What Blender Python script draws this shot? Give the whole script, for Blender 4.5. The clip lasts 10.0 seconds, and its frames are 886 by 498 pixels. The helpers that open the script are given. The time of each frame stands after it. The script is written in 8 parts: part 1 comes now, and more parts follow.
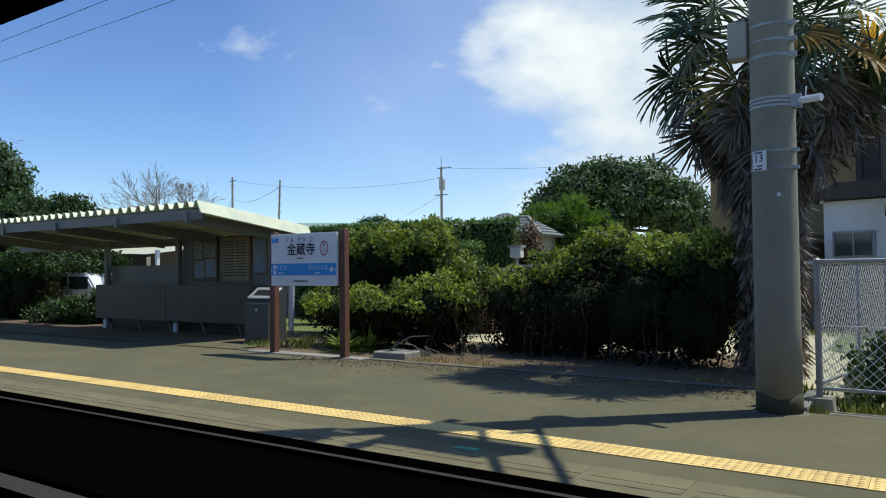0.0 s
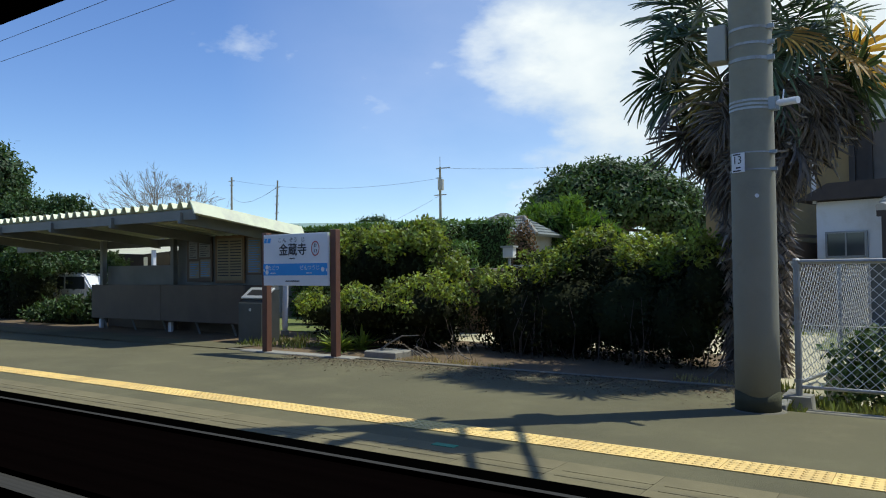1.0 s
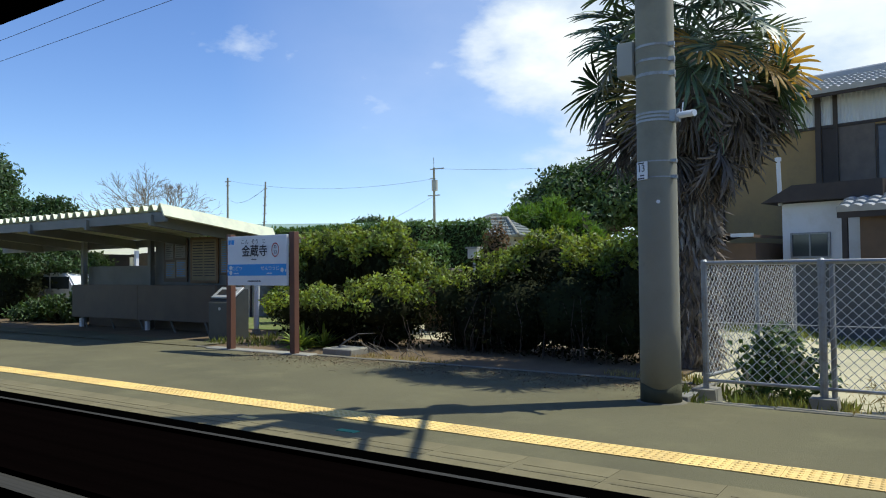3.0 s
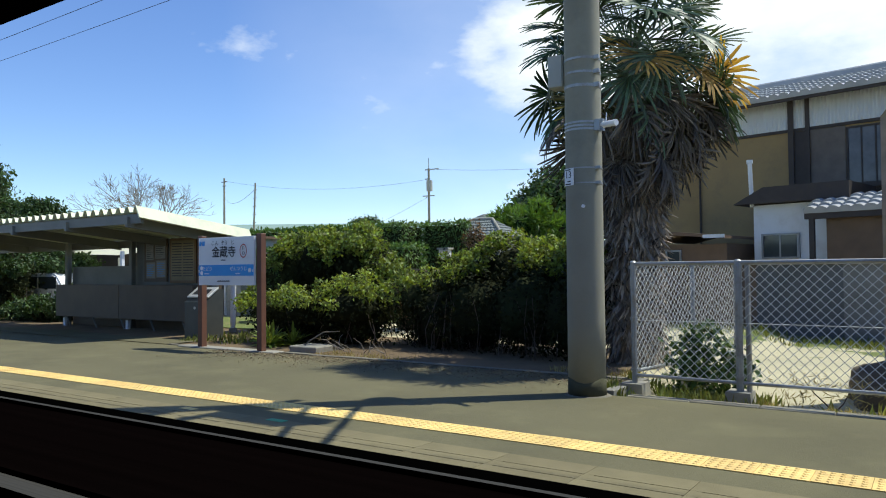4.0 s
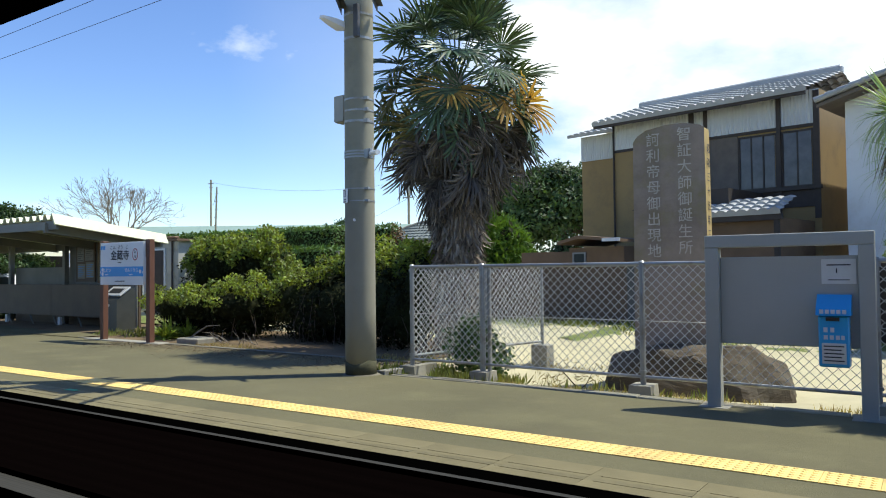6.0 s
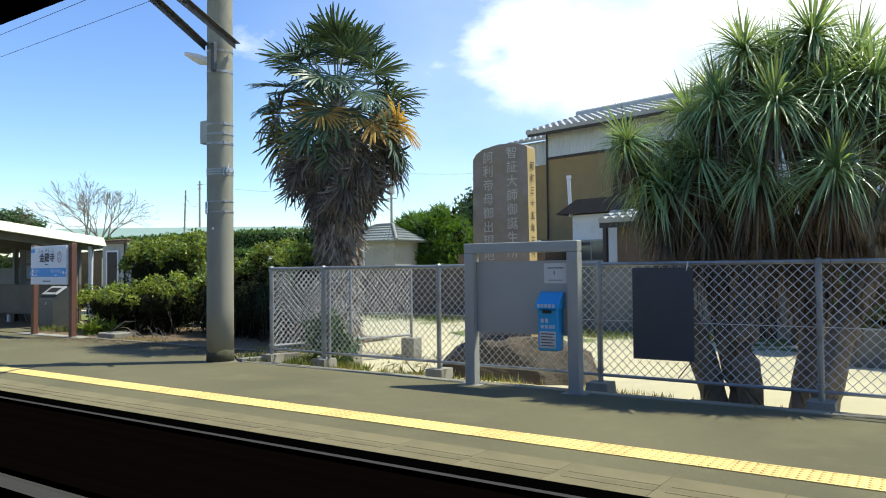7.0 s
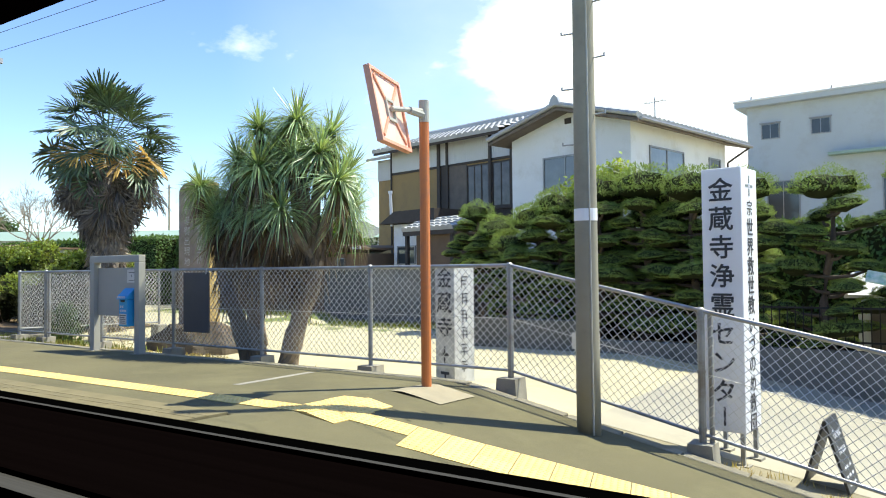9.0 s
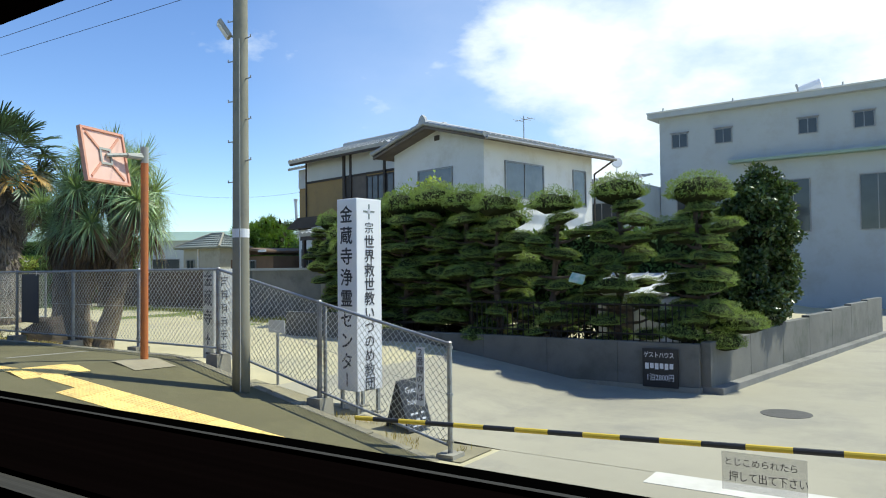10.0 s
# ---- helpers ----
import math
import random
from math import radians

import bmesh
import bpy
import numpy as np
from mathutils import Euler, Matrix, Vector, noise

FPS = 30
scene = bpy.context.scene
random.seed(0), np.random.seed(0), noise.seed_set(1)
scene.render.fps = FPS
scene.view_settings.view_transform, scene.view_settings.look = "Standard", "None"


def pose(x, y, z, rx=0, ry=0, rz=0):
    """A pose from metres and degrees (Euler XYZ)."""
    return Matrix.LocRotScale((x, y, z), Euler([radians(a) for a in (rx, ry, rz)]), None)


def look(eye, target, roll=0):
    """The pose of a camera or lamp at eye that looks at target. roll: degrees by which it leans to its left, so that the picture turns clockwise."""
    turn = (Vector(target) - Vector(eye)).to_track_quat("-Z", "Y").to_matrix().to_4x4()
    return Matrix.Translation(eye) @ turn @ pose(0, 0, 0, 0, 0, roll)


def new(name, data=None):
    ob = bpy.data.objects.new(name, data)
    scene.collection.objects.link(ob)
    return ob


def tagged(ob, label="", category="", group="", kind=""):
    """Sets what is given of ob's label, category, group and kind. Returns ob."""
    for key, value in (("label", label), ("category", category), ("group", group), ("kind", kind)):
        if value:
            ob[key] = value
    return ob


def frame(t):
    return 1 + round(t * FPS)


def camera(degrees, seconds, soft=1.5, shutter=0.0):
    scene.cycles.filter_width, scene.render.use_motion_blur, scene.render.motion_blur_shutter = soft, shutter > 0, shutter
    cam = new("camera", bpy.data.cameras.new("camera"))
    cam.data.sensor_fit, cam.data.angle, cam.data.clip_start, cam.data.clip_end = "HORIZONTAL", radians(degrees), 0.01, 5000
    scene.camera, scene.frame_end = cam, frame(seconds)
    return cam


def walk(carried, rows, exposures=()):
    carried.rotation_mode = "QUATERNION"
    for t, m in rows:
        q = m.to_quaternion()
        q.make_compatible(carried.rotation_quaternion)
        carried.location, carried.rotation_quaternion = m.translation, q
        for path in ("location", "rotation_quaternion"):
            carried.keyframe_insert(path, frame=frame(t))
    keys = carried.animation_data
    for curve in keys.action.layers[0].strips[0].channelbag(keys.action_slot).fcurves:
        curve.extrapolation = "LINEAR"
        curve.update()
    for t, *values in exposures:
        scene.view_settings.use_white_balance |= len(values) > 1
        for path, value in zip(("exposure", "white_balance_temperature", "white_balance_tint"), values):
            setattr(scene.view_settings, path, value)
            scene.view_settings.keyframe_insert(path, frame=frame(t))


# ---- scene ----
# A small country railway station seen from a carriage window: x runs along the track, y away from it, z up from the platform's edge.
# The camera looks out of a carriage that pulls away along x, always in the same direction.
cam = camera(62.37, 10.0, soft=1.05, shutter=0.0)
EYE, YAW, PITCH, ROLL = 1.2125, 33.506, 1.631, -0.59
AHEAD = Vector((-math.sin(radians(YAW)) * math.cos(radians(PITCH)), math.cos(radians(YAW)) * math.cos(radians(PITCH)), math.sin(radians(PITCH))))
TRAVEL = [(0.0, 0.0), (0.5, 0.069), (1.0, 0.176), (1.5, 0.332), (2.0, 0.525), (2.5, 0.753), (2.7, 0.857), (3.2, 1.17), (3.6, 1.455), (4.0, 1.783), (4.5, 2.271), (5.0, 2.927),
          (5.2, 3.209), (5.6, 3.90), (6.0, 4.74), (6.5, 5.901), (7.0, 7.34), (7.5, 8.886), (8.0, 10.58), (8.5, 12.557), (9.0, 14.688), (9.5, 17.169), (10.0, 19.699)]
EXPOSURES = [(0.0, -0.18, 6200, 3), (2.5, -0.05, 6250, 3), (4.5, 0.12, 6400, 3), (5.0, 0.10, 6400, 3), (6.5, 0.40, 6650, 2), (7.0, 0.45, 6600, 1), (7.5, 0.80, 6850, 2), (8.0, 0.50, 6600, 0), (8.5, 0.80, 6850, 2), (9.0, 0.86, 6900, 2), (9.5, 0.46, 6550, 0), (10.0, 0.2, 6500, -1)]
walk(cam, [(t, look(Vector((s, 0, EYE)), Vector((s, 0, EYE)) + AHEAD, ROLL)) for t, s in TRAVEL], EXPOSURES)

# ---- sky and sun ----
SUN = Vector((0.38, 0.43, 1.0)).normalized()


def link(tree, a, b):
    tree.links.new(a, b)


def node(tree, kind, **values):
    n = tree.nodes.new(kind)
    for key, value in values.items():
        if key in n.inputs:
            n.inputs[key].default_value = value
    return n


def maths(tree, op, a, b=0.5, clamp=False):
    n = tree.nodes.new("ShaderNodeMath")
    n.operation, n.use_clamp = op, clamp
    for i, v in enumerate((a, b)):
        if isinstance(v, (int, float)):
            n.inputs[i].default_value = v
        else:
            tree.links.new(v, n.inputs[i])
    return n.outputs[0]


def ramp(tree, fac, stops):
    n = tree.nodes.new("ShaderNodeValToRGB")
    while len(n.color_ramp.elements) < len(stops):
        n.color_ramp.elements.new(0.5)
    for e, (p, c) in zip(n.color_ramp.elements, stops):
        e.position, e.color = p, (c, c, c, 1) if isinstance(c, (int, float)) else (*c, 1)
    tree.links.new(fac, n.inputs[0])
    return n.outputs[0]


world = bpy.data.worlds.new("sky")
scene.world = world
world.use_nodes = True
wt = world.node_tree
wt.nodes.clear()
sky = wt.nodes.new("ShaderNodeTexSky")
sky.sky_type, sky.sun_disc = "NISHITA", False
sky.sun_elevation, sky.sun_rotation = math.asin(SUN.z), math.atan2(SUN.x, SUN.y)
sky.air_density, sky.dust_density, sky.ozone_density = 0.85, 0.15, 2.5
way = wt.nodes.new("ShaderNodeTexCoord").outputs["Generated"]
# a bank of fair-weather cumulus, low over the houses
heart = wt.nodes.new("ShaderNodeVectorMath")
heart.operation = "DOT_PRODUCT"
heart.inputs[1].default_value = Vector((-0.16, 0.93, 0.26)).normalized()
link(wt, way, heart.inputs[0])
puff = node(wt, "ShaderNodeTexNoise", Scale=4.5, Detail=9.0, Roughness=0.55)
stretch = wt.nodes.new("ShaderNodeMapping")
stretch.inputs["Scale"].default_value = (1, 1, 2.0)
link(wt, way, stretch.inputs[0])
link(wt, stretch.outputs[0], puff.inputs["Vector"])
near = ramp(wt, heart.outputs["Value"], [(0.90, 0.0), (0.985, 1.0)])
loose = node(wt, "ShaderNodeTexNoise", Scale=1.3, Detail=3.0)
link(wt, way, loose.inputs["Vector"])
bank = maths(wt, "MAXIMUM", near, ramp(wt, loose.outputs["Fac"], [(0.66, 0.0), (0.85, 0.5)]))
cover = ramp(wt, maths(wt, "ADD", puff.outputs["Fac"], maths(wt, "MULTIPLY", bank, 0.42)), [(0.62, 0.0), (0.78, 0.7), (0.94, 1.0)])
veil = maths(wt, "MULTIPLY", ramp(wt, heart.outputs["Value"], [(0.78, 0.0), (0.97, 1.0)]), 0.26)
cover = maths(wt, "MAXIMUM", cover, veil)
shade = ramp(wt, puff.outputs["Fac"], [(0.32, (7.6, 8.7, 9.9)), (0.66, (12.2, 12.2, 12.2))])
over = wt.nodes.new("ShaderNodeMix")
over.data_type = "RGBA"
link(wt, cover, over.inputs["Factor"])
clear = node(wt, "ShaderNodeHueSaturation", Hue=0.512, Saturation=1.14, Value=1.98)
link(wt, sky.outputs[0], clear.inputs["Color"])
link(wt, clear.outputs[0], over.inputs["A"])
link(wt, shade, over.inputs["B"])
back = node(wt, "ShaderNodeBackground", Strength=0.09)
link(wt, over.outputs["Result"], back.inputs["Color"])
link(wt, back.outputs[0], wt.nodes.new("ShaderNodeOutputWorld").inputs[0])

lamp = bpy.data.lights.new("sun", "SUN")
lamp.energy, lamp.angle, lamp.color = 4.7, radians(0.6), (1.0, 0.95, 0.86)
new("sun", lamp).matrix_world = look(SUN * 60, (0, 0, 0))


# ---- materials ----
def material(name, colour, second=None, rough=0.8, metal=0.0, scale=6.0, fine=60.0, bump=0.2, amount=1.0, island=0.0, leaf=0.0, grit=0.25, gloss=0.5, dirt=None, dirt_scale=1.2, each=0.0):
    """A surface of two colours mixed by a broad and a fine noise, with a little relief; island varies loose pieces, leaf lets light through."""
    m = bpy.data.materials.new(name)
    m.use_nodes = True
    t = m.node_tree
    t.nodes.clear()
    out = t.nodes.new("ShaderNodeOutputMaterial")
    b = node(t, "ShaderNodeBsdfPrincipled", Roughness=rough, Metallic=metal)
    b.inputs["Specular IOR Level"].default_value = gloss
    at = t.nodes.new("ShaderNodeTexCoord").outputs["Object"]
    wide = node(t, "ShaderNodeTexNoise", Scale=scale, Detail=5.0, Roughness=0.6)
    small = node(t, "ShaderNodeTexNoise", Scale=fine, Detail=4.0, Roughness=0.65)
    link(t, at, wide.inputs["Vector"])
    link(t, at, small.inputs["Vector"])
    second = second or tuple(c * 0.72 for c in colour)
    fac = maths(t, "ADD", maths(t, "MULTIPLY", ramp(t, wide.outputs["Fac"], [(0.32, 0.0), (0.68, 1.0)]), amount * (1 - grit)), maths(t, "MULTIPLY", small.outputs["Fac"], grit), True)
    mix = t.nodes.new("ShaderNodeMix")
    mix.data_type = "RGBA"
    link(t, fac, mix.inputs["Factor"])
    mix.inputs["A"].default_value, mix.inputs["B"].default_value = (*colour, 1), (*second, 1)
    col = mix.outputs["Result"]
    if dirt:
        stain = node(t, "ShaderNodeTexNoise", Scale=dirt_scale, Detail=8.0, Roughness=0.7)
        link(t, at, stain.inputs["Vector"])
        over = t.nodes.new("ShaderNodeMix")
        over.data_type = "RGBA"
        link(t, ramp(t, stain.outputs["Fac"], [(0.5, 0.0), (0.66, 0.8)]), over.inputs["Factor"])
        link(t, col, over.inputs["A"])
        over.inputs["B"].default_value = (*dirt, 1)
        col = over.outputs["Result"]
    if island or each:
        pick = t.nodes.new("ShaderNodeNewGeometry").outputs["Random Per Island"] if island else t.nodes.new("ShaderNodeObjectInfo").outputs["Random"]
        hsv = t.nodes.new("ShaderNodeHueSaturation")
        link(t, col, hsv.inputs["Color"])
        power = island or each
        link(t, maths(t, "ADD", maths(t, "MULTIPLY", pick, 2 * power), 1 - power), hsv.inputs["Value"])
        link(t, maths(t, "ADD", maths(t, "MULTIPLY", pick, 0.05 * power), 0.5 - 0.025 * power), hsv.inputs["Hue"])
        col = hsv.outputs[0]
    link(t, col, b.inputs["Base Color"])
    if bump:
        bp = node(t, "ShaderNodeBump", Strength=bump, Distance=0.01)
        link(t, small.outputs["Fac"], bp.inputs["Height"])
        link(t, bp.outputs[0], b.inputs["Normal"])
    if leaf:
        tr = t.nodes.new("ShaderNodeBsdfTranslucent")
        glow = t.nodes.new("ShaderNodeMix")
        glow.data_type, glow.blend_type = "RGBA", "MULTIPLY"
        glow.inputs["Factor"].default_value = 1.0
        link(t, col, glow.inputs["A"])
        glow.inputs["B"].default_value = (1.5, 1.35, 0.6, 1)
        link(t, glow.outputs["Result"], tr.inputs["Color"])
        add = t.nodes.new("ShaderNodeMixShader")
        add.inputs[0].default_value = leaf
        link(t, b.outputs[0], add.inputs[1])
        link(t, tr.outputs[0], add.inputs[2])
        link(t, add.outputs[0], out.inputs[0])
    else:
        link(t, b.outputs[0], out.inputs[0])
    return m


ASPHALT = material("asphalt", (0.172, 0.157, 0.086), (0.094, 0.087, 0.052), 0.95, scale=1.1, fine=140, bump=0.5, gloss=0.2, dirt=(0.178, 0.16, 0.088), dirt_scale=0.55)
TACTILE = material("tactile_yellow", (0.86, 0.60, 0.19), (0.76, 0.53, 0.19), 0.7, scale=3, fine=90, bump=0.15, each=0.10, dirt=(0.62, 0.44, 0.15), dirt_scale=6)
COPING = material("coping_concrete", (0.215, 0.185, 0.10), (0.15, 0.13, 0.07), 0.92, scale=2.5, fine=80, bump=0.3, each=0.05, gloss=0.25)
CONCRETE = material("concrete", (0.34, 0.32, 0.26), (0.26, 0.245, 0.20), 0.88, scale=2, fine=70, bump=0.25, dirt=(0.2, 0.19, 0.165), dirt_scale=2.2)
POLE = material("spun_concrete", (0.305, 0.29, 0.22), (0.24, 0.228, 0.17), 0.8, scale=1.2, fine=50, bump=0.12, dirt=(0.18, 0.172, 0.135), dirt_scale=0.9)
SAND = material("pale_sand", (0.53, 0.475, 0.30), (0.43, 0.385, 0.235), 0.95, scale=0.5, fine=50, bump=0.4, dirt=(0.36, 0.33, 0.22), dirt_scale=0.35)
ROAD = material("worn_road", (0.39, 0.36, 0.27), (0.31, 0.288, 0.215), 0.92, scale=0.4, fine=90, bump=0.3, dirt=(0.26, 0.245, 0.20), dirt_scale=0.5)
LAWN = material("mown_lawn", (0.17, 0.20, 0.045), (0.10, 0.13, 0.03), 0.95, scale=4, fine=90, bump=0.8, grit=0.5, dirt=(0.24, 0.21, 0.09), dirt_scale=1.5)
VERGE = material("trodden_earth", (0.30, 0.265, 0.165), (0.20, 0.18, 0.115), 0.95, scale=1.5, fine=60, bump=0.5, dirt=(0.34, 0.31, 0.2), dirt_scale=1.2)
SOIL = material("dry_soil", (0.18, 0.122, 0.062), (0.10, 0.07, 0.036), 0.95, scale=2, fine=40, bump=0.6)
GALVANISED = material("galvanised_steel", (0.42, 0.43, 0.43), (0.30, 0.31, 0.31), 0.5, 0.65, scale=5, fine=80, bump=0.05, dirt=(0.27, 0.24, 0.2), dirt_scale=5)
WIRE = material("wire", (0.74, 0.73, 0.67), (0.60, 0.59, 0.54), 0.5, 0.1, scale=9, fine=60, bump=0)
GREYPAINT = material("grey_paint", (0.40, 0.40, 0.355), (0.34, 0.34, 0.30), 0.55, scale=2, fine=60, bump=0.05)
PANELGREY = material("panel_grey", (0.41, 0.405, 0.36), (0.36, 0.355, 0.315), 0.6, scale=1.5, fine=40, bump=0.03)
WHITE = material("white_enamel", (0.84, 0.84, 0.84), (0.76, 0.765, 0.77), 0.4, scale=2, fine=30, bump=0.02)
PAPER = material("paper", (0.70, 0.69, 0.64), (0.6, 0.59, 0.54), 0.8, scale=4, fine=30, bump=0)
SKYBLUE = material("sky_blue_enamel", (0.04, 0.30, 0.72), (0.05, 0.33, 0.74), 0.4, scale=2, fine=30, bump=0)
BOXBLUE = material("box_blue", (0.025, 0.32, 0.66), (0.04, 0.38, 0.72), 0.35, scale=4, fine=50, bump=0.03)
BLACK = material("black_paint", (0.02, 0.02, 0.022), (0.03, 0.03, 0.03), 0.5, scale=4, fine=40, bump=0)
BARPAINT = material("dull_black_bars", (0.018, 0.018, 0.018), (0.028, 0.026, 0.024), 0.8, scale=4, fine=40, bump=0, gloss=0.15)
INK = material("ink", (0.035, 0.035, 0.04), (0.05, 0.05, 0.055), 0.6, scale=4, fine=40, bump=0)
PALEINK = material("pale_ink", (0.62, 0.63, 0.66), (0.55, 0.56, 0.6), 0.6, scale=4, fine=40, bump=0)
RED = material("red_ink", (0.55, 0.08, 0.06), None, 0.5, scale=4, fine=40, bump=0)
BROWNPOST = material("brown_post", (0.17, 0.075, 0.045), (0.12, 0.055, 0.035), 0.55, scale=3, fine=60, bump=0.08)
CREAMROOF = material("cream_roof_steel", (0.76, 0.78, 0.54), (0.68, 0.70, 0.48), 0.5, scale=1.5, fine=30, bump=0.03, dirt=(0.58, 0.57, 0.44), dirt_scale=1.5)
SHELTERGREY = material("shelter_paint", (0.23, 0.23, 0.205), (0.17, 0.17, 0.155), 0.6, scale=2, fine=40, bump=0.05)
DARKPANEL = material("dark_panel", (0.15, 0.105, 0.068), (0.10, 0.072, 0.05), 0.6, scale=2, fine=60, bump=0.1)
STAINLESS = material("stainless", (0.66, 0.66, 0.63), (0.56, 0.56, 0.53), 0.38, 0.35, scale=3, fine=30, bump=0.02)
WOODFRAME = material("wood_frame", (0.28, 0.17, 0.08), (0.2, 0.12, 0.06), 0.6, scale=6, fine=70, bump=0.1)
STONE = material("carved_stone", (0.37, 0.295, 0.24), (0.215, 0.17, 0.135), 0.9, scale=3.2, fine=30, bump=0.6, grit=0.4, dirt=(0.25, 0.21, 0.10), dirt_scale=1.3)
# yellow copy of the stone: sunlight on the slab's side is put into its colour
SUNLITSIDE = material("sunlit_stone_side", (0.50, 0.37, 0.15), (0.42, 0.30, 0.12), 0.9, scale=2, fine=40, bump=0.3)
ROCK = material("brown_rock", (0.12, 0.088, 0.052), (0.055, 0.043, 0.028), 0.92, scale=2.5, fine=25, bump=0.9, dirt=(0.10, 0.085, 0.06), dirt_scale=1.8)
ORANGE = material("orange_paint", (0.62, 0.20, 0.05), (0.50, 0.16, 0.05), 0.6, scale=3, fine=60, bump=0.1, dirt=(0.40, 0.15, 0.07), dirt_scale=4)
PALEORANGE = material("pale_orange_rim", (0.70, 0.36, 0.26), (0.58, 0.26, 0.16), 0.6, scale=3, fine=60, bump=0.1)
PINK = material("faded_orange_panel", (0.80, 0.54, 0.44), (0.74, 0.46, 0.36), 0.6, scale=3, fine=40, bump=0.05)
MIRROR = material("mirror_face", (0.85, 0.86, 0.86), (0.8, 0.8, 0.8), 0.04, 1.0, bump=0)
PLASTER = material("white_plaster", (0.74, 0.75, 0.75), (0.68, 0.69, 0.69), 0.85, scale=0.8, fine=30, bump=0.1, dirt=(0.58, 0.57, 0.53), dirt_scale=0.7)
MUSTARD = material("mustard_wall", (0.34, 0.235, 0.10), (0.28, 0.19, 0.085), 0.85, scale=0.7, fine=30, bump=0.15, dirt=(0.23, 0.165, 0.085), dirt_scale=0.8)
CORRUGATED = material("white_corrugated", (0.66, 0.67, 0.66), (0.58, 0.59, 0.58), 0.6, scale=0.8, fine=20, bump=0.05)
TILE = material("grey_roof_tile", (0.43, 0.44, 0.445), (0.29, 0.30, 0.31), 0.42, scale=1.0, fine=30, bump=0.1, dirt=(0.36, 0.37, 0.37), dirt_scale=3)
DARKWOOD = material("dark_timber", (0.055, 0.042, 0.035), (0.035, 0.028, 0.024), 0.7, scale=4, fine=60, bump=0.15)
GREYWOOD = material("grey_brown_boards", (0.17, 0.14, 0.115), (0.11, 0.092, 0.078), 0.8, scale=3, fine=50, bump=0.15)
DUSKGLASS = material("curtained_dark_glass", (0.13, 0.125, 0.13), (0.07, 0.065, 0.07), 0.12, 0.0, scale=2.0, fine=6, bump=0, gloss=0.4)
BROWNWALL = material("brown_boards", (0.19, 0.12, 0.07), (0.13, 0.085, 0.05), 0.8, scale=2, fine=40, bump=0.15)
GLASS = material("dark_window_glass", (0.035, 0.045, 0.05), (0.06, 0.07, 0.078), 0.08, 0.0, scale=0.8, fine=6, bump=0, gloss=0.5)
ALUMINIUM = material("aluminium_frame", (0.30, 0.30, 0.30), (0.22, 0.22, 0.22), 0.45, 0.7, bump=0)
SLATE = material("green_grey_tile", (0.20, 0.225, 0.21), (0.14, 0.16, 0.15), 0.75, scale=1.0, fine=30, bump=0.1)
FARWALL = material("pale_grey_render", (0.40, 0.445, 0.47), (0.36, 0.40, 0.425), 0.85, scale=0.3, fine=10, bump=0.05, dirt=(0.33, 0.345, 0.345), dirt_scale=0.4)
GREENROOF = material("faded_green_roof", (0.26, 0.36, 0.30), (0.22, 0.31, 0.26), 0.7, scale=0.3, fine=8, bump=0.05)
BLOCK = material("block_wall", (0.25, 0.245, 0.225), (0.18, 0.175, 0.16), 0.9, scale=1.2, fine=50, bump=0.3, dirt=(0.13, 0.13, 0.115), dirt_scale=1.3)
# mossy, stained block, darkened further to carry the shade of overhanging plants
SHADEDMOSSBLOCK = material("shaded_mossy_block", (0.19, 0.186, 0.165), (0.135, 0.133, 0.118), 0.9, scale=1.2, fine=50, bump=0.3, dirt=(0.10, 0.105, 0.085), dirt_scale=1.3)
# notice paper darkened: shade under the shelter roof is put into its colour
SHADEDPAPER = material("shaded_notice", (0.33, 0.32, 0.28), (0.25, 0.24, 0.21), 0.8, scale=5, fine=30, bump=0)
CURTAIN = material("curtained_window", (0.20, 0.225, 0.24), (0.13, 0.15, 0.16), 0.1, 0.0, scale=1.4, fine=8, bump=0, gloss=0.6)
DARKKERB = material("brown_kerb", (0.19, 0.17, 0.12), (0.12, 0.11, 0.08), 0.9, scale=2.5, fine=60, bump=0.35)
MOSS = material("damp_moss", (0.105, 0.10, 0.06), (0.065, 0.066, 0.04), 0.95, scale=5, fine=60, bump=0.5, gloss=0.2)
PALEKERB = material("pale_kerb", (0.33, 0.30, 0.21), (0.24, 0.215, 0.15), 0.9, scale=2, fine=60, bump=0.5, dirt=(0.15, 0.135, 0.09), dirt_scale=2.5)
BARK = material("bark", (0.13, 0.095, 0.065), (0.07, 0.052, 0.038), 0.92, scale=6, fine=40, bump=0.8)
STEMBARK = material("corky_bark", (0.33, 0.26, 0.18), (0.17, 0.13, 0.09), 0.92, scale=7, fine=40, bump=0.9)
PALEBARK = material("pale_bark", (0.24, 0.21, 0.17), (0.16, 0.14, 0.11), 0.92, scale=6, fine=40, bump=0.5)
FIBRE = material("palm_fibre", (0.40, 0.335, 0.26), (0.17, 0.135, 0.105), 0.95, scale=8, fine=90, bump=0.8, island=0.4)
LEAF = material("bush_leaf", (0.32, 0.39, 0.085), (0.15, 0.23, 0.045), 0.5, scale=1.6, fine=12, bump=0, island=0.4, leaf=0.45)
VINELEAF = material("vine_leaf", (0.33, 0.40, 0.075), (0.07, 0.115, 0.025), 0.5, scale=1.5, fine=10, bump=0, island=0.55, leaf=0.38, gloss=0.4)
# near-black leaf: shade under and inside bushes is put into this colour
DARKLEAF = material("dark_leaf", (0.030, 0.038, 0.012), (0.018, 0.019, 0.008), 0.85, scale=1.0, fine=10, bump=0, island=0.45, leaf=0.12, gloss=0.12)
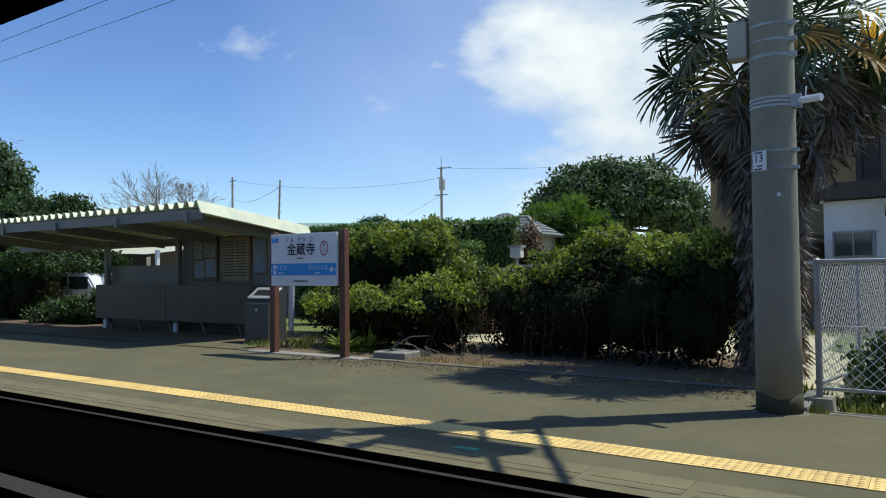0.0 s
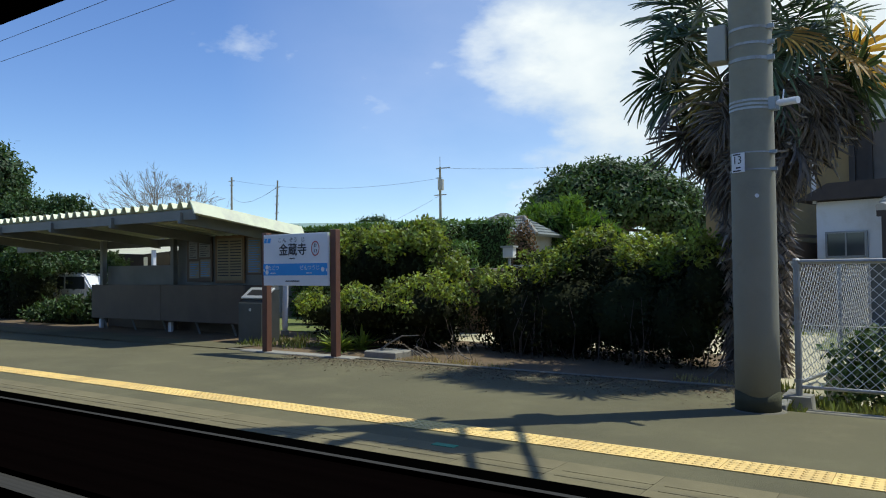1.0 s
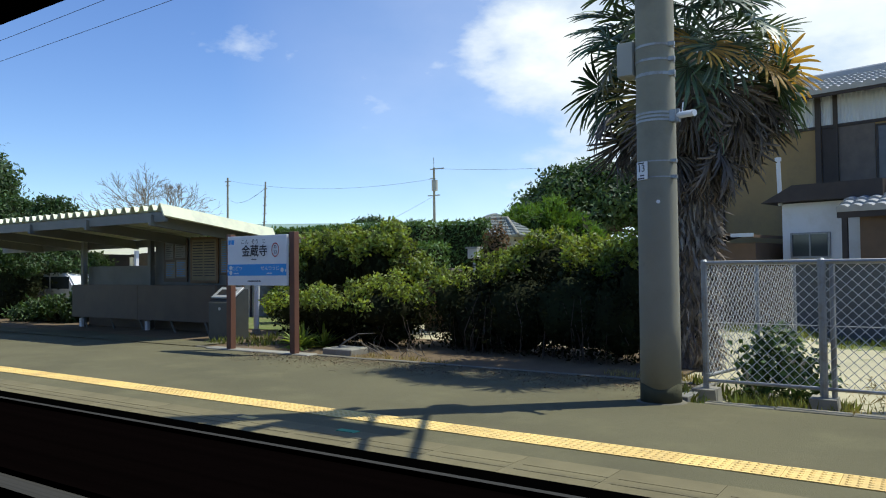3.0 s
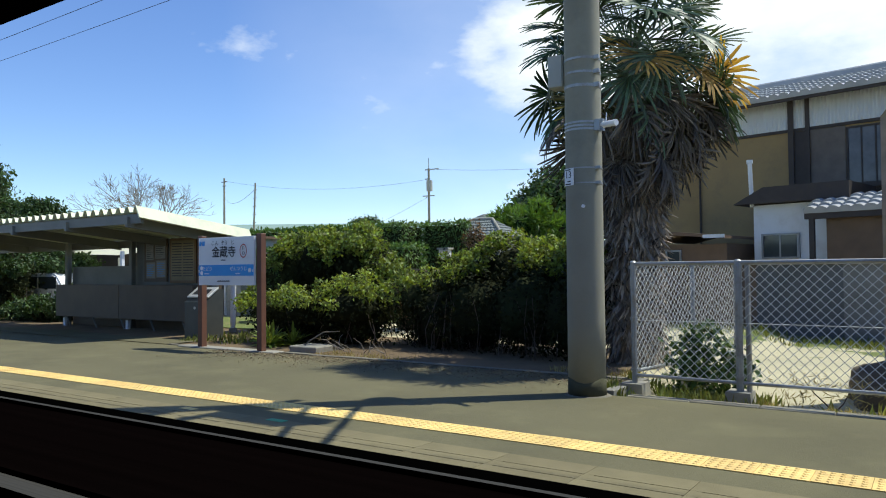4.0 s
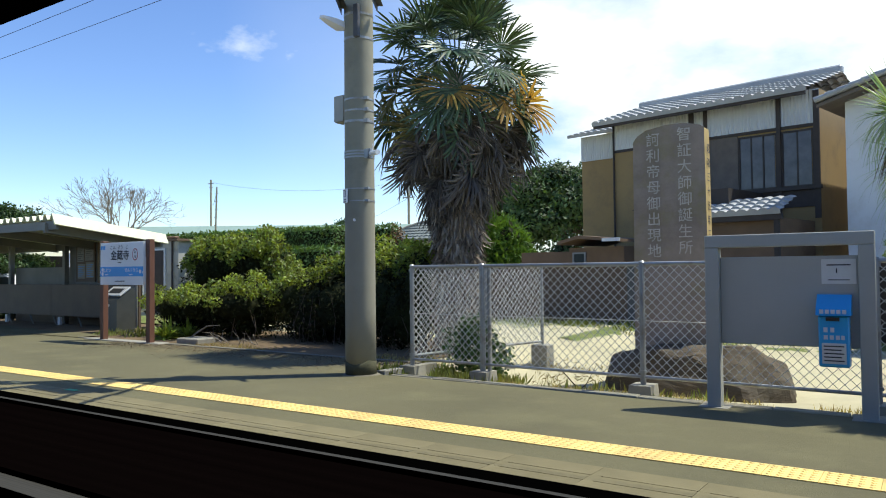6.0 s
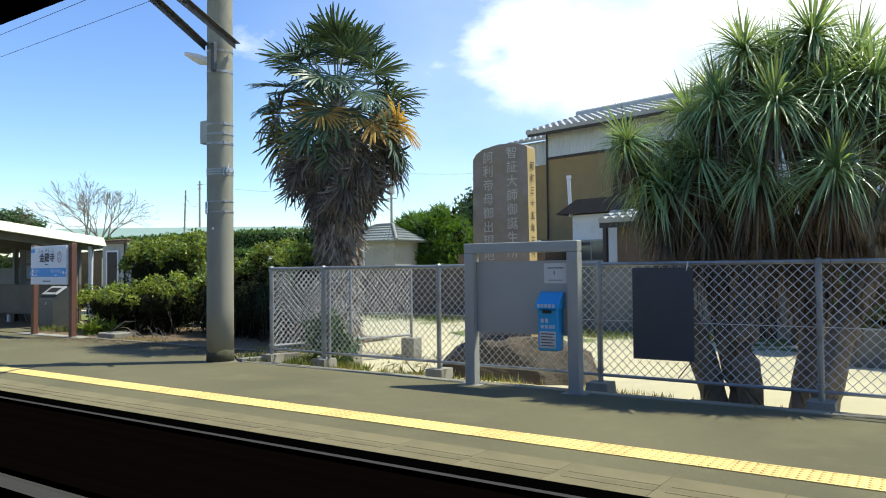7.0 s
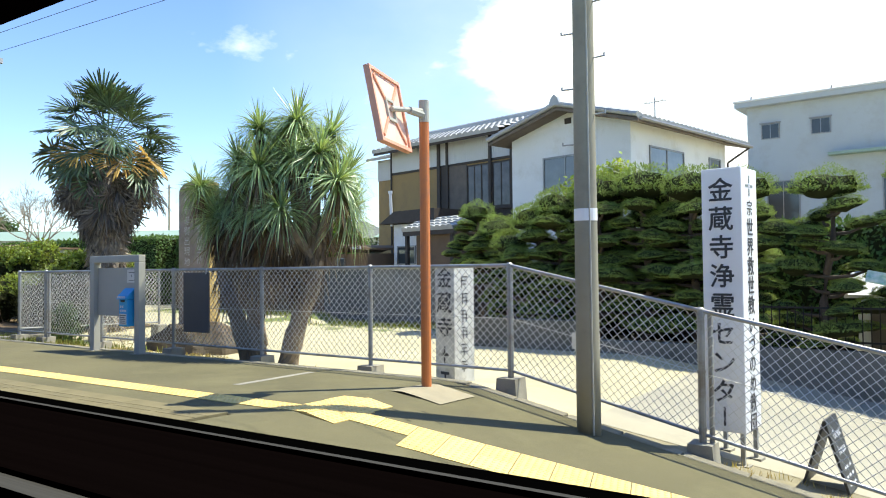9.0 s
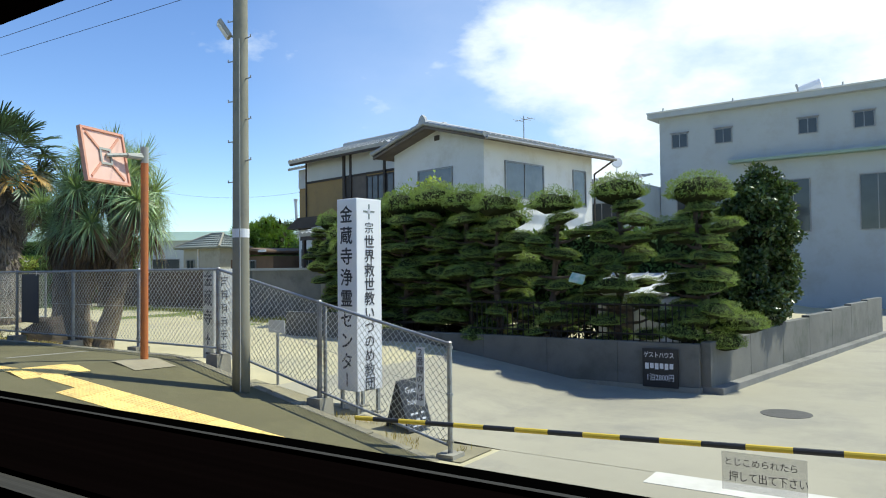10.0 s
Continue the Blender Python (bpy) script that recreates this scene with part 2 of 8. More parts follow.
HEDGELEAF = material("hedge_leaf", (0.105, 0.19, 0.038), (0.055, 0.11, 0.024), 0.6, scale=0.9, fine=10, bump=0, island=0.35, leaf=0.3)
GLOSSLEAF = material("camellia_leaf", (0.09, 0.14, 0.04), (0.04, 0.065, 0.02), 0.24, scale=2, fine=12, bump=0, island=0.45, leaf=0.15)
CONIFER = material("conifer_leaf", (0.115, 0.215, 0.03), (0.06, 0.125, 0.02), 0.6, scale=0.9, fine=10, bump=0, island=0.3, leaf=0.4)
TREELEAF = material("tree_leaf", (0.065, 0.12, 0.03), (0.03, 0.06, 0.015), 0.6, scale=0.35, fine=6, bump=0, island=0.4, leaf=0.25)
FROND = material("palm_leaf", (0.10, 0.16, 0.085), (0.042, 0.072, 0.040), 0.45, scale=2, fine=20, bump=0, island=0.45, leaf=0.15, gloss=0.5)
OLDFROND = material("ageing_palm_leaf", (0.20, 0.18, 0.08), (0.09, 0.10, 0.04), 0.5, scale=2, fine=20, bump=0, island=0.35, leaf=0.3)
GOLDFROND = material("yellowing_palm_leaf", (0.52, 0.33, 0.09), (0.36, 0.25, 0.08), 0.6, scale=2, fine=20, bump=0, island=0.3, leaf=0.35)
DEADFROND = material("dead_palm_leaf", (0.21, 0.185, 0.165), (0.065, 0.06, 0.06), 0.85, scale=3, fine=20, bump=0, island=0.45, leaf=0.1)
SWORD = material("sword_leaf", (0.36, 0.48, 0.24), (0.17, 0.25, 0.115), 0.36, scale=2, fine=20, bump=0, island=0.45, leaf=0.3, gloss=0.6)
DEADSWORD = material("dead_sword_leaf", (0.27, 0.19, 0.115), (0.09, 0.066, 0.045), 0.85, scale=2, fine=20, bump=0, island=0.4, leaf=0.15)
NEEDLE = material("pine_needle", (0.30, 0.41, 0.10), (0.12, 0.185, 0.05), 0.6, scale=2.5, fine=20, bump=0, island=0.35, leaf=0.25)
STRAW = material("dry_grass", (0.42, 0.33, 0.16), (0.27, 0.24, 0.10), 0.9, scale=3, fine=20, bump=0, island=0.4, leaf=0.3)
RUSTLEAF = material("withered_red_leaf", (0.19, 0.105, 0.06), (0.10, 0.075, 0.035), 0.85, scale=2, fine=14, bump=0, island=0.4, leaf=0.2)
LITTER = material("fallen_leaf", (0.20, 0.145, 0.075), (0.09, 0.065, 0.04), 0.9, scale=3, fine=20, bump=0, island=0.5)
GRASS = material("green_grass", (0.14, 0.19, 0.045), (0.20, 0.20, 0.06), 0.8, scale=1, fine=20, bump=0, island=0.4, leaf=0.3)
BARYELLOW = material("barrier_yellow", (0.72, 0.52, 0.04), (0.62, 0.44, 0.05), 0.5, scale=6, fine=40, bump=0)


def matt(name, colour):
    """A dull surface with no gloss, faintly mottled."""
    m = bpy.data.materials.new(name)
    m.use_nodes = True
    t = m.node_tree
    t.nodes.clear()
    d = t.nodes.new("ShaderNodeBsdfDiffuse")
    n = node(t, "ShaderNodeTexNoise", Scale=14.0, Detail=4.0)
    link(t, ramp(t, n.outputs["Fac"], [(0.3, colour), (0.7, tuple(c * 0.7 for c in colour))]), d.inputs["Color"])
    link(t, d.outputs[0], t.nodes.new("ShaderNodeOutputMaterial").inputs[0])
    return m


# black and lining are near black: shade inside the carriage is in their colour
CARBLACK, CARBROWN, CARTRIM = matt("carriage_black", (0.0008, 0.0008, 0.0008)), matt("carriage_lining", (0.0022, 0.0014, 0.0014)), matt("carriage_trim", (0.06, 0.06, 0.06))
CLEARSHEET = material("translucent_roof_sheet", (0.50, 0.55, 0.92), (0.44, 0.49, 0.84), 0.5, scale=1, fine=20, bump=0, leaf=0.85)
ROOFSHEET = material("bright_sheet_roof", (0.70, 0.71, 0.72), (0.6, 0.61, 0.62), 0.5, 0.2, scale=1, fine=20, bump=0)
CARWHITE = material("white_car_paint", (0.80, 0.80, 0.79), (0.75, 0.75, 0.74), 0.15, scale=1, fine=20, bump=0, gloss=0.6)
CLEARVINYL = material("clear_vinyl", (0.55, 0.53, 0.46), (0.45, 0.43, 0.38), 0.35, scale=3, fine=30, bump=0)
vt = CLEARVINYL.node_tree
see = vt.nodes.new("ShaderNodeMixShader")
see.inputs[0].default_value = 0.28
link(vt, vt.nodes.new("ShaderNodeBsdfTransparent").outputs[0], see.inputs[1])
link(vt, next(n for n in vt.nodes if n.type == "BSDF_PRINCIPLED").outputs[0], see.inputs[2])
link(vt, see.outputs[0], next(n for n in vt.nodes if n.type == "OUTPUT_MATERIAL").inputs[0])
RUBBER = material("black_cable", (0.02, 0.02, 0.022), None, 0.7, bump=0)


# ---- building helpers ----
def chain_matrix(ob):
    m = ob.matrix_basis.copy()
    while ob.parent:
        ob = ob.parent
        m = ob.matrix_basis @ m
    return m


def thing(name, label, category, x=0, y=0, z=0, turn=0, group="", kind=""):
    e = new(name)
    e.matrix_basis = pose(x, y, z, 0, 0, turn)
    e.empty_display_size = 0.2
    return tagged(e, label, category, group, kind)


def finish(name, mesh, mat, smooth=False):
    for m in mat if isinstance(mat, (list, tuple)) else [mat]:
        mesh.materials.append(m)
    if smooth:
        mesh.polygons.foreach_set("use_smooth", [True] * len(mesh.polygons))
    return new(name, mesh)


def part(name, bm, mat, parent=None, label="", local=False, smooth=False):
    """One mesh object from a bmesh in world coordinates (or the parent's, if local), under its thing."""
    if parent and not local:
        bmesh.ops.transform(bm, matrix=chain_matrix(parent).inverted(), verts=bm.verts)
    mesh = bpy.data.meshes.new(name)
    bm.to_mesh(mesh)
    bm.free()
    ob = finish(name, mesh, mat, smooth)
    ob.parent = parent
    return tagged(ob, label)


def mesh_part(name, verts, faces, mat, parent=None, label="", local=False, smooth=False):
    verts = np.asarray(verts, float)
    if parent and not local:
        m = np.array(chain_matrix(parent).inverted())
        verts = verts @ m[:3, :3].T + m[:3, 3]
    mesh = bpy.data.meshes.new(name)
    mesh.from_pydata(verts.tolist(), [], faces.tolist() if hasattr(faces, "tolist") else faces)
    ob = finish(name, mesh, mat, smooth)
    ob.parent = parent
    return tagged(ob, label)


def structure(name, bm, mat, label, category, smooth=False):
    return tagged(part(name, bm, mat, smooth=smooth), label, category, kind="structure")


def box(bm, x0, x1, y0, y1, z0, z1, bevel=0.0, m=None):
    made = bmesh.ops.create_cube(bm, size=1.0, matrix=Matrix.LocRotScale(((x0 + x1) / 2, (y0 + y1) / 2, (z0 + z1) / 2), None, (x1 - x0, y1 - y0, z1 - z0)))["verts"]
    if bevel:
        edges = list({e for v in made for e in v.link_edges})
        made = bmesh.ops.bevel(bm, geom=edges, offset=bevel, segments=1, affect="EDGES")["verts"]
    if m is not None:
        bmesh.ops.transform(bm, matrix=m, verts=list(made))
    return made


def boxes(*dims, bevel=0.0):
    bm = bmesh.new()
    for d in dims:
        box(bm, *d, bevel=bevel)
    return bm


def tube(bm, a, b, r0, r1=None, n=10, caps=True):
    a, b = Vector(a), Vector(b)
    turn = (b - a).to_track_quat("Z", "Y").to_matrix().to_4x4()
    return bmesh.ops.create_cone(bm, cap_ends=caps, segments=n, radius1=r0, radius2=r0 if r1 is None else r1, depth=(b - a).length, matrix=Matrix.Translation((a + b) / 2) @ turn)["verts"]


def tubes(*runs, n=10):
    bm = bmesh.new()
    for r in runs:
        tube(bm, *r, n=n)
    return bm


def pipe(bm, points, radii, n=8):
    """A bent tube through points, with rings joined."""
    pts = [Vector(p) for p in points]
    rings = []
    for i, p in enumerate(pts):
        d = (pts[min(i + 1, len(pts) - 1)] - pts[max(i - 1, 0)]).normalized()
        q = d.to_track_quat("Z", "Y")
        rings.append([bm.verts.new(p + q @ Vector((radii[i] * math.cos(k * 2 * math.pi / n), radii[i] * math.sin(k * 2 * math.pi / n), 0))) for k in range(n)])
    for a, b in zip(rings, rings[1:]):
        for k in range(n):
            bm.faces.new((a[k], a[(k + 1) % n], b[(k + 1) % n], b[k]))
    bm.faces.new(rings[-1])
    bm.faces.new(rings[0][::-1])


def prism(bm, outline, y0, y1):
    """An outline in x, z drawn out along y."""
    a = [bm.verts.new((x, y0, z)) for x, z in outline]
    b = [bm.verts.new((x, y1, z)) for x, z in outline]
    bm.faces.new(a)
    bm.faces.new(b[::-1])
    n = len(outline)
    for i in range(n):
        bm.faces.new((a[(i + 1) % n], a[i], b[i], b[(i + 1) % n]))
    bmesh.ops.recalc_face_normals(bm, faces=bm.faces)


def lettering(name, text, size, m, mat, parent, label="", squash=1.0, bold=0.0):
    """Flat letters of the built-in font as a mesh, centred on m, reading along its x, standing along its y."""
    curve = bpy.data.curves.new(name, "FONT")
    curve.body, curve.size, curve.align_x, curve.align_y = text, size, "CENTER", "CENTER"
    curve.extrude, curve.resolution_u = 0.001, 2
    ob = new(name, curve)
    mesh = bpy.data.meshes.new_from_object(ob.evaluated_get(bpy.context.evaluated_depsgraph_get()))
    bpy.data.objects.remove(ob)
    if bold:
        bm = bmesh.new()
        for k, (dx, dy) in enumerate(((0, 0), (1, 0.3), (-1, -0.3), (0.3, 1), (-0.3, -1))):
            one = mesh.copy()
            one.transform(Matrix.Translation((dx * bold * size, dy * bold * size, 0.0003 * k)))
            bm.from_mesh(one)
        bm.to_mesh(mesh)
        bm.free()
    mesh.transform(chain_matrix(parent).inverted() @ m @ Matrix.Diagonal((squash, 1, 1, 1)))
    mesh.materials.clear()
    made = finish(name, mesh, mat)
    made.parent = parent
    return tagged(made, label)


FRONT = Euler((radians(90), 0, 0)).to_matrix().to_4x4()      # letters that face the track
SIDE = Euler((radians(90), 0, radians(90))).to_matrix().to_4x4()  # letters that face along the track


def column(name, text, size, step, x, y, top, mat, parent, facing=FRONT, bold=0.0):
    """Letters one under another."""
    for i, c in enumerate(text):
        lettering(name, c, size, Matrix.Translation((x, y, top - i * step)) @ facing, mat, parent, bold=bold)


# ---- leaves ----
rng = np.random.default_rng(7)


def blades(points, out, size, spread=0.9, slim=0.5, droop=0.0, flat=0.0):
    """Leaf-shaped quads at points, turned at random about out: vertices and faces."""
    n = len(points)
    along = out + rng.normal(0, spread, (n, 3)) + np.array([0, 0, -droop])
    along /= np.linalg.norm(along, axis=1)[:, None] + 1e-9
    across = np.cross(along, rng.normal(0, 1, (n, 3)))
    if flat:
        lie = rng.random(n) < flat
        side = np.cross(out, rng.normal(0, 1, (n, 3)))
        side /= np.linalg.norm(side, axis=1)[:, None] + 1e-9
        tang = side + out * 0.25 + rng.normal(0, 0.28, (n, 3)) + np.array([0, 0, -0.15])
        tang /= np.linalg.norm(tang, axis=1)[:, None] + 1e-9
        along[lie], across[lie] = tang[lie], np.cross(out, tang)[lie]
    across /= np.linalg.norm(across, axis=1)[:, None] + 1e-9
    s = (size * rng.uniform(0.6, 1.35, n))[:, None]
    fold = np.cross(along, across) * s * 0.08
    v = np.stack([points, points + along * s * 0.45 + across * s * slim * 0.5 + fold, points + along * s, points + along * s * 0.45 - across * s * slim * 0.5 + fold], 1).reshape(-1, 3)
    return v, np.arange(4 * n).reshape(-1, 4)


def shell(centre, radii, n, inner=0.7, lump=0.18, seed=0):
    """Points through the outer shell of a lumpy ellipsoid, and their outward ways."""
    d = rng.normal(0, 1, (n, 3))
    d /= np.linalg.norm(d, axis=1)[:, None]
    bumps = np.array([noise.noise(Vector(p * 2.6) + Vector((seed * 7.1, seed * 3.3, 0))) for p in d]) + 0.5 * np.array([noise.noise(Vector(p * 6.5) + Vector((0, seed * 5.7, 0))) for p in d])
    r = rng.uniform(inner, 1.0, n) ** 0.5 * (1 + lump * 2 * bumps)
    p = np.array(centre) + d * r[:, None] * np.array(radii)
    o = d / np.array(radii)
    return p, o / np.linalg.norm(o, axis=1)[:, None]


def foliage(name, lumps, size, density, mat, parent, floor=None, slim=0.55, lump=0.18, label="", inner=0.6, spread=0.9, droop=0.0, flat=0.8):
    """One crown of leaves from (centre, radii) lumps."""
    ps, os_ = [], []
    for i, (c, r) in enumerate(lumps):
        area = 4 * math.pi * ((r[0] * r[1]) ** 1.6 / 3 + (r[0] * r[2]) ** 1.6 / 3 + (r[1] * r[2]) ** 1.6 / 3) ** (1 / 1.6)
        p, o = shell(c, r, int(area * density) + 8, inner, lump, i + len(name))
        ps.append(p)
        os_.append(o)
    p, o = np.concatenate(ps), np.concatenate(os_)
    if floor is not None:
        ok = p[:, 2] > floor
        p, o = p[ok], o[ok]
    v, f = blades(p, o, size, spread, slim, droop, flat)
    return mesh_part(name, v, f, mat, parent, label)


def blob(bm, centre, radii, seed=0, lump=0.16, sub=3):
    made = bmesh.ops.create_icosphere(bm, subdivisions=sub, radius=1.0)["verts"]
    for v in made:
        k = 1 + lump * 2 * noise.noise(v.co * 2.6 + Vector((seed * 7.1, seed * 3.3, 0)))
        v.co = Vector(centre) + Vector((v.co.x * radii[0], v.co.y * radii[1], v.co.z * radii[2])) * k


def clumps(lumps, per, radius, low=-0.1, squash=0.8):
    """Leafy sprays scattered over the upper outside of the lumps, as (centre, radii)."""
    out = []
    for i, (c, r) in enumerate(lumps):
        area = 4 * math.pi * ((r[0] * r[1]) ** 1.6 / 3 + (r[0] * r[2]) ** 1.6 / 3 + (r[1] * r[2]) ** 1.6 / 3) ** (1 / 1.6)
        p, o = shell(c, r, int(area * per), 0.72, 0.14, i)
        for q, way in zip(p, o):
            if way[2] < low + 0.4 * noise.noise(Vector(q) * 1.9):
                continue
            if any(sum(((q[k] - c2[k]) / r2[k]) ** 2 for k in range(3)) < 0.55 for j, (c2, r2) in enumerate(lumps) if j != i):
                continue
            s = radius * rng.uniform(0.55, 1.35)
            out.append((tuple(q), (s, s, s * squash)))
    return out


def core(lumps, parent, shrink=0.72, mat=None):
    """A solid near-black blob inside a bush or tree: its inner shade is put into the colour."""
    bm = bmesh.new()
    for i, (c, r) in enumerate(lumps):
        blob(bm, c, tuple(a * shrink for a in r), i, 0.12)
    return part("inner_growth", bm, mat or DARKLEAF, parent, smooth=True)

# ---- ground, road, platform ----
def clampf(v, a=0.0, b=1.0):
    return max(a, min(b, v))


def platform_z(x, y):
    return -0.0265 * (y - 4.6) - max(0.0, 0.2 * (x - 10.2))


def ground_z(x, y):
    if y < 3.6:
        return -1.0
    yard = -0.2 - 0.18 * clampf((y - 7.8) / 1.2)
    if y < 7.0:
        yard = -0.45
    yard = min(yard, -0.3 - 0.155 * (x - 10.0)) if x > 10 else yard
    side = clampf((-0.6 - x) / 0.6)
    return max(-1.0, side * -0.145 + (1 - side) * yard)


def sheet(xs, ys, height, lift=0.0):
    v = [(x, y, height(x, y) + lift) for y in ys for x in xs]
    n = len(xs)
    f = [(j * n + i, j * n + i + 1, (j + 1) * n + i + 1, (j + 1) * n + i) for j in range(len(ys) - 1) for i in range(n - 1)]
    return v, f


def steps(a, b, n):
    return [a + (b - a) * i / n for i in range(n + 1)]


xs = [-900, -300, -120] + steps(-60, -4, 14) + steps(-3, 18, 42) + steps(22, 60, 6) + [120, 300, 900]
ys = [-900, -300, -60, -10, 0, 3.58, 3.62, 6.98, 7.02] + steps(7.4, 14, 14) + steps(16, 40, 8) + [60, 120, 300, 900]
tagged(mesh_part("ground", *sheet(xs, ys, ground_z), SAND), "pale sandy yard and open ground", "ground", kind="structure")
tagged(mesh_part("planting_strip", *sheet(steps(-34, -1.5, 40), steps(8.5, 11.6, 8), lambda x, y: ground_z(x, y) + 0.02 * noise.noise(Vector((x, y, 0)))), SOIL), "bare brown soil of the planting strip", "soil", kind="structure")
bpy.data.objects["planting_strip"].location.z = 0.03
tagged(mesh_part("lawn", *sheet(steps(-15.4, -9.6, 12), steps(11.62, 15.6, 8), ground_z, 0.05), LAWN), "short green lawn behind the shelter", "grass", kind="structure")
tagged(mesh_part("yard_grass", *sheet(steps(-8.8, 7.4, 130), steps(13.4, 17.38, 36), lambda x, y: ground_z(x, y) + 0.03 * clampf((y - 15.0) * 0.45 + 1.1 * noise.noise(Vector((x * 1.4, y * 1.8, 3))) + 0.8 * noise.noise(Vector((x * 5, y * 5, 7)))) - 0.012), LAWN), "ragged strip of grass along the foot of the yard wall", "grass", kind="structure")
tagged(mesh_part("side_road", *sheet(steps(16.5, 24, 6), steps(13.3, 60, 20), ground_z, 0.007), ROAD), "pale side road running away beside the garden wall", "road", kind="structure")
tagged(mesh_part("road", *sheet(steps(11.4, 70, 60), steps(7.9, 13.3, 8), ground_z, 0.006), ROAD), "pale worn village road", "road", kind="structure")
tagged(mesh_part("worn_verge", *sheet(steps(11.0, 15.2, 16), steps(7.12, 7.86, 4), ground_z, 0.012), VERGE), "worn earthy verge between the platform end and the road", "ground", kind="structure")
tagged(mesh_part("crossing_road", *sheet(steps(15.3, 21.5, 6), steps(-30, 7.88, 20), lambda x, y: -1.0, 0.008), ROAD), "pale road over the level crossing", "road", kind="structure")

tagged(mesh_part("trackbed", *sheet(steps(-60, 15.2, 8), steps(-6, 3.6, 6), lambda x, y: -1.0, 0.012), material("ballast", (0.16, 0.14, 0.12), (0.08, 0.07, 0.06), 0.95, scale=12, fine=40, bump=1.0)), "brown gravel bed beside the platform", "trackbed", kind="structure")
platform = thing("platform", "grey asphalt station platform with a yellow tactile line and concrete coping", "platform", -10, 5, 0, kind="structure")
xs = steps(-45, -1.0, 44) + steps(-0.6, 15.2, 40)
v, f = sheet(xs, steps(4.2, 7.1, 4), platform_z)
mesh_part("asphalt", v, f, ASPHALT, platform)
v, f = sheet(steps(9.75, 15.2, 24), steps(3.75, 4.2, 2), platform_z)
mesh_part("asphalt", v, f, ASPHALT, platform)
v, f = sheet(steps(-45, -1.0, 44), steps(7.1, 8.4, 2), platform_z)
mesh_part("asphalt", v, f, ASPHALT, platform)
v, f = sheet(steps(-45, -9.9, 30), steps(8.4, 12.2, 4), platform_z, 0.012)
mesh_part("shelter_floor", v, f, ASPHALT, platform)
bm = bmesh.new()
for i in range(60):
    a, b = -45 + i * 60.2 / 60, -45 + (i + 1) * 60.2 / 60
    zz = min(platform_z(a, 3.8), platform_z(b, 3.8))
    if zz > -0.85:
        box(bm, a, b, 3.78, 4.2, -1.0, zz - 0.09)
part("retaining_wall", bm, CONCRETE, platform)


def kerb(points, width=0.12, rise=0.035):
    bm = bmesh.new()
    for (x0, y0), (x1, y1) in zip(points, points[1:]):
        length = math.hypot(x1 - x0, y1 - y0)
        n = max(1, round(length / 0.6))
        for i in range(n):
            a, b = (i + 0.006) / n, (i + 1 - 0.006) / n
            p, q = (x0 + (x1 - x0) * a, y0 + (y1 - y0) * a), (x0 + (x1 - x0) * b, y0 + (y1 - y0) * b)
            mid = ((p[0] + q[0]) / 2, (p[1] + q[1]) / 2)
            slope = math.atan2(platform_z(*q) - platform_z(*p), math.hypot(q[0] - p[0], q[1] - p[1]))
            m = Matrix.Translation((*mid, platform_z(*mid) + rng.uniform(-0.004, 0.004))) @ Euler((0, -slope, math.atan2(q[1] - p[1], q[0] - p[0]))).to_matrix().to_4x4()
            half = math.hypot(q[0] - p[0], q[1] - p[1]) / 2
            box(bm, -half, half, -width / 2, width / 2, -0.25, rise, bevel=0.008, m=m)
    return bm


part("kerb", kerb([(-9.8, 8.44), (-1.05, 8.44)], 0.12, 0.018), DARKKERB, platform)
part("kerb", kerb([(-0.75, 7.16), (10.3, 7.14), (15.1, 7.08)], 0.14, 0.012), PALEKERB, platform)
part("kerb", kerb([(-1.0, 8.4), (-0.98, 7.2)]), CONCRETE, platform)
bm = bmesh.new()
box(bm, -0.045, 0.045, -0.68, 0.68, -0.03, 0.004, m=Matrix.Translation((8.27, 6.12, platform_z(8.27, 6.12))) @ Euler((-0.0265, 0, radians(7))).to_matrix().to_4x4())
part("joint_strip", bm, CONCRETE, platform, "pale mortar strip across the asphalt")
for x0, x1, y0, y1 in ((10.02, 10.64, 6.04, 6.70),):
    v, f = sheet(steps(x0, x1, 4), steps(y0, y1, 2), platform_z, 0.010)
    mesh_part("mortar_pad", v, f, material("mortar_pad", (0.34, 0.30, 0.20), (0.25, 0.22, 0.15), 0.9, scale=3, fine=60, bump=0.3), platform)


# ---- the carriage from which the place is seen ----
carriage = thing("train_carriage", "dark railway carriage shell drawn out along the camera's path, with one long window opening", "train", 9, 0, -0.1, kind="structure")
# drawn out along x so its edges stay still in the camera's view
A, B = -24.0, 40.0
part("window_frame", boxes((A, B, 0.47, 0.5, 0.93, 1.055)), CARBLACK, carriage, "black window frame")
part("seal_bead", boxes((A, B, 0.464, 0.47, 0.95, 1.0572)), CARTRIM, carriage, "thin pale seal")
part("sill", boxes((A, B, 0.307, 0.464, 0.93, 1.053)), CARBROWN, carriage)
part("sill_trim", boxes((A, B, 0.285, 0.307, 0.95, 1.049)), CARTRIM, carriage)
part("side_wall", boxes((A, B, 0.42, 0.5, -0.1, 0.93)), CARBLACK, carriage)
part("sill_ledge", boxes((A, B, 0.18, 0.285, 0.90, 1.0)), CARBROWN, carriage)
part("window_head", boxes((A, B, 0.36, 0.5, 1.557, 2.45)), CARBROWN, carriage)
# unseen shell and extra length, added to darken the inside and block skylight
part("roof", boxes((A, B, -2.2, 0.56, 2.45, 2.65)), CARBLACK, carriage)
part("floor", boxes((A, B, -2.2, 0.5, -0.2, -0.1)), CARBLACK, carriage)
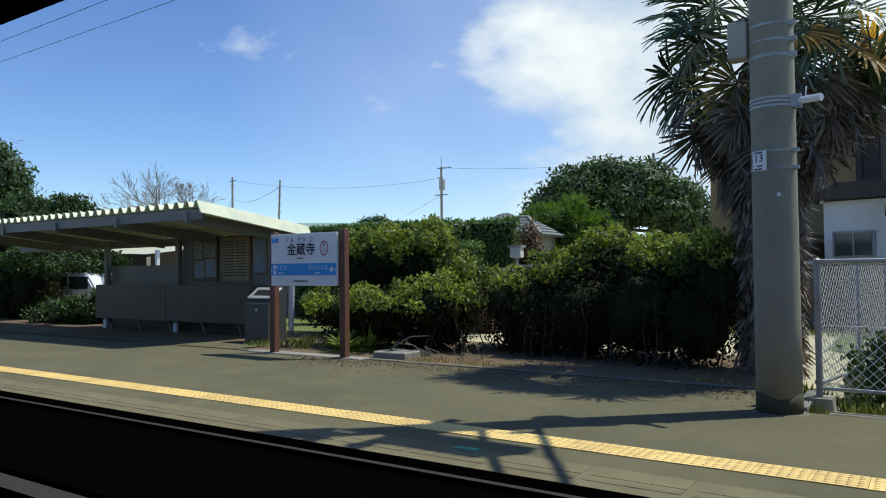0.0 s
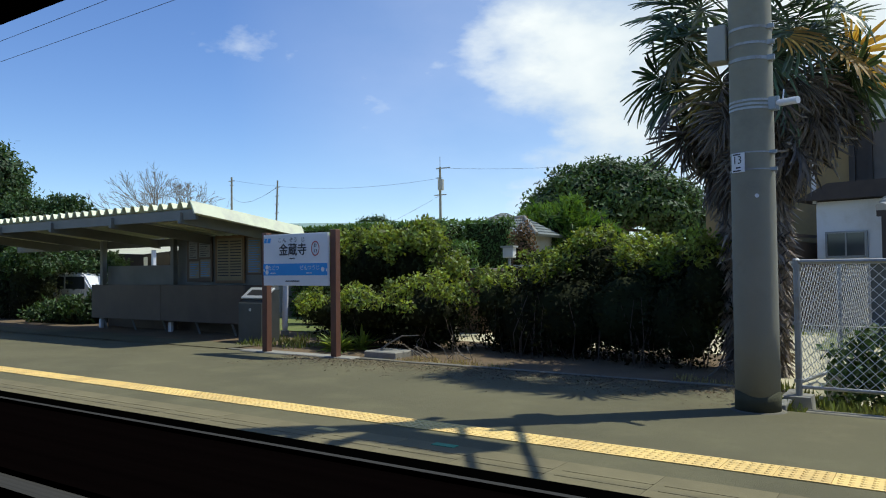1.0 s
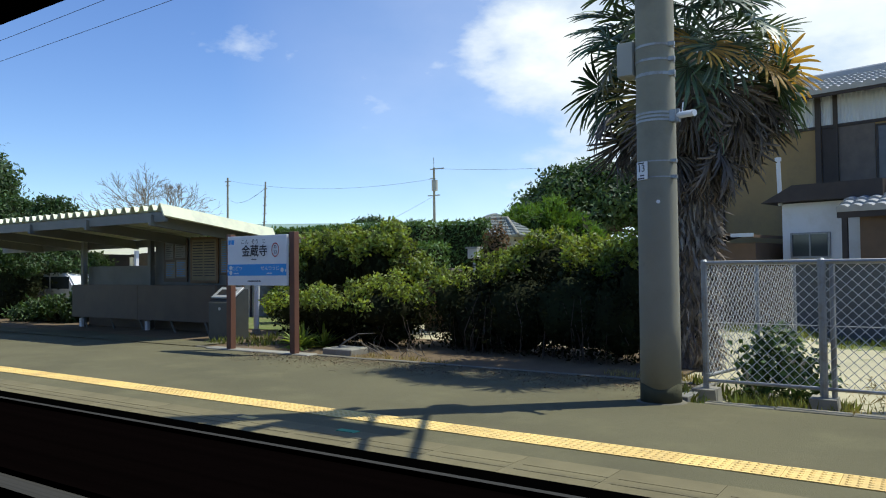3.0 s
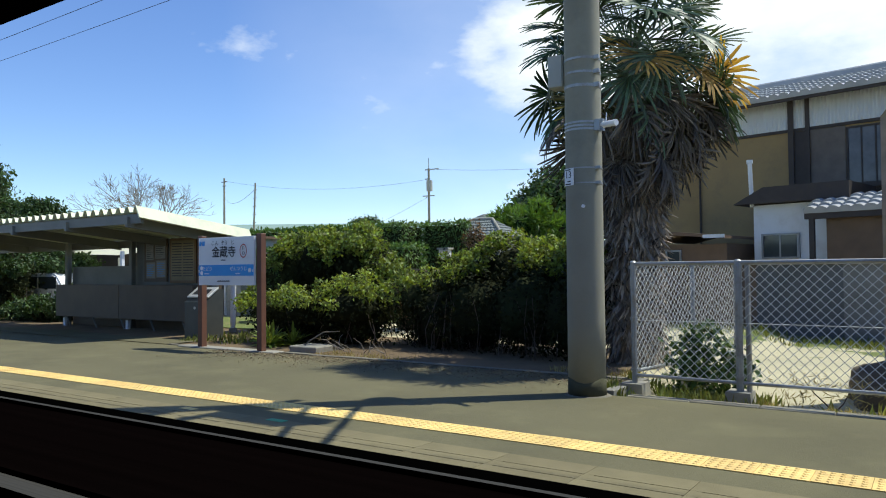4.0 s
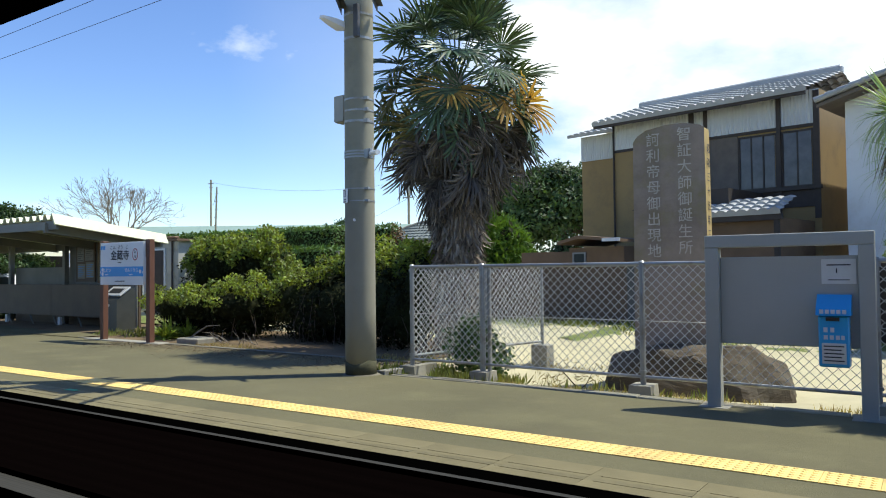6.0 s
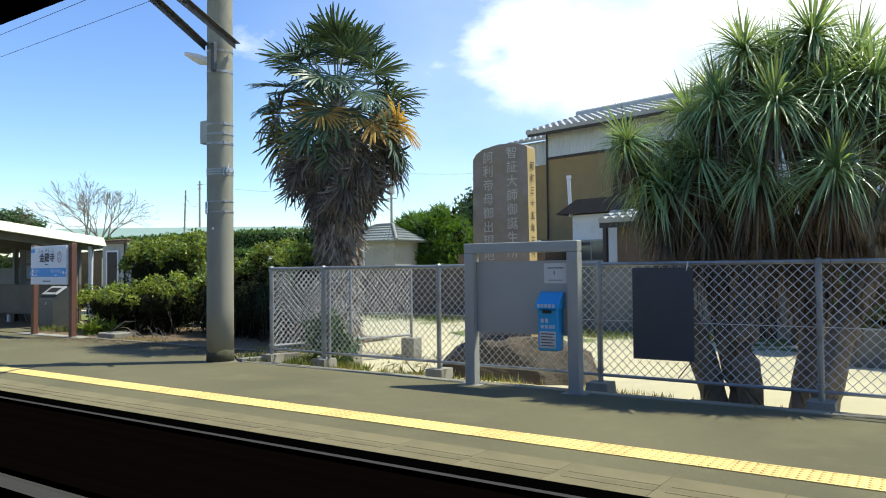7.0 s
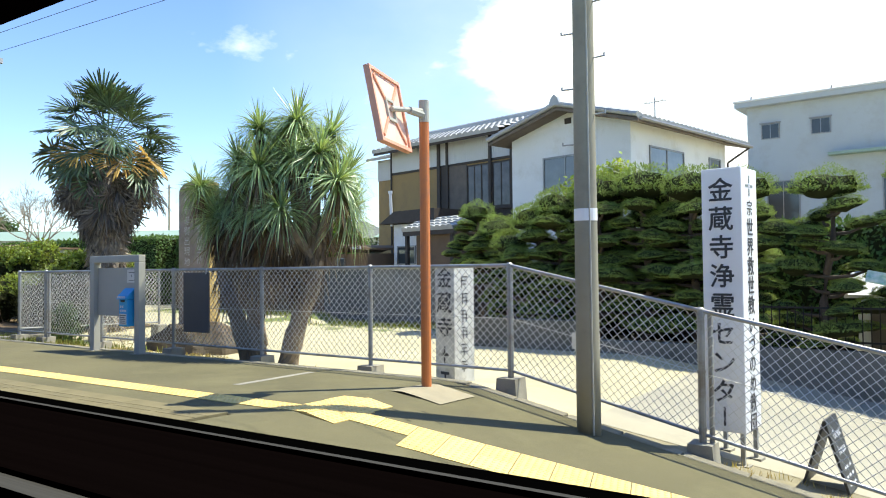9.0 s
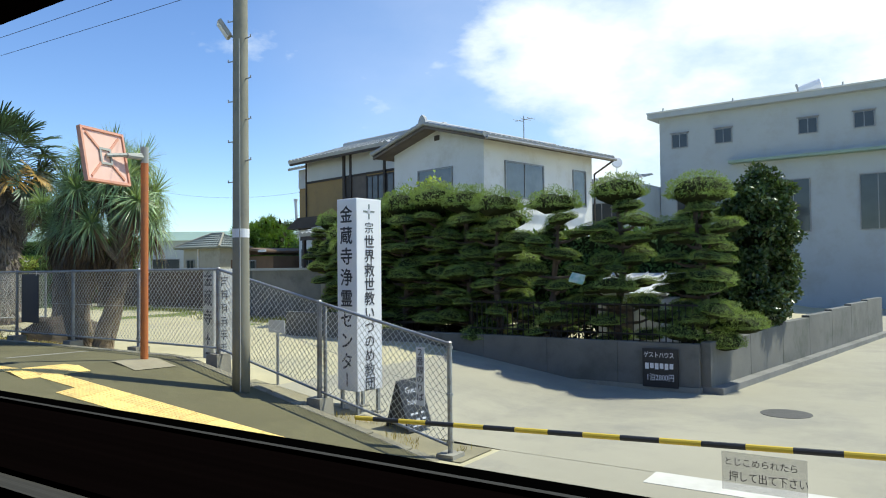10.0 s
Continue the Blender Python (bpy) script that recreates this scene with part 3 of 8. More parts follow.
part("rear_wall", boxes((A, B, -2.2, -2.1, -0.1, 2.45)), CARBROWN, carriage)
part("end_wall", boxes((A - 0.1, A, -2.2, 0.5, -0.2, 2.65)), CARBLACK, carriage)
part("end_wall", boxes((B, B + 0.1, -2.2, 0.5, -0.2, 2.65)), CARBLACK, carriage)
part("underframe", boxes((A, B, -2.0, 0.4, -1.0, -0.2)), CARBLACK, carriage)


# ---- concrete mast with its fittings ----
def mast():
    x, y = -1.11, 6.98
    e = thing("concrete_mast", "tall round grey concrete catenary mast standing on the platform", "utility pole", x, y, platform_z(x, y))
    bm = bmesh.new()
    rows = steps(-0.1, 9.2, 12)
    pipe(bm, [(x, y, z) for z in rows], [0.189 - 0.0022 * (z + 0.1) for z in rows], 28)
    part("shaft", bm, POLE, e, smooth=True)
    bm = bmesh.new()
    pipe(bm, [(x, y, -0.09), (x, y, -0.05)], [0.29, 0.21], 20)
    part("mortar_collar", bm, DARKKERB, e)
    bm = bmesh.new()
    pipe(bm, [(x, y, -0.09), (x, y, 0.03), (x, y, 0.10)], [0.193, 0.192, 0.1905], 28)
    for v in bm.verts:
        if v.co.z > 0.05:
            v.co.z += 0.05 * noise.noise(v.co * 6)
    part("mossy_foot", bm, MOSS, e, "dark mossy foot of the mast", smooth=True)
    for z, h in ((3.31, 0.022), (3.17, 0.022), (3.03, 0.03), (2.665, 0.02), (2.63, 0.02), (2.595, 0.02), (2.21, 0.012), (2.06, 0.012)):
        bm = bmesh.new()
        r = 0.190 - 0.0022 * z
        tube(bm, (x, y, z), (x, y, z + h), r + 0.004, n=28)
        part("steel_band", bm, GALVANISED, e, smooth=False)
        part("buckle", boxes((x + r - 0.03, x + r + 0.03, y - 0.10, y - 0.06, z - 0.008, z + h + 0.008)), GALVANISED, e)
    b = part("junction_box", boxes((x - 0.36, x - 0.19, y - 0.06, y + 0.1, 3.08, 3.42), bevel=0.012), GREYPAINT, e, "pale grey steel junction box")
    part("lid", boxes((x - 0.352, x - 0.20, y - 0.07, y - 0.06, 3.09, 3.41)), GREYPAINT, b)
    c = part("camera_body", tubes(((x + 0.22, y - 0.05, 2.64), (x + 0.40, y - 0.14, 2.63), 0.032)), WHITE, e, "small white surveillance box")
    part("bracket", boxes((x + 0.15, x + 0.24, y - 0.08, y - 0.03, 2.58, 2.70)), GALVANISED, c)
    part("aerial", tubes(((x + 0.27, y - 0.08, 2.64), (x + 0.28, y - 0.08, 2.75), 0.006)), WHITE, c)
    t = math.radians(-118)
    m = Matrix.Translation((x + 0.189 * math.cos(t), y + 0.189 * math.sin(t), 2.13)) @ Euler((0, 0, t + math.pi / 2)).to_matrix().to_4x4()
    bm = bmesh.new()
    box(bm, -0.065, 0.065, -0.006, 0.006, -0.085, 0.085, m=m)
    p = part("mast_plate", bm, WHITE, e, "white plate with black figures")
    lettering("figures", "13", 0.10, m @ Matrix.Translation((-0.005, -0.0075, 0.02)) @ FRONT, INK, p)
    bm = bmesh.new()
    for zz in (0.072, -0.072, -0.045):
        box(bm, -0.05 if zz != -0.045 else -0.02, 0.03, -0.008, -0.006, zz - 0.006, zz + 0.006, m=m)
    tagged(part("small_print", bm, INK, p), kind="stuff")
    part("white_dot", tubes(((x + 0.06, y - 0.172, 1.83), (x + 0.062, y - 0.184, 1.83), 0.018)), WHITE, e)
    # cross arms and insulators near the top, towards the track
    part("cross_arm", boxes((x - 0.05, x + 0.05, y - 0.9, y + 0.5, 5.55, 5.65)), GALVANISED, e)
    part("cross_arm", boxes((x - 0.05, x + 0.05, y - 2.6, y + 0.1, 6.6, 6.72)), GALVANISED, e)
    steel = material("weathered_steel", (0.11, 0.11, 0.115), (0.07, 0.07, 0.075), 0.6, 0.3, scale=4, fine=50, bump=0.1)
    for p, q in (((-0.84, 7.07, 4.45), (0.78, 4.30, 4.39)), ((-1.26, 6.88, 4.45), (0.43, 4.38, 4.40))):
        d = (Vector(q) - Vector(p)).normalized()
        m = Matrix.Translation(p) @ d.to_track_quat("X", "Z").to_matrix().to_4x4()
        n = (Vector(q) - Vector(p)).length
        bm = bmesh.new()
        box(bm, 0, n, -0.035, -0.028, -0.04, 0.04, m=m)
        box(bm, 0, n, -0.028, 0.04, 0.033, 0.04, m=m)
        part("cross_arm", bm, steel, e, "dark steel angle arm over the track")
    for z, r in ((4.36, 0.184), (4.06, 0.184), (5.40, 0.181)):
        bm = bmesh.new()
        tube(bm, (x, y, z), (x, y, z + 0.03), r, n=28)
        part("steel_band", bm, GALVANISED, e)
    bm = bmesh.new()
    ends = [(Vector((-1.24, 6.84, 4.24)), 0.085, 0.05), (Vector((-1.31, 6.71, 4.29)), 0.065, 0.04), (Vector((-1.37, 6.60, 4.325)), 0.035, 0.018)]
    rings = [[bm.verts.new(c + Vector((0.87 * w * a, 0.5 * w * a, h * b))) for a, b in ((-1, -1), (1, -1), (0.7, 1), (-0.7, 1))] for c, w, h in ends]
    for p, q in zip(rings, rings[1:]):
        for k in range(4):
            bm.faces.new((p[k], p[(k + 1) % 4], q[(k + 1) % 4], q[k]))
    bm.faces.new(rings[0][::-1]), bm.faces.new(rings[-1])
    bmesh.ops.recalc_face_normals(bm, faces=bm.faces)
    part("lamp_head", bm, WHITE, e, "tapered pale lamp head")
    bm = boxes((x + 0.16, x + 0.23, y - 0.30, y - 0.24, 4.02, 4.42), bevel=0.008)
    part("cable_clip", bm, steel, e)
    t = part("ribbed_case", boxes((x + 0.12, x + 0.98, y - 0.42, y - 0.12, 5.48, 6.05), bevel=0.01), GREYPAINT, e, "pale grey ribbed equipment case")
    for k in range(8):
        part("rib", boxes((x + 0.15 + 0.11 * k, x + 0.19 + 0.11 * k, y - 0.46, y - 0.42, 5.5, 6.03)), WHITE, t)
    part("case_bracket", tubes(((x, y - 0.16, 5.44), (x + 0.98, y - 0.3, 5.44), 0.03), n=8), steel, e)
    for dy in (-0.7, 0.35):
        bm = bmesh.new()
        for k in range(3):
            tube(bm, (x, y + dy, 5.65 + 0.05 * k), (x, y + dy, 5.68 + 0.05 * k), 0.055, 0.04, n=10)
        part("insulator", bm, WHITE, e)


mast()
for y0, z0 in ((6.16, 5.38), (7.2, 5.66)):
    bm = bmesh.new()
    pts = [(x, y0, z0 - 0.25 * math.sin(math.pi * ((x + 41) % 40) / 40)) for x in steps(-81, 39, 60)]
    pipe(bm, pts, [0.005] * len(pts), 4)
    tagged(part("overhead_cable", bm, RUBBER), "thin black overhead cable along the track", "cable", "overhead cables")


# ---- station name sign ----
def name_sign():
    e = thing("station_sign", "white and blue station name board between two brown posts", "sign", -8.05, 8.31, platform_z(-8, 8.3))
    for x in (-8.78, -7.30):
        part("post", boxes((x - 0.055, x + 0.055, 8.28, 8.39, -0.2, 1.84), bevel=0.006), BROWNPOST, e)
    b = part("board", boxes((-8.735, -7.355, 8.225, 8.275, 0.99, 1.80), bevel=0.004), WHITE, e, "white enamel board")
    part("blue_band", boxes((-8.732, -7.358, 8.221, 8.225, 1.15, 1.335)), SKYBLUE, b)
    y = 8.219
    at = lambda x, z: Matrix.Translation((x, y, z)) @ FRONT
    lettering("name", "金蔵寺", 0.20, at(-8.08, 1.54), INK, b, bold=0.014)
    for ch, x in zip("こんぞうじ", (-8.36, -8.26, -8.11, -8.02, -7.86)):
        lettering("reading", ch, 0.085, at(x, 1.70), INK, b)
    lettering("neighbour", "たどつ", 0.085, at(-8.50, 1.265), WHITE, b)
    lettering("neighbour", "ぜんつうじ", 0.085, at(-7.72, 1.265), WHITE, b)
    for x0, x1, z, mat in ((-8.15, -8.01, 1.412, INK), (-8.24, -7.91, 1.06, INK), (-8.57, -8.43, 1.185, WHITE), (-7.79, -7.65, 1.185, WHITE)):
        n = int((x1 - x0) / 0.024)
        tagged(part("small_print", boxes(*[(x0 + 0.024 * k, x0 + 0.024 * k + 0.016, 8.2175, 8.2205, z - 0.009, z + 0.009 + 0.004 * (k % 2)) for k in range(n)]), mat, b), kind="stuff")
    for x in (-8.728, -7.382):
        part("arrow", boxes((x, x + 0.02, 8.218, 8.221, 1.21, 1.25)), WHITE, b)
    bm = bmesh.new()
    prism(bm, [(-8.715, 1.665), (-8.66, 1.665), (-8.65, 1.74), (-8.705, 1.74)], 8.219, 8.222)
    prism(bm, [(-8.64, 1.665), (-8.575, 1.665), (-8.565, 1.74), (-8.63, 1.74)], 8.219, 8.222)
    part("emblem", bm, SKYBLUE, b, "blue emblem")
    bm = bmesh.new()
    for k in range(28):
        a, c = k * math.tau / 28, (k + 1) * math.tau / 28
        vs = [bm.verts.new((-7.60 + rr * 0.085 * math.cos(q), y, 1.56 + rr * 0.115 * math.sin(q))) for rr, q in ((1, a), (1, c), (0.84, c), (0.84, a))]
        bm.faces.new(vs)
    part("code_ring", bm, RED, b)
    lettering("code", "D", 0.075, at(-7.60, 1.605), INK, b)
    lettering("code", "13", 0.075, at(-7.60, 1.52), INK, b)
    for x, z in ((-8.65, 1.28), (-8.65, 1.20), (-7.45, 1.24)):
        part("code_disc", tubes(((x, 8.222, z), (x, 8.219, z), 0.036), n=14), WHITE, b)
    part("plinth", boxes((-9.35, -6.95, 8.25, 8.5, -0.25, -0.075), bevel=0.012), CONCRETE, e)


name_sign()
tagged(part("concrete_slab", boxes((-7.1, -6.5, 8.75, 9.25, -0.15, -0.02), bevel=0.015), CONCRETE), "small concrete inspection slab on the soil", "slab")


# ---- waiting shelter ----
def shelter():
    e = thing("waiting_shelter", "open platform shelter with a cream folded steel roof and notice boards", "shelter", -14, 10, platform_z(-14, 10))
    xe, x0, pitch = -10.66, -22.0, 0.285
    roof_z = lambda y: 2.36 - 0.125 * (y - 8.4)
    # folded plate roof: ridges run front to back
    n = int((xe - x0) / pitch)
    prof = []
    for i in range(n + 1):
        x = xe - i * pitch
        prof += [(x, 0.0), (x - 0.055, 0.11), (x - 0.13, 0.11), (x - 0.185, 0.0)] if i < n else [(x, 0.0)]
    prof = [(x, h) for x, h in prof]
    v, f = [], []
    for y in (8.36, 11.08):
        for lift in (0.0, 0.012):
            v += [(x + 0.0 + (0.18 if i == -1 else 0), y, roof_z(y) + h + lift) for i, (x, h) in enumerate(prof)]
    m = len(prof)
    for i in range(m - 1):
        f += [(i, i + 1, 2 * m + i + 1, 2 * m + i), (m + i + 1, m + i, 3 * m + i, 3 * m + i + 1), (i + 1, i, m + i, m + i + 1), (2 * m + i, 2 * m + i + 1, 3 * m + i + 1, 3 * m + i)]
    f += [(0, 2 * m, 3 * m, m)]
    mesh_part("roof_sheet", v, f, CREAMROOF, e, "cream folded steel roofing")
    bm = bmesh.new()
    for x, y0, y1 in ((xe, 8.34, 11.12),):
        a = [(x - 0.09, y0, roof_z(y0) + 0.13), (x - 0.06, y0, roof_z(y0) + 0.13), (x + 0.06, y0, roof_z(y0) - 0.10), (x + 0.03, y0, roof_z(y0) - 0.115)]
        b = [(q[0], y1, q[2] - 0.125 * (y1 - y0)) for q in a]
        va, vb = [bm.verts.new(q) for q in a], [bm.verts.new(q) for q in b]
        bm.faces.new(va), bm.faces.new(vb[::-1])
        for k in range(4):
            bm.faces.new((va[k], vb[k], vb[(k + 1) % 4], va[(k + 1) % 4]))
    bmesh.ops.recalc_face_normals(bm, faces=bm.faces)
    part("end_flashing", bm, CREAMROOF, e)
    part("front_beam", boxes((x0, xe - 0.02, 8.42, 8.48, 2.16, 2.345)), SHELTERGREY, e)
    part("rear_beam", boxes((x0, xe - 0.02, 10.96, 11.02, 1.84, 2.02)), SHELTERGREY, e)
    for x in (-11.06, -13.2, -15.4, -17.6, -19.8):
        bm = bmesh.new()
        for (ya, za), (yb, zb) in (((8.36, 2.10), (11.04, 1.80)),):
            vs = [bm.verts.new(q) for q in ((x - 0.04, ya, za), (x + 0.04, ya, za), (x + 0.04, ya, za + 0.2), (x - 0.04, ya, za + 0.2), (x - 0.04, yb, zb), (x + 0.04, yb, zb), (x + 0.04, yb, zb + 0.2), (x - 0.04, yb, zb + 0.2))]
            for q in ((0, 1, 2, 3), (7, 6, 5, 4), (0, 4, 5, 1), (1, 5, 6, 2), (2, 6, 7, 3), (3, 7, 4, 0)):
                bm.faces.new([vs[i] for i in q])
        part("rafter", bm, SHELTERGREY, e)
    for x in (-11.32, -14.36, -17.18):
        part("post", boxes((x - 0.06, x + 0.06, 10.62, 10.74, -0.15, 2.02), bevel=0.008), SHELTERGREY, e)
    bm = bmesh.new()
    pipe(bm, [(-10.98, 10.9, 1.93), (-10.98, 10.92, 1.75), (-11.02, 10.92, 0.1), (-11.02, 10.92, -0.1)], [0.06] * 4, 12)
    part("downpipe", bm, WHITE, e, "white plastic downpipe", smooth=True)
    part("pipe_foot", tubes(((-11.02, 10.92, -0.15), (-11.02, 10.92, -0.02), 0.085), n=14), CONCRETE, e)
    part("back_wall", boxes((-14.36, -11.32, 10.80, 10.86, 0.93, 2.0)), SHELTERGREY, e)
    part("back_wall", boxes((-17.18, -14.36, 10.80, 10.86, 0.93, 1.39)), SHELTERGREY, e)
    for k in range(2):
        x = -16.9 + k * 2.72
        part("lower_panel", boxes((x, x + 2.712, 10.20, 10.235, 0.14, 0.935), bevel=0.004), DARKPANEL, e, "dark brown panel")
    # lower wall added to keep sun off the floor behind the panels
    part("back_wall", boxes((-17.18, -11.32, 10.80, 10.86, -0.16, 0.93)), DARKPANEL, e)
    for k in range(5):
        x = -16.5 + k * 1.15
        part("panel_leg", tubes(((x, 10.26, 0.16), (x + 0.09, 10.32, -0.14), 0.022), n=6), SHELTERGREY, e)
    for x in (-16.75, -14.05):
        part("pale_foot", boxes((x, x + 0.10, 10.30, 10.36, -0.16, 0.10)), WHITE, e)
    # notice boards on the back wall
    y = 10.78
    for x0b, x1b, z0, z1, wood in ((-13.98, -13.12, 1.0, 2.0, 0), (-13.0, -12.06, 0.97, 2.01, 1), (-12.0, -11.5, 1.15, 1.98, 0)):
        n = part("notice_board", boxes((x0b, x1b, y - 0.03, y, z0, z1)), WOODFRAME if wood else DARKPANEL, e)
        w = (x1b - x0b)
        if wood:
            # timetable sheet dulled in colour for the same shade
            part("sheet", boxes((x0b + 0.06, x1b - 0.06, y - 0.036, y - 0.03, z0 + 0.06, z1 - 0.06)), material("timetable_paper", (0.36, 0.30, 0.18), (0.29, 0.24, 0.15), 0.8, scale=5, fine=40, bump=0), n)
            bm = bmesh.new()
            for r in range(13):
                for c in range(2):
                    xa = x0b + 0.09 + c * (w - 0.14) / 2
                    box(bm, xa, xa + (w - 0.24) / 2, y - 0.038, y - 0.036, z1 - 0.14 - r * 0.062, z1 - 0.118 - r * 0.062)
            part("print", bm, INK, n)
        else:
            for a, b, c, d in ((0.08, 0.42, 0.52, 0.92), (0.5, 0.93, 0.55, 0.9), (0.1, 0.5, 0.08, 0.46), (0.55, 0.95, 0.1, 0.5)) if w > 0.6 else ((0.1, 0.9, 0.05, 0.95),):
                xa, xb = x0b + a * w, x0b + b * w
                za, zb = z0 + c * (z1 - z0), z0 + d * (z1 - z0)
                s = part("sheet", boxes((xa, xb, y - 0.035, y - 0.03, za, zb)), SHADEDPAPER, n)
                bm = bmesh.new()
                k = 0
                while zb - 0.06 - k * 0.05 > za + 0.03:
                    box(bm, xa + 0.03, xb - 0.03 - 0.05 * (k % 3), y - 0.037, y - 0.035, zb - 0.07 - k * 0.05, zb - 0.055 - k * 0.05)
                    k += 1
                part("print", bm, INK if c > 0.3 else SKYBLUE, s)


shelter()


def litter_bin():
    x, y = -10.46, 9.72
    e = thing("litter_bin", "stainless steel litter bin with a sloping top and dark slot", "bin", x, y, platform_z(x, y))
    bm = bmesh.new()
    prism(bm, [(0, -0.15), (0, 0.62), (0.06, 0.66), (0.34, 0.87), (0.46, 0.87), (0.46, -0.15)], 0, 0.62)
    bmesh.ops.transform(bm, matrix=Matrix.Translation((x + 0.30, y - 0.24, 0)) @ Euler((0, 0, radians(90))).to_matrix().to_4x4(), verts=bm.verts)
    part("body", bm, material("bin_steel", (0.10, 0.105, 0.10), (0.07, 0.075, 0.07), 0.45, 0.3, scale=3, fine=30, bump=0.03), e, "dark panelled body")
    bm = bmesh.new()
    slope = math.atan2(0.20, 0.28)
    m = Matrix.Translation((x, y - 0.045, 0.80)) @ Euler((slope, 0, 0)).to_matrix().to_4x4()
    box(bm, -0.325, 0.325, -0.16, 0.17, -0.02, 0.02, bevel=0.008, m=m)
    t = part("top_frame", bm, STAINLESS, e, "bright stainless frame")
    bm = bmesh.new()
    box(bm, -0.22, 0.22, -0.085, 0.085, 0.018, 0.024, m=m)
    part("slot", bm, BLACK, t)
    part("lock", tubes(((x, y - 0.25, 0.5), (x, y - 0.24, 0.5), 0.03), n=12), STAINLESS, e)


litter_bin()


# ---- chain-link fence ----
def fence_y(x):
    return 7.72 - 0.03 * x


POSTS = [(-0.88, 0), (0.20, 0), (2.20, 0), (4.35, 0), (6.50, 0), (8.60, 0), (10.70, 0), (12.83, -0.465), (14.96, -0.92)]


def link_panel(a, b, lo, hi, parent, pitch=0.096, r=0.0026):
    """Diagonal wires between two posts: a, b are ends (x, y, z) of the foot line, lo and hi the heights over it."""
    a, b = Vector(a), Vector(b)
    length = (b - a).length
    rise = hi - lo
    n = int((length + rise) / pitch) + 1
    verts, faces = [], []
    side = Vector((b.y - a.y, a.x - b.x, 0)).normalized()
    for s in (1, -1):
        for i in range(n):
            u0 = i * pitch - rise + 0.03
            t0, t1 = max(0.0, -u0 / rise), min(1.0, (length - u0) / rise)
            if t1 - t0 < 0.02:
                continue
            ends = []
            for t in (t0, t1):
                u = (u0 + t * rise) / length
                w = t if s > 0 else 1 - t
                ends.append(a.lerp(b, u) + Vector((0, 0, lo + w * rise)) + side * 0.003 * s)
            d = (ends[1] - ends[0]).normalized()
            p, q = side * r, d.cross(side) * r
            k = len(verts)
            for c in ends:
                verts += [tuple(c + p + q), tuple(c - p + q), tuple(c - q * 1.3)]
            faces += [(k, k + 1, k + 4, k + 3), (k + 1, k + 2, k + 5, k + 4), (k + 2, k, k + 3, k + 5)]
    return mesh_part("wire_mesh", verts, faces, WIRE, parent)


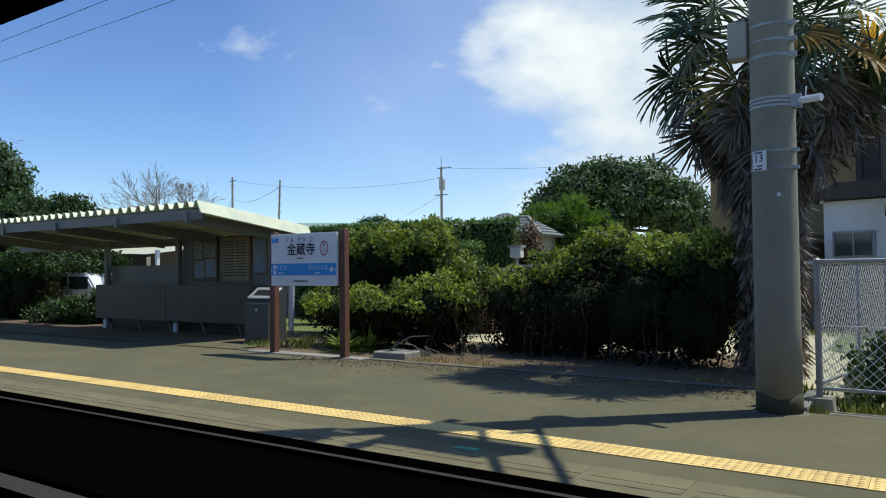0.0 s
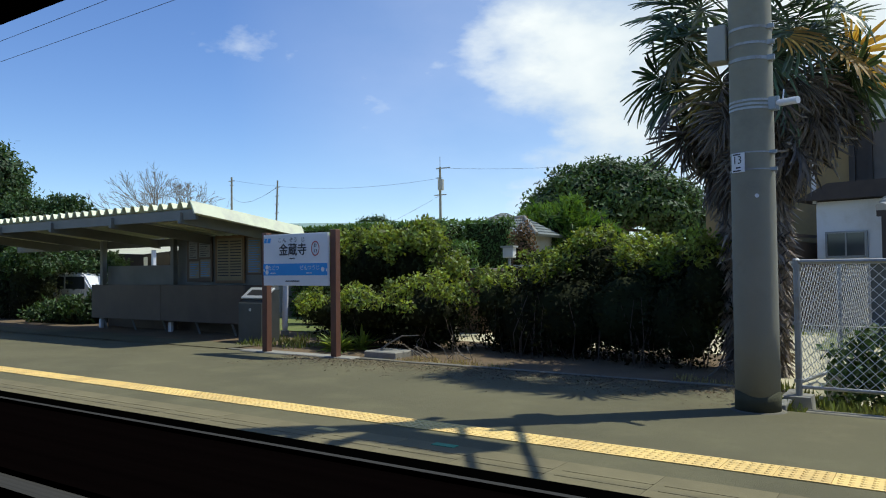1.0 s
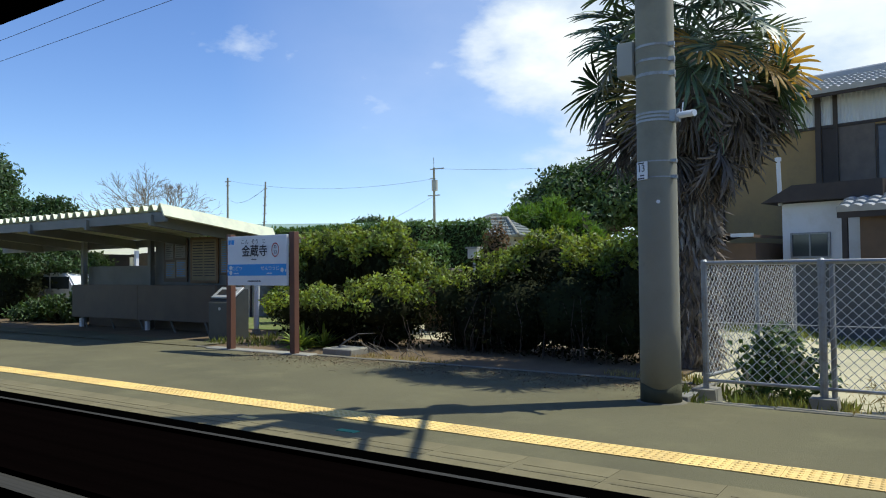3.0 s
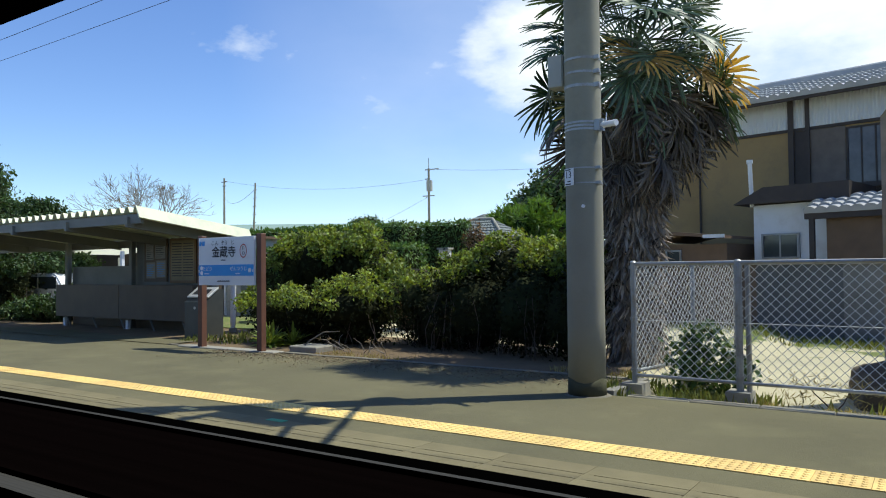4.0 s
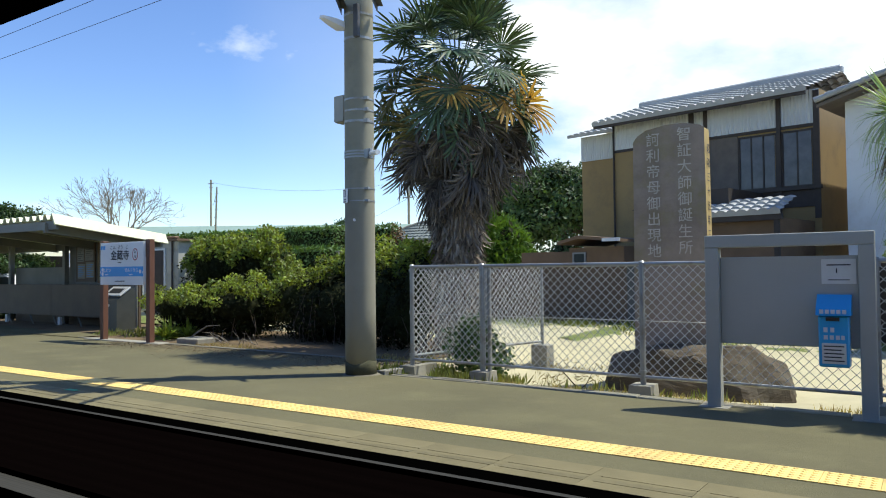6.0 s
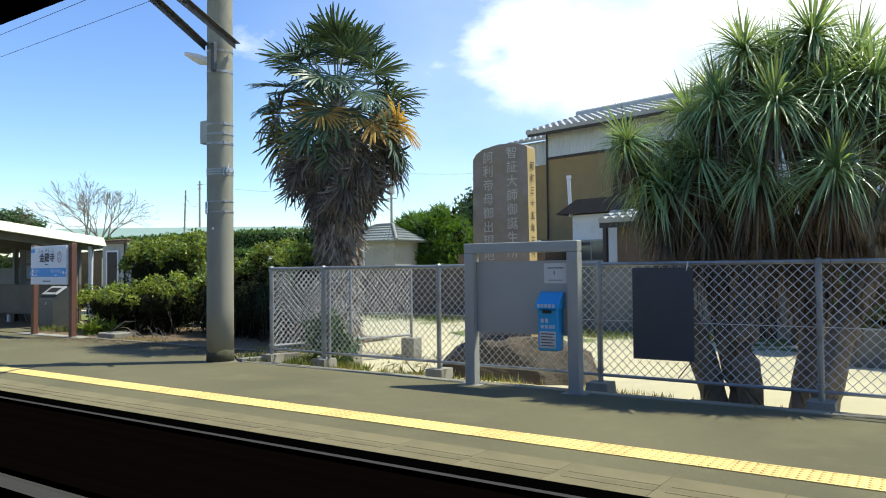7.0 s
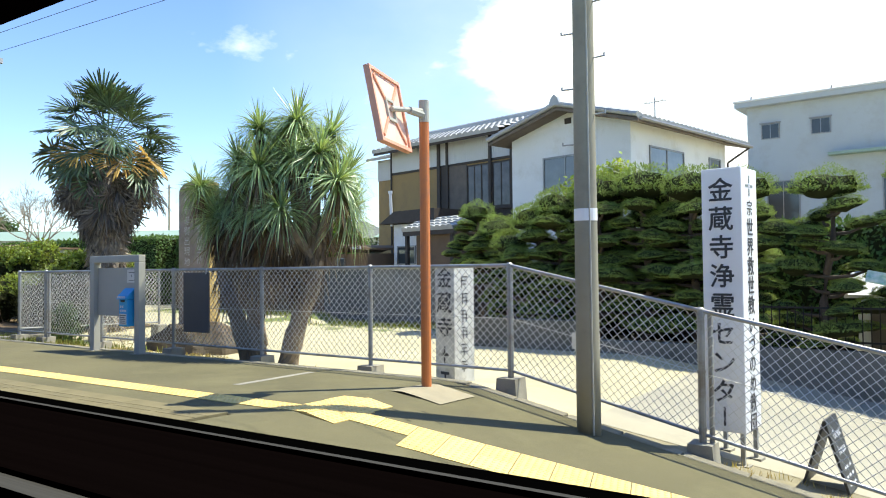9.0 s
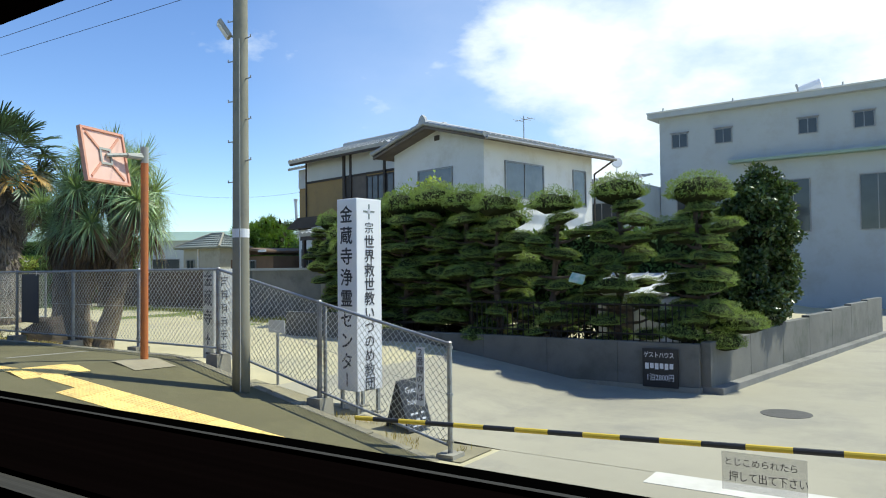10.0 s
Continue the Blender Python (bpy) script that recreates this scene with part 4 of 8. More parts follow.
def link_fence():
    e = thing("chain_link_fence", "galvanised chain-link fence on concrete foot blocks beside the platform", "fence", 7, 7.4, -0.2)
    for i, (x, drop) in enumerate(POSTS):
        y = fence_y(x)
        big = i in (1, 6, 7)
        p = part("post", tubes(((x, y, -0.2 + drop), (x, y, 1.27 + drop), 0.03 if not big else 0.036)), GALVANISED, e, smooth=False)
        part("cap", tubes(((x, y, 1.27 + drop), (x, y, 1.29 + drop), 0.038, 0.02)), GALVANISED, p)
        for zz in (0.1, 0.65, 1.2):
            part("clamp", tubes(((x, y, zz + drop), (x, y, zz + 0.03 + drop), 0.042)), GALVANISED, p)
        if big and i != 6:
            part("strut", tubes(((x + 0.085, y + 0.02, -0.2 + drop), (x + 0.085, y + 0.02, 1.24 + drop), 0.026)), GALVANISED, e)
        bm = bmesh.new()
        prism(bm, [(x - 0.15, -0.38 + drop), (x + 0.15, -0.38 + drop), (x + 0.115, -0.02 + drop), (x - 0.115, -0.02 + drop)], y - 0.13, y + 0.13)
        part("foot_block", bm, CONCRETE, e)
    for (x0, d0), (x1, d1) in zip(POSTS, POSTS[1:]):
        a, b = (x0, fence_y(x0), d0), (x1, fence_y(x1), d1)
        for z, r in ((1.255, 0.022), (0.06, 0.018)):
            part("rail", tubes(((a[0], a[1], d0 + z), (b[0], b[1], d1 + z), r), n=8), GALVANISED, e)
        part("tension_wire", tubes(((a[0], a[1], d0 + 0.65), (b[0], b[1], d1 + 0.65), 0.004), n=5), WIRE, e)
        link_panel(a, b, 0.06, 1.25, e)
    # the short return away from the platform
    c, d = Vector((-0.88, fence_y(-0.88), 0)), Vector((-0.46, 10.72, 0))
    for z in (1.255, 0.10):
        part("rail", tubes(((c.x, c.y, z), (d.x, d.y, z - (0 if z > 1 else 0.05)), 0.02), n=8), GALVANISED, e)
    link_panel(c, d, 0.08, 1.25, e)
    for k in (0.52, 1.0):
        q = c.lerp(d, k)
        part("post", tubes(((q.x, q.y, -0.3), (q.x, q.y, 1.27), 0.028)), GALVANISED, e)
        bm = boxes((q.x - 0.14, q.x + 0.14, q.y - 0.13, q.y + 0.13, -0.42, 0.0), bevel=0.012)
        part("foot_block", bm, CONCRETE, e)
    # things tied to the mesh
    s = thing("dark_sheet", "dark grey plastic sheet tied to the fence mesh", "sheet", 5.06, 7.44, 0.27)
    part("sheet", boxes((4.76, 5.38, 7.47, 7.485, 0.27, 1.21)), material("grey_plastic", (0.075, 0.078, 0.085), (0.06, 0.062, 0.068), 0.6, scale=2, fine=30, bump=0.05), s, local=False)
    part("cord", tubes(((5.32, 7.46, 1.18), (5.34, 7.455, 1.27), 0.006), n=6), WHITE, s)
    part("cord", tubes(((5.36, 7.47, 0.28), (5.22, 7.46, 0.10), 0.005), n=6), BLACK, s)
    p = thing("platform_notice", "narrow white notice with black upright lettering tied to the fence", "sign", 14.56, 7.26, -0.4)
    part("plate", boxes((14.50, 14.62, 7.235, 7.242, -0.42, 0.28)), WHITE, p)
    column("letters", "２番線のりば", 0.105, 0.108, 14.56, 7.232, 0.215, INK, p)


link_fence()


# ---- notice frame with a blue ballot box ----
def notice_frame():
    e = thing("notice_frame", "grey steel notice frame with a blank panel standing on the platform", "notice board", 3.70, 6.97, -0.07)
    for x in (3.09, 4.32):
        part("post", boxes((x - 0.06, x + 0.06, 6.93, 7.05, -0.1, 1.385), bevel=0.006), GREYPAINT, e)
        part("base_plate", boxes((x - 0.13, x + 0.13, 6.88, 7.1, -0.085, -0.055)), CONCRETE, e)
    part("top_beam", boxes((3.03, 4.38, 6.93, 7.05, 1.387, 1.50), bevel=0.006), GREYPAINT, e)
    p = part("panel", boxes((3.152, 4.258, 7.0, 7.03, 0.52, 1.30), bevel=0.004), PANELGREY, e, "blank grey panel")
    s = part("sheet", boxes((3.98, 4.24, 6.993, 7.0, 1.06, 1.27)), PAPER, p)
    part("print", boxes((4.09, 4.10, 6.991, 6.993, 1.15, 1.19), (4.02, 4.2, 6.991, 6.993, 1.215, 1.225), (4.03, 4.19, 6.991, 6.993, 1.09, 1.097)), INK, s)


def blue_box():
    e = thing("blue_post_box", "blue steel collection box with a hooded slot on the notice panel", "box", 4.07, 6.93, 0.37)
    part("body", boxes((3.96, 4.19, 6.86, 6.998, 0.37, 0.80), bevel=0.012), BOXBLUE, e)
    bm = bmesh.new()
    prism(bm, [(-0.17, 0.80), (-0.14, 0.86), (-0.02, 0.97), (0.0, 0.97), (0.0, 0.80)], 3.945, 4.205)
    bmesh.ops.transform(bm, matrix=Matrix(((0, 1, 0, 0), (1, 0, 0, 6.998), (0, 0, 1, 0), (0, 0, 0, 1))), verts=bm.verts)
    bmesh.ops.recalc_face_normals(bm, faces=bm.faces)
    part("hood", bm, BOXBLUE, e)
    part("slot", boxes((4.02, 4.12, 6.852, 6.86, 0.755, 0.785)), BLACK, e)
    part("label", boxes((3.985, 4.165, 6.855, 6.86, 0.40, 0.57)), PAPER, e)
    part("print", boxes(*[(4.0, 4.15 - 0.02 * (k % 2), 6.853, 6.855, 0.42 + 0.03 * k, 0.43 + 0.03 * k) for k in range(5)]), INK, e)
    for x0, x1, z0, z1 in ((4.0, 4.03, 0.66, 0.70), (4.05, 4.08, 0.66, 0.70), (4.0, 4.03, 0.60, 0.635), (4.045, 4.075, 0.60, 0.635), (4.09, 4.12, 0.60, 0.635), (4.13, 4.155, 0.60, 0.635)):
        part("lettering", boxes((x0, x1, 6.857, 6.86, z0, z1)), PALEINK, e)
    for k in range(5):
        part("hood_lettering", boxes((3.975 + 0.042 * k, 4.005 + 0.042 * k, 6.822, 6.826, 0.815, 0.85)), PALEINK, e)


notice_frame()
blue_box()


# ---- carved stone on its rock ----
def monument():
    e = thing("stone_monument", "tall weathered carved stone slab with two columns of characters", "monument", 1.8, 10.05, 0.1)
    bm = bmesh.new()
    x0, x1 = 1.36, 2.32
    outline = [(x0 - 0.02, -0.1), (x0, 2.95), (x0 + 0.06, 3.03), (x0 + 0.18, 3.10), (x0 + 0.46, 3.15), (x0 + 0.70, 3.15), (x1 - 0.05, 3.10), (x1, 3.06), (x1 + 0.03, -0.1)]
    prism(bm, outline, 9.92, 10.18)
    # the face along the track takes the painted sunlit colour
    for f in bm.faces:
        if f.normal.x > 0.9:
            f.material_index = 1
    bmesh.ops.subdivide_edges(bm, edges=[ed for ed in bm.edges if ed.calc_length() > 0.5], cuts=3)
    for v in bm.verts:
        if v.co.y < 9.95:
            v.co.y += 0.012 * noise.noise(v.co * 3)
    part("slab", bm, [STONE, SUNLITSIDE], e)
    cut = material("cut_letters", (0.66, 0.61, 0.53), (0.44, 0.39, 0.33), 0.9, scale=9, fine=30, bump=0)
    for x, txt, top in ((2.06, "智証大師御誕生所", 2.985), (1.64, "訶利帝母御出現地", 2.945)):
        column("carved_letter", txt, 0.195, 0.217, x, 9.908, top, cut, e, bold=0.004)
    column("carved_letter", "昭和三十五年三月", 0.14, 0.19, 2.338, 10.05, 2.78, INK, e, SIDE)
    r = thing("base_rock", "large angular brown boulder in front of the monument", "rock", 2.4, 9.6, -0.4)
    bm = bmesh.new()
    for q in ((1.15, 9.2, -0.5), (2.95, 8.98, -0.5), (3.45, 9.4, -0.5), (3.3, 10.3, -0.5), (0.9, 10.2, -0.5), (1.22, 9.25, -0.15), (1.75, 9.35, 0.15), (2.3, 9.3, 0.08), (2.9, 9.1, -0.22), (2.85, 9.65, 0.23), (3.4, 9.5, -0.2), (3.2, 10.2, 0.0), (1.6, 10.2, 0.2), (1.0, 10.0, 0.0)):
        bm.verts.new(q)
    bmesh.ops.convex_hull(bm, input=bm.verts)
    bmesh.ops.subdivide_edges(bm, edges=bm.edges, cuts=9, use_grid_fill=True)
    bmesh.ops.smooth_vert(bm, verts=bm.verts, factor=0.5, use_axis_x=True, use_axis_y=True, use_axis_z=True)
    for v in bm.verts:
        v.co += Vector((noise.noise(v.co * 3.1), noise.noise(v.co * 3.1 + Vector((5, 0, 0))), noise.noise(v.co * 3.1 + Vector((0, 7, 0))))) * 0.05
        v.co += Vector((noise.noise(v.co * 13), noise.noise(v.co * 13 + Vector((5, 0, 0))), noise.noise(v.co * 13 + Vector((0, 7, 0))))) * 0.015
    part("stone", bm, ROCK, r)


monument()


# ---- end of the platform: mirror, lamp post, upright signs, barrier ----
def mirror_post():
    x, y = 10.14, 6.52
    e = thing("orange_mirror_post", "orange steel post with a square platform mirror seen from behind", "mirror", x, y, platform_z(x, y))
    part("post", tubes(((x, y, -0.15), (x, y, 2.82), 0.055), n=16), ORANGE, e, smooth=False)
    part("grey_collar", tubes(((x, y, 2.82), (x, y, 3.06), 0.058), n=16), GREYPAINT, e)
    part("base", tubes(((x, y, -0.12), (x, y, -0.05), 0.11, 0.08), n=16), ORANGE, e)
    part("arm", tubes(((x, y, 2.95), (x + 0.03, y - 0.62, 2.86), 0.028), ((x, y, 2.90), (x + 0.02, y - 0.30, 2.90), 0.042), n=8), GREYPAINT, e)
    m = Matrix.Translation((10.14, 5.89, 2.84)) @ Euler((0, radians(-11), radians(16))).to_matrix().to_4x4()
    bm = bmesh.new()
    box(bm, -0.012, 0.012, -0.385, 0.385, -0.36, 0.36, m=m)
    p = part("back_panel", bm, PINK, e, "faded pinkish back panel")
    for k, (a, b, c, d) in enumerate(((-0.41, -0.375, -0.385, 0.385), (0.375, 0.41, -0.385, 0.385), (-0.375, 0.375, -0.385, -0.35), (-0.375, 0.375, 0.35, 0.385))):
        bm = bmesh.new()
        box(bm, -0.03, 0.035, a, b, c, d, m=m)
        part("rim", bm, PALEORANGE, p)
    for s in (45, -45, 135, -135):
        bm = bmesh.new()
        box(bm, 0.012, 0.03, 0.11, 0.44, -0.016, 0.016, m=m @ Euler((radians(s), 0, 0)).to_matrix().to_4x4())
        part("rib", bm, PALEORANGE, p)
    for a, b, c, d in ((-0.11, 0.11, 0.09, 0.12), (-0.11, 0.11, -0.12, -0.09), (-0.11, -0.08, -0.09, 0.09), (0.08, 0.11, -0.09, 0.09)):
        bm = bmesh.new()
        box(bm, 0.012, 0.035, a, b, c, d, m=m)
        part("bracket", bm, GREYPAINT, p)
    bm = bmesh.new()
    box(bm, -0.022, -0.0125, -0.374, 0.374, -0.349, 0.349, m=m)
    part("glass", bm, MIRROR, p, "mirror face")


def lamp_post():
    x, y = 11.876, 6.813
    e = thing("lamp_post", "round grey steel-banded concrete lamp post with a floodlight", "street lamp", x, y, platform_z(x, y))
    bm = bmesh.new()
    rows = steps(-0.55, 6.6, 8)
    pipe(bm, [(x, y, z) for z in rows], [0.120 - 0.004 * (z + 0.5) for z in rows], 24)
    part("shaft", bm, POLE, e, smooth=True)
    part("white_band", tubes(((x, y, 1.68), (x, y, 1.80), 0.1145), n=24), WHITE, e, "white reflective band")
    for k in range(9):
        z = 2.45 + 0.28 * k
        s = 1 if k % 2 else -1
        part("step_bolt", tubes(((x + s * 0.09, y, z), (x + s * 0.23, y - 0.02, z), 0.009), ((x + s * 0.225, y - 0.02, z), (x + s * 0.225, y - 0.02, z + 0.03), 0.009), n=6), GALVANISED, e)
    m = Matrix.Translation((x - 0.19, y - 0.12, 4.56)) @ Euler((radians(35), 0, radians(-35))).to_matrix().to_4x4()
    bm = bmesh.new()
    box(bm, -0.10, 0.10, -0.03, 0.03, -0.13, 0.13, bevel=0.012, m=m)
    h = part("floodlight", bm, GREYPAINT, e, "small grey floodlight")
    bm = bmesh.new()
    box(bm, -0.085, 0.085, -0.036, -0.03, -0.115, 0.115, m=m)
    part("lens", bm, WHITE, h)
    part("floodlight_arm", tubes(((x - 0.02, y - 0.07, 4.42), (x - 0.16, y - 0.1, 4.50), 0.018), n=8), GALVANISED, e)
    part("conduit", tubes(((x + 0.085, y - 0.09, -0.4), (x + 0.06, y - 0.075, 4.4), 0.010), n=6), GREYPAINT, e)


def emblem_cross(x, y, z, parent):
    """Four petals round a square, on a face that looks along the track."""
    green = material("emblem_grey", (0.22, 0.26, 0.24), None, 0.6, bump=0)
    for k in range(4):
        bm = bmesh.new()
        a = Euler((radians(90 * k), 0, 0)).to_matrix().to_4x4()
        box(bm, -0.002, 0.002, -0.012, 0.012, 0.03, 0.105, m=Matrix.Translation((x, y, z)) @ a)
        part("emblem_arm", bm, green, parent)
    bm = bmesh.new()
    box(bm, -0.003, 0.003, -0.022, 0.022, -0.022, 0.022, m=Matrix.Translation((x, y, z)))
    part("emblem_centre", bm, PALEINK, parent)


def tall_sign():
    e = thing("tall_sign_pillar", "tall white box sign with black brush lettering on steel legs", "sign", 12.95, 8.0, ground_z(12.9, 8))
    b = part("box", boxes((12.755, 13.155, 7.765, 8.245, -0.45, 2.22), bevel=0.006), WHITE, e, "white enamel box")
    column("letter", "金蔵寺浄霊センタ", 0.255, 0.292, 12.95, 7.762, 1.98, INK, b, bold=0.016)
    part("letter", boxes((12.94, 12.962, 7.760, 7.763, -0.39, -0.20)), INK, b)
    column("letter", "世界救世教いづのめ教団", 0.20, 0.198, 13.158, 8.005, 1.60, INK, b, SIDE, 0.014)
    column("letter", "宗", 0.17, 0.2, 13.158, 8.005, 1.80, INK, b, SIDE)
    emblem_cross(13.157, 8.005, 2.04, b)
    for x, y in ((12.80, 7.81), (13.11, 7.81), (12.80, 8.20), (13.11, 8.20)):
        part("leg", boxes((x - 0.02, x + 0.02, y - 0.02, y + 0.02, -0.98, -0.45)), GALVANISED, e)
        part("foot_plate", boxes((x - 0.07, x + 0.07, y - 0.07, y + 0.07, ground_z(x, y) - 0.06, ground_z(x, y) + 0.015)), CONCRETE, e)
    e.matrix_basis = pose(12.97, 8.0, ground_z(12.9, 8), 0, 0, -7)


def low_sign():
    """Worn box sign, turned a little towards the crossing."""
    e = thing("low_sign_pillar", "low weathered white box sign with worn black lettering", "sign", 8.98, 8.75, ground_z(9, 8.7))
    b = part("box", boxes((8.78, 9.14, 8.55, 8.97, -0.36, 1.27), bevel=0.006), material("worn_white", (0.60, 0.60, 0.57), (0.42, 0.42, 0.40), 0.6, scale=3, fine=25, bump=0.05, dirt=(0.3, 0.29, 0.27), dirt_scale=5), e)
    column("letter", "金蔵寺", 0.30, 0.34, 8.96, 8.547, 1.08, INK, b, bold=0.016)
    part("letter", boxes((8.90, 9.03, 8.545, 8.548, 0.02, 0.06), (8.94, 8.97, 8.545, 8.548, -0.08, 0.16)), INK, b)
    part("letter", boxes((8.88, 9.04, 8.545, 8.548, -0.24, -0.20), (8.88, 9.04, 8.545, 8.548, -0.34, -0.31), (8.95, 8.98, 8.545, 8.548, -0.31, -0.24)), INK, b)
    for k in range(6):
        z, r = 1.12 - k * 0.235, random.Random(60 + k)
        strokes = [(9.142, 9.144, 8.68 + r.uniform(0, 0.04), 8.84 - r.uniform(0, 0.05), z - 0.05 * i - 0.016, z - 0.05 * i) for i in range(r.choice((2, 3, 3)))]
        strokes += [(9.1422, 9.1442, q, q + 0.016, z - 0.05 * 3 - r.uniform(0, 0.02), z - r.uniform(0, 0.05)) for q in (8.70 + r.uniform(0, 0.04), 8.79 + r.uniform(0, 0.03))[:r.choice((1, 2))]]
        part("letter", boxes(*strokes), INK, b)
    e.matrix_basis = pose(9.12, 8.71, ground_z(9, 8.7), 0, 0, -10)


def small_plate():
    e = thing("small_plate_sign", "small plain white plate on a thin steel post", "sign", 11.38, 7.95, ground_z(11.38, 7.95))
    part("post", tubes(((11.38, 7.96, -0.6), (11.38, 7.96, 0.44), 0.022), n=8), GALVANISED, e)
    part("plate", boxes((11.22, 11.56, 7.925, 7.935, 0.28, 0.47)), PAPER, e)


def sandwich_board():
    x, y, z = 13.86, 7.95, ground_z(13.9, 7.95)
    e = thing("sandwich_board", "small folding black and white sandwich board on the road", "sign", x, y, z)
    for s in (1, -1):
        m = Matrix.Translation((x, y, z + 0.66)) @ Euler((0, radians(-17 * s), radians(-5))).to_matrix().to_4x4()
        bm = bmesh.new()
        box(bm, -0.012, 0.012, -0.24, 0.24, -0.675, 0.0, m=m)
        p = part("leaf", bm, BLACK, e)
        if s > 0:
            for word, size, low in (("Guest", 0.12, -0.15), ("house", 0.12, -0.30)):
                lettering("writing", word, size, m @ Matrix.Translation((0.014, 0.0, low)) @ SIDE, PALEINK, p, bold=0.008)
            for k in range(9):
                bm = bmesh.new()
                a, c = -0.15 + 0.105 * (k % 3) + rng.uniform(-0.01, 0.02), -0.45 - 0.08 * (k // 3)
                box(bm, 0.013, 0.015, a, a + rng.uniform(0.05, 0.085), c - rng.uniform(0.015, 0.035), c, m=m)
                part("writing", bm, PALEINK, p)


def barrier():
    y, z0, z1 = 5.95, -0.335, -0.14
    e = thing("crossing_barrier", "lowered yellow and black crossing barrier pole with a hanging plate", "barrier", 14.6, y, -1.0)
    x, k = 14.64, 0
    h = lambda q: z0 + (z1 - z0) * (q - 14.64) / 4.33
    while x < 22.4:
        n = 0.24 if k == 0 else 0.33
        part("stripe", tubes(((x, y, h(x)), (x + n, y, h(x + n)), 0.024), n=10), BARYELLOW if k % 2 == 0 else BLACK, e)
        x, k = x + n, k + 1
    part("cabinet", boxes((22.3, 22.7, y - 0.2, y + 0.25, -1.0, 0.35), bevel=0.02), GREYPAINT, e)
    pl = part("plate", boxes((18.33, 18.93, y - 0.005, y + 0.005, -0.50, -0.21)), CLEARVINYL, e)
    lettering("writing", "とじこめられたら", 0.066, Matrix.Translation((18.61, y - 0.008, -0.285)) @ FRONT, INK, pl)
    lettering("writing", "押して出て下さい", 0.082, Matrix.Translation((18.66, y - 0.008, -0.395)) @ FRONT, INK, pl, squash=0.85)


mirror_post()
lamp_post()
tall_sign()
low_sign()
small_plate()
sandwich_board()
barrier()
for x, y, r in ((14.72, 10.68, 0.27), (17.88, 12.0, 0.36)):
    bm = bmesh.new()
    tube(bm, (x, y, -1.0), (x, y, -0.988), r, n=28)
    c = tagged(part("manhole_cover", bm, material("cast_iron", (0.12, 0.115, 0.105), (0.08, 0.078, 0.072), 0.7, 0.3, scale=8, fine=60, bump=0.3)), "round cast iron manhole cover set in the road", "manhole cover", "manhole covers")
bm = boxes((17.2, 20.8, 7.45, 7.9, -1.0, -0.987))
tagged(part("stop_line", bm, material("road_paint", (0.66, 0.64, 0.56), (0.52, 0.5, 0.44), 0.8, scale=3, fine=50, bump=0.1)), "worn white stop line painted on the road", "road marking", kind="structure")


# ---- low garden wall with its text board, garden fence ----
def garden_wall():
    e = thing("garden_wall", "low grey concrete block wall round a garden at the street corner", "wall", 13, 13.2, -1.0, kind="structure")
    part("footing", boxes((6.2, 16.36, 13.12, 13.36, -1.05, -0.9)), CONCRETE, e)
    for k in range(1, 8):
        x = 4.8 + k * 1.436
        top = 0.21 if k < 3 else -0.14 + 0.004 * (k % 2)
        part("panel", boxes((x + 0.002, x + 1.434 + (0.05 if k == 7 else 0), 13.15, 13.33, -0.9, top), bevel=0.008), SHADEDMOSSBLOCK, e)
    m = Matrix.Translation((16.42, 13.24, 0)) @ Euler((0, 0, radians(-8))).to_matrix().to_4x4()
    for k in range(7):
        bm = bmesh.new()
        box(bm, -0.09, 0.09, 0.004 + k * 2.0, 1.996 + k * 2.0, -0.9, -0.10 + 0.05 * k, bevel=0.008, m=m)
        part("panel", bm, SHADEDMOSSBLOCK, e)
        bm = bmesh.new()
        box(bm, -0.13, 0.30, k * 2.0, 2.0 + k * 2.0, -1.05, -0.88, m=m)
        part("footing", bm, BLOCK, e)
    b = thing("guest_house_board", "small black board with white handwritten lettering on the garden wall", "sign", 15.75, 13.13, -0.9)
    part("board", boxes((15.34, 15.98, 13.10, 13.125, -0.93, -0.24)), BLACK, b)
    lettering("writing", "ゲストハウス", 0.115, Matrix.Translation((15.64, 13.095, -0.36)) @ FRONT, WHITE, b, squash=0.8, bold=0.008)
    part("writing", boxes(*[(15.39 + 0.088 * k, 15.455 + 0.088 * k, 13.093, 13.098, -0.61 + 0.015 * (k % 2), -0.50) for k in range(6)]), WHITE, b)
    lettering("writing", "1泊2800円", 0.14, Matrix.Translation((15.66, 13.095, -0.76)) @ FRONT, WHITE, b, squash=0.8, bold=0.008)
    f = thing("garden_fence", "black metal bar fence on top of the garden wall", "fence", 13, 13.25, -0.14)
    for z in (-0.02, 0.52):
        part("rail", boxes((11.6, 16.3, 13.23, 13.255, z, z + 0.03)), BARPAINT, f)
    bar = boxes((-0.008, 0.008, -0.008, 0.008, 0, 0.72))
    first = part("bar", bar, BARPAINT, f, local=True)
    first.location = (11.65 - 13, 0, 0)
    for k in range(1, 39):
        o = new("bar", first.data)
        o.parent, o.location = f, (11.65 - 13 + k * 0.12, 0, 0)


garden_wall()


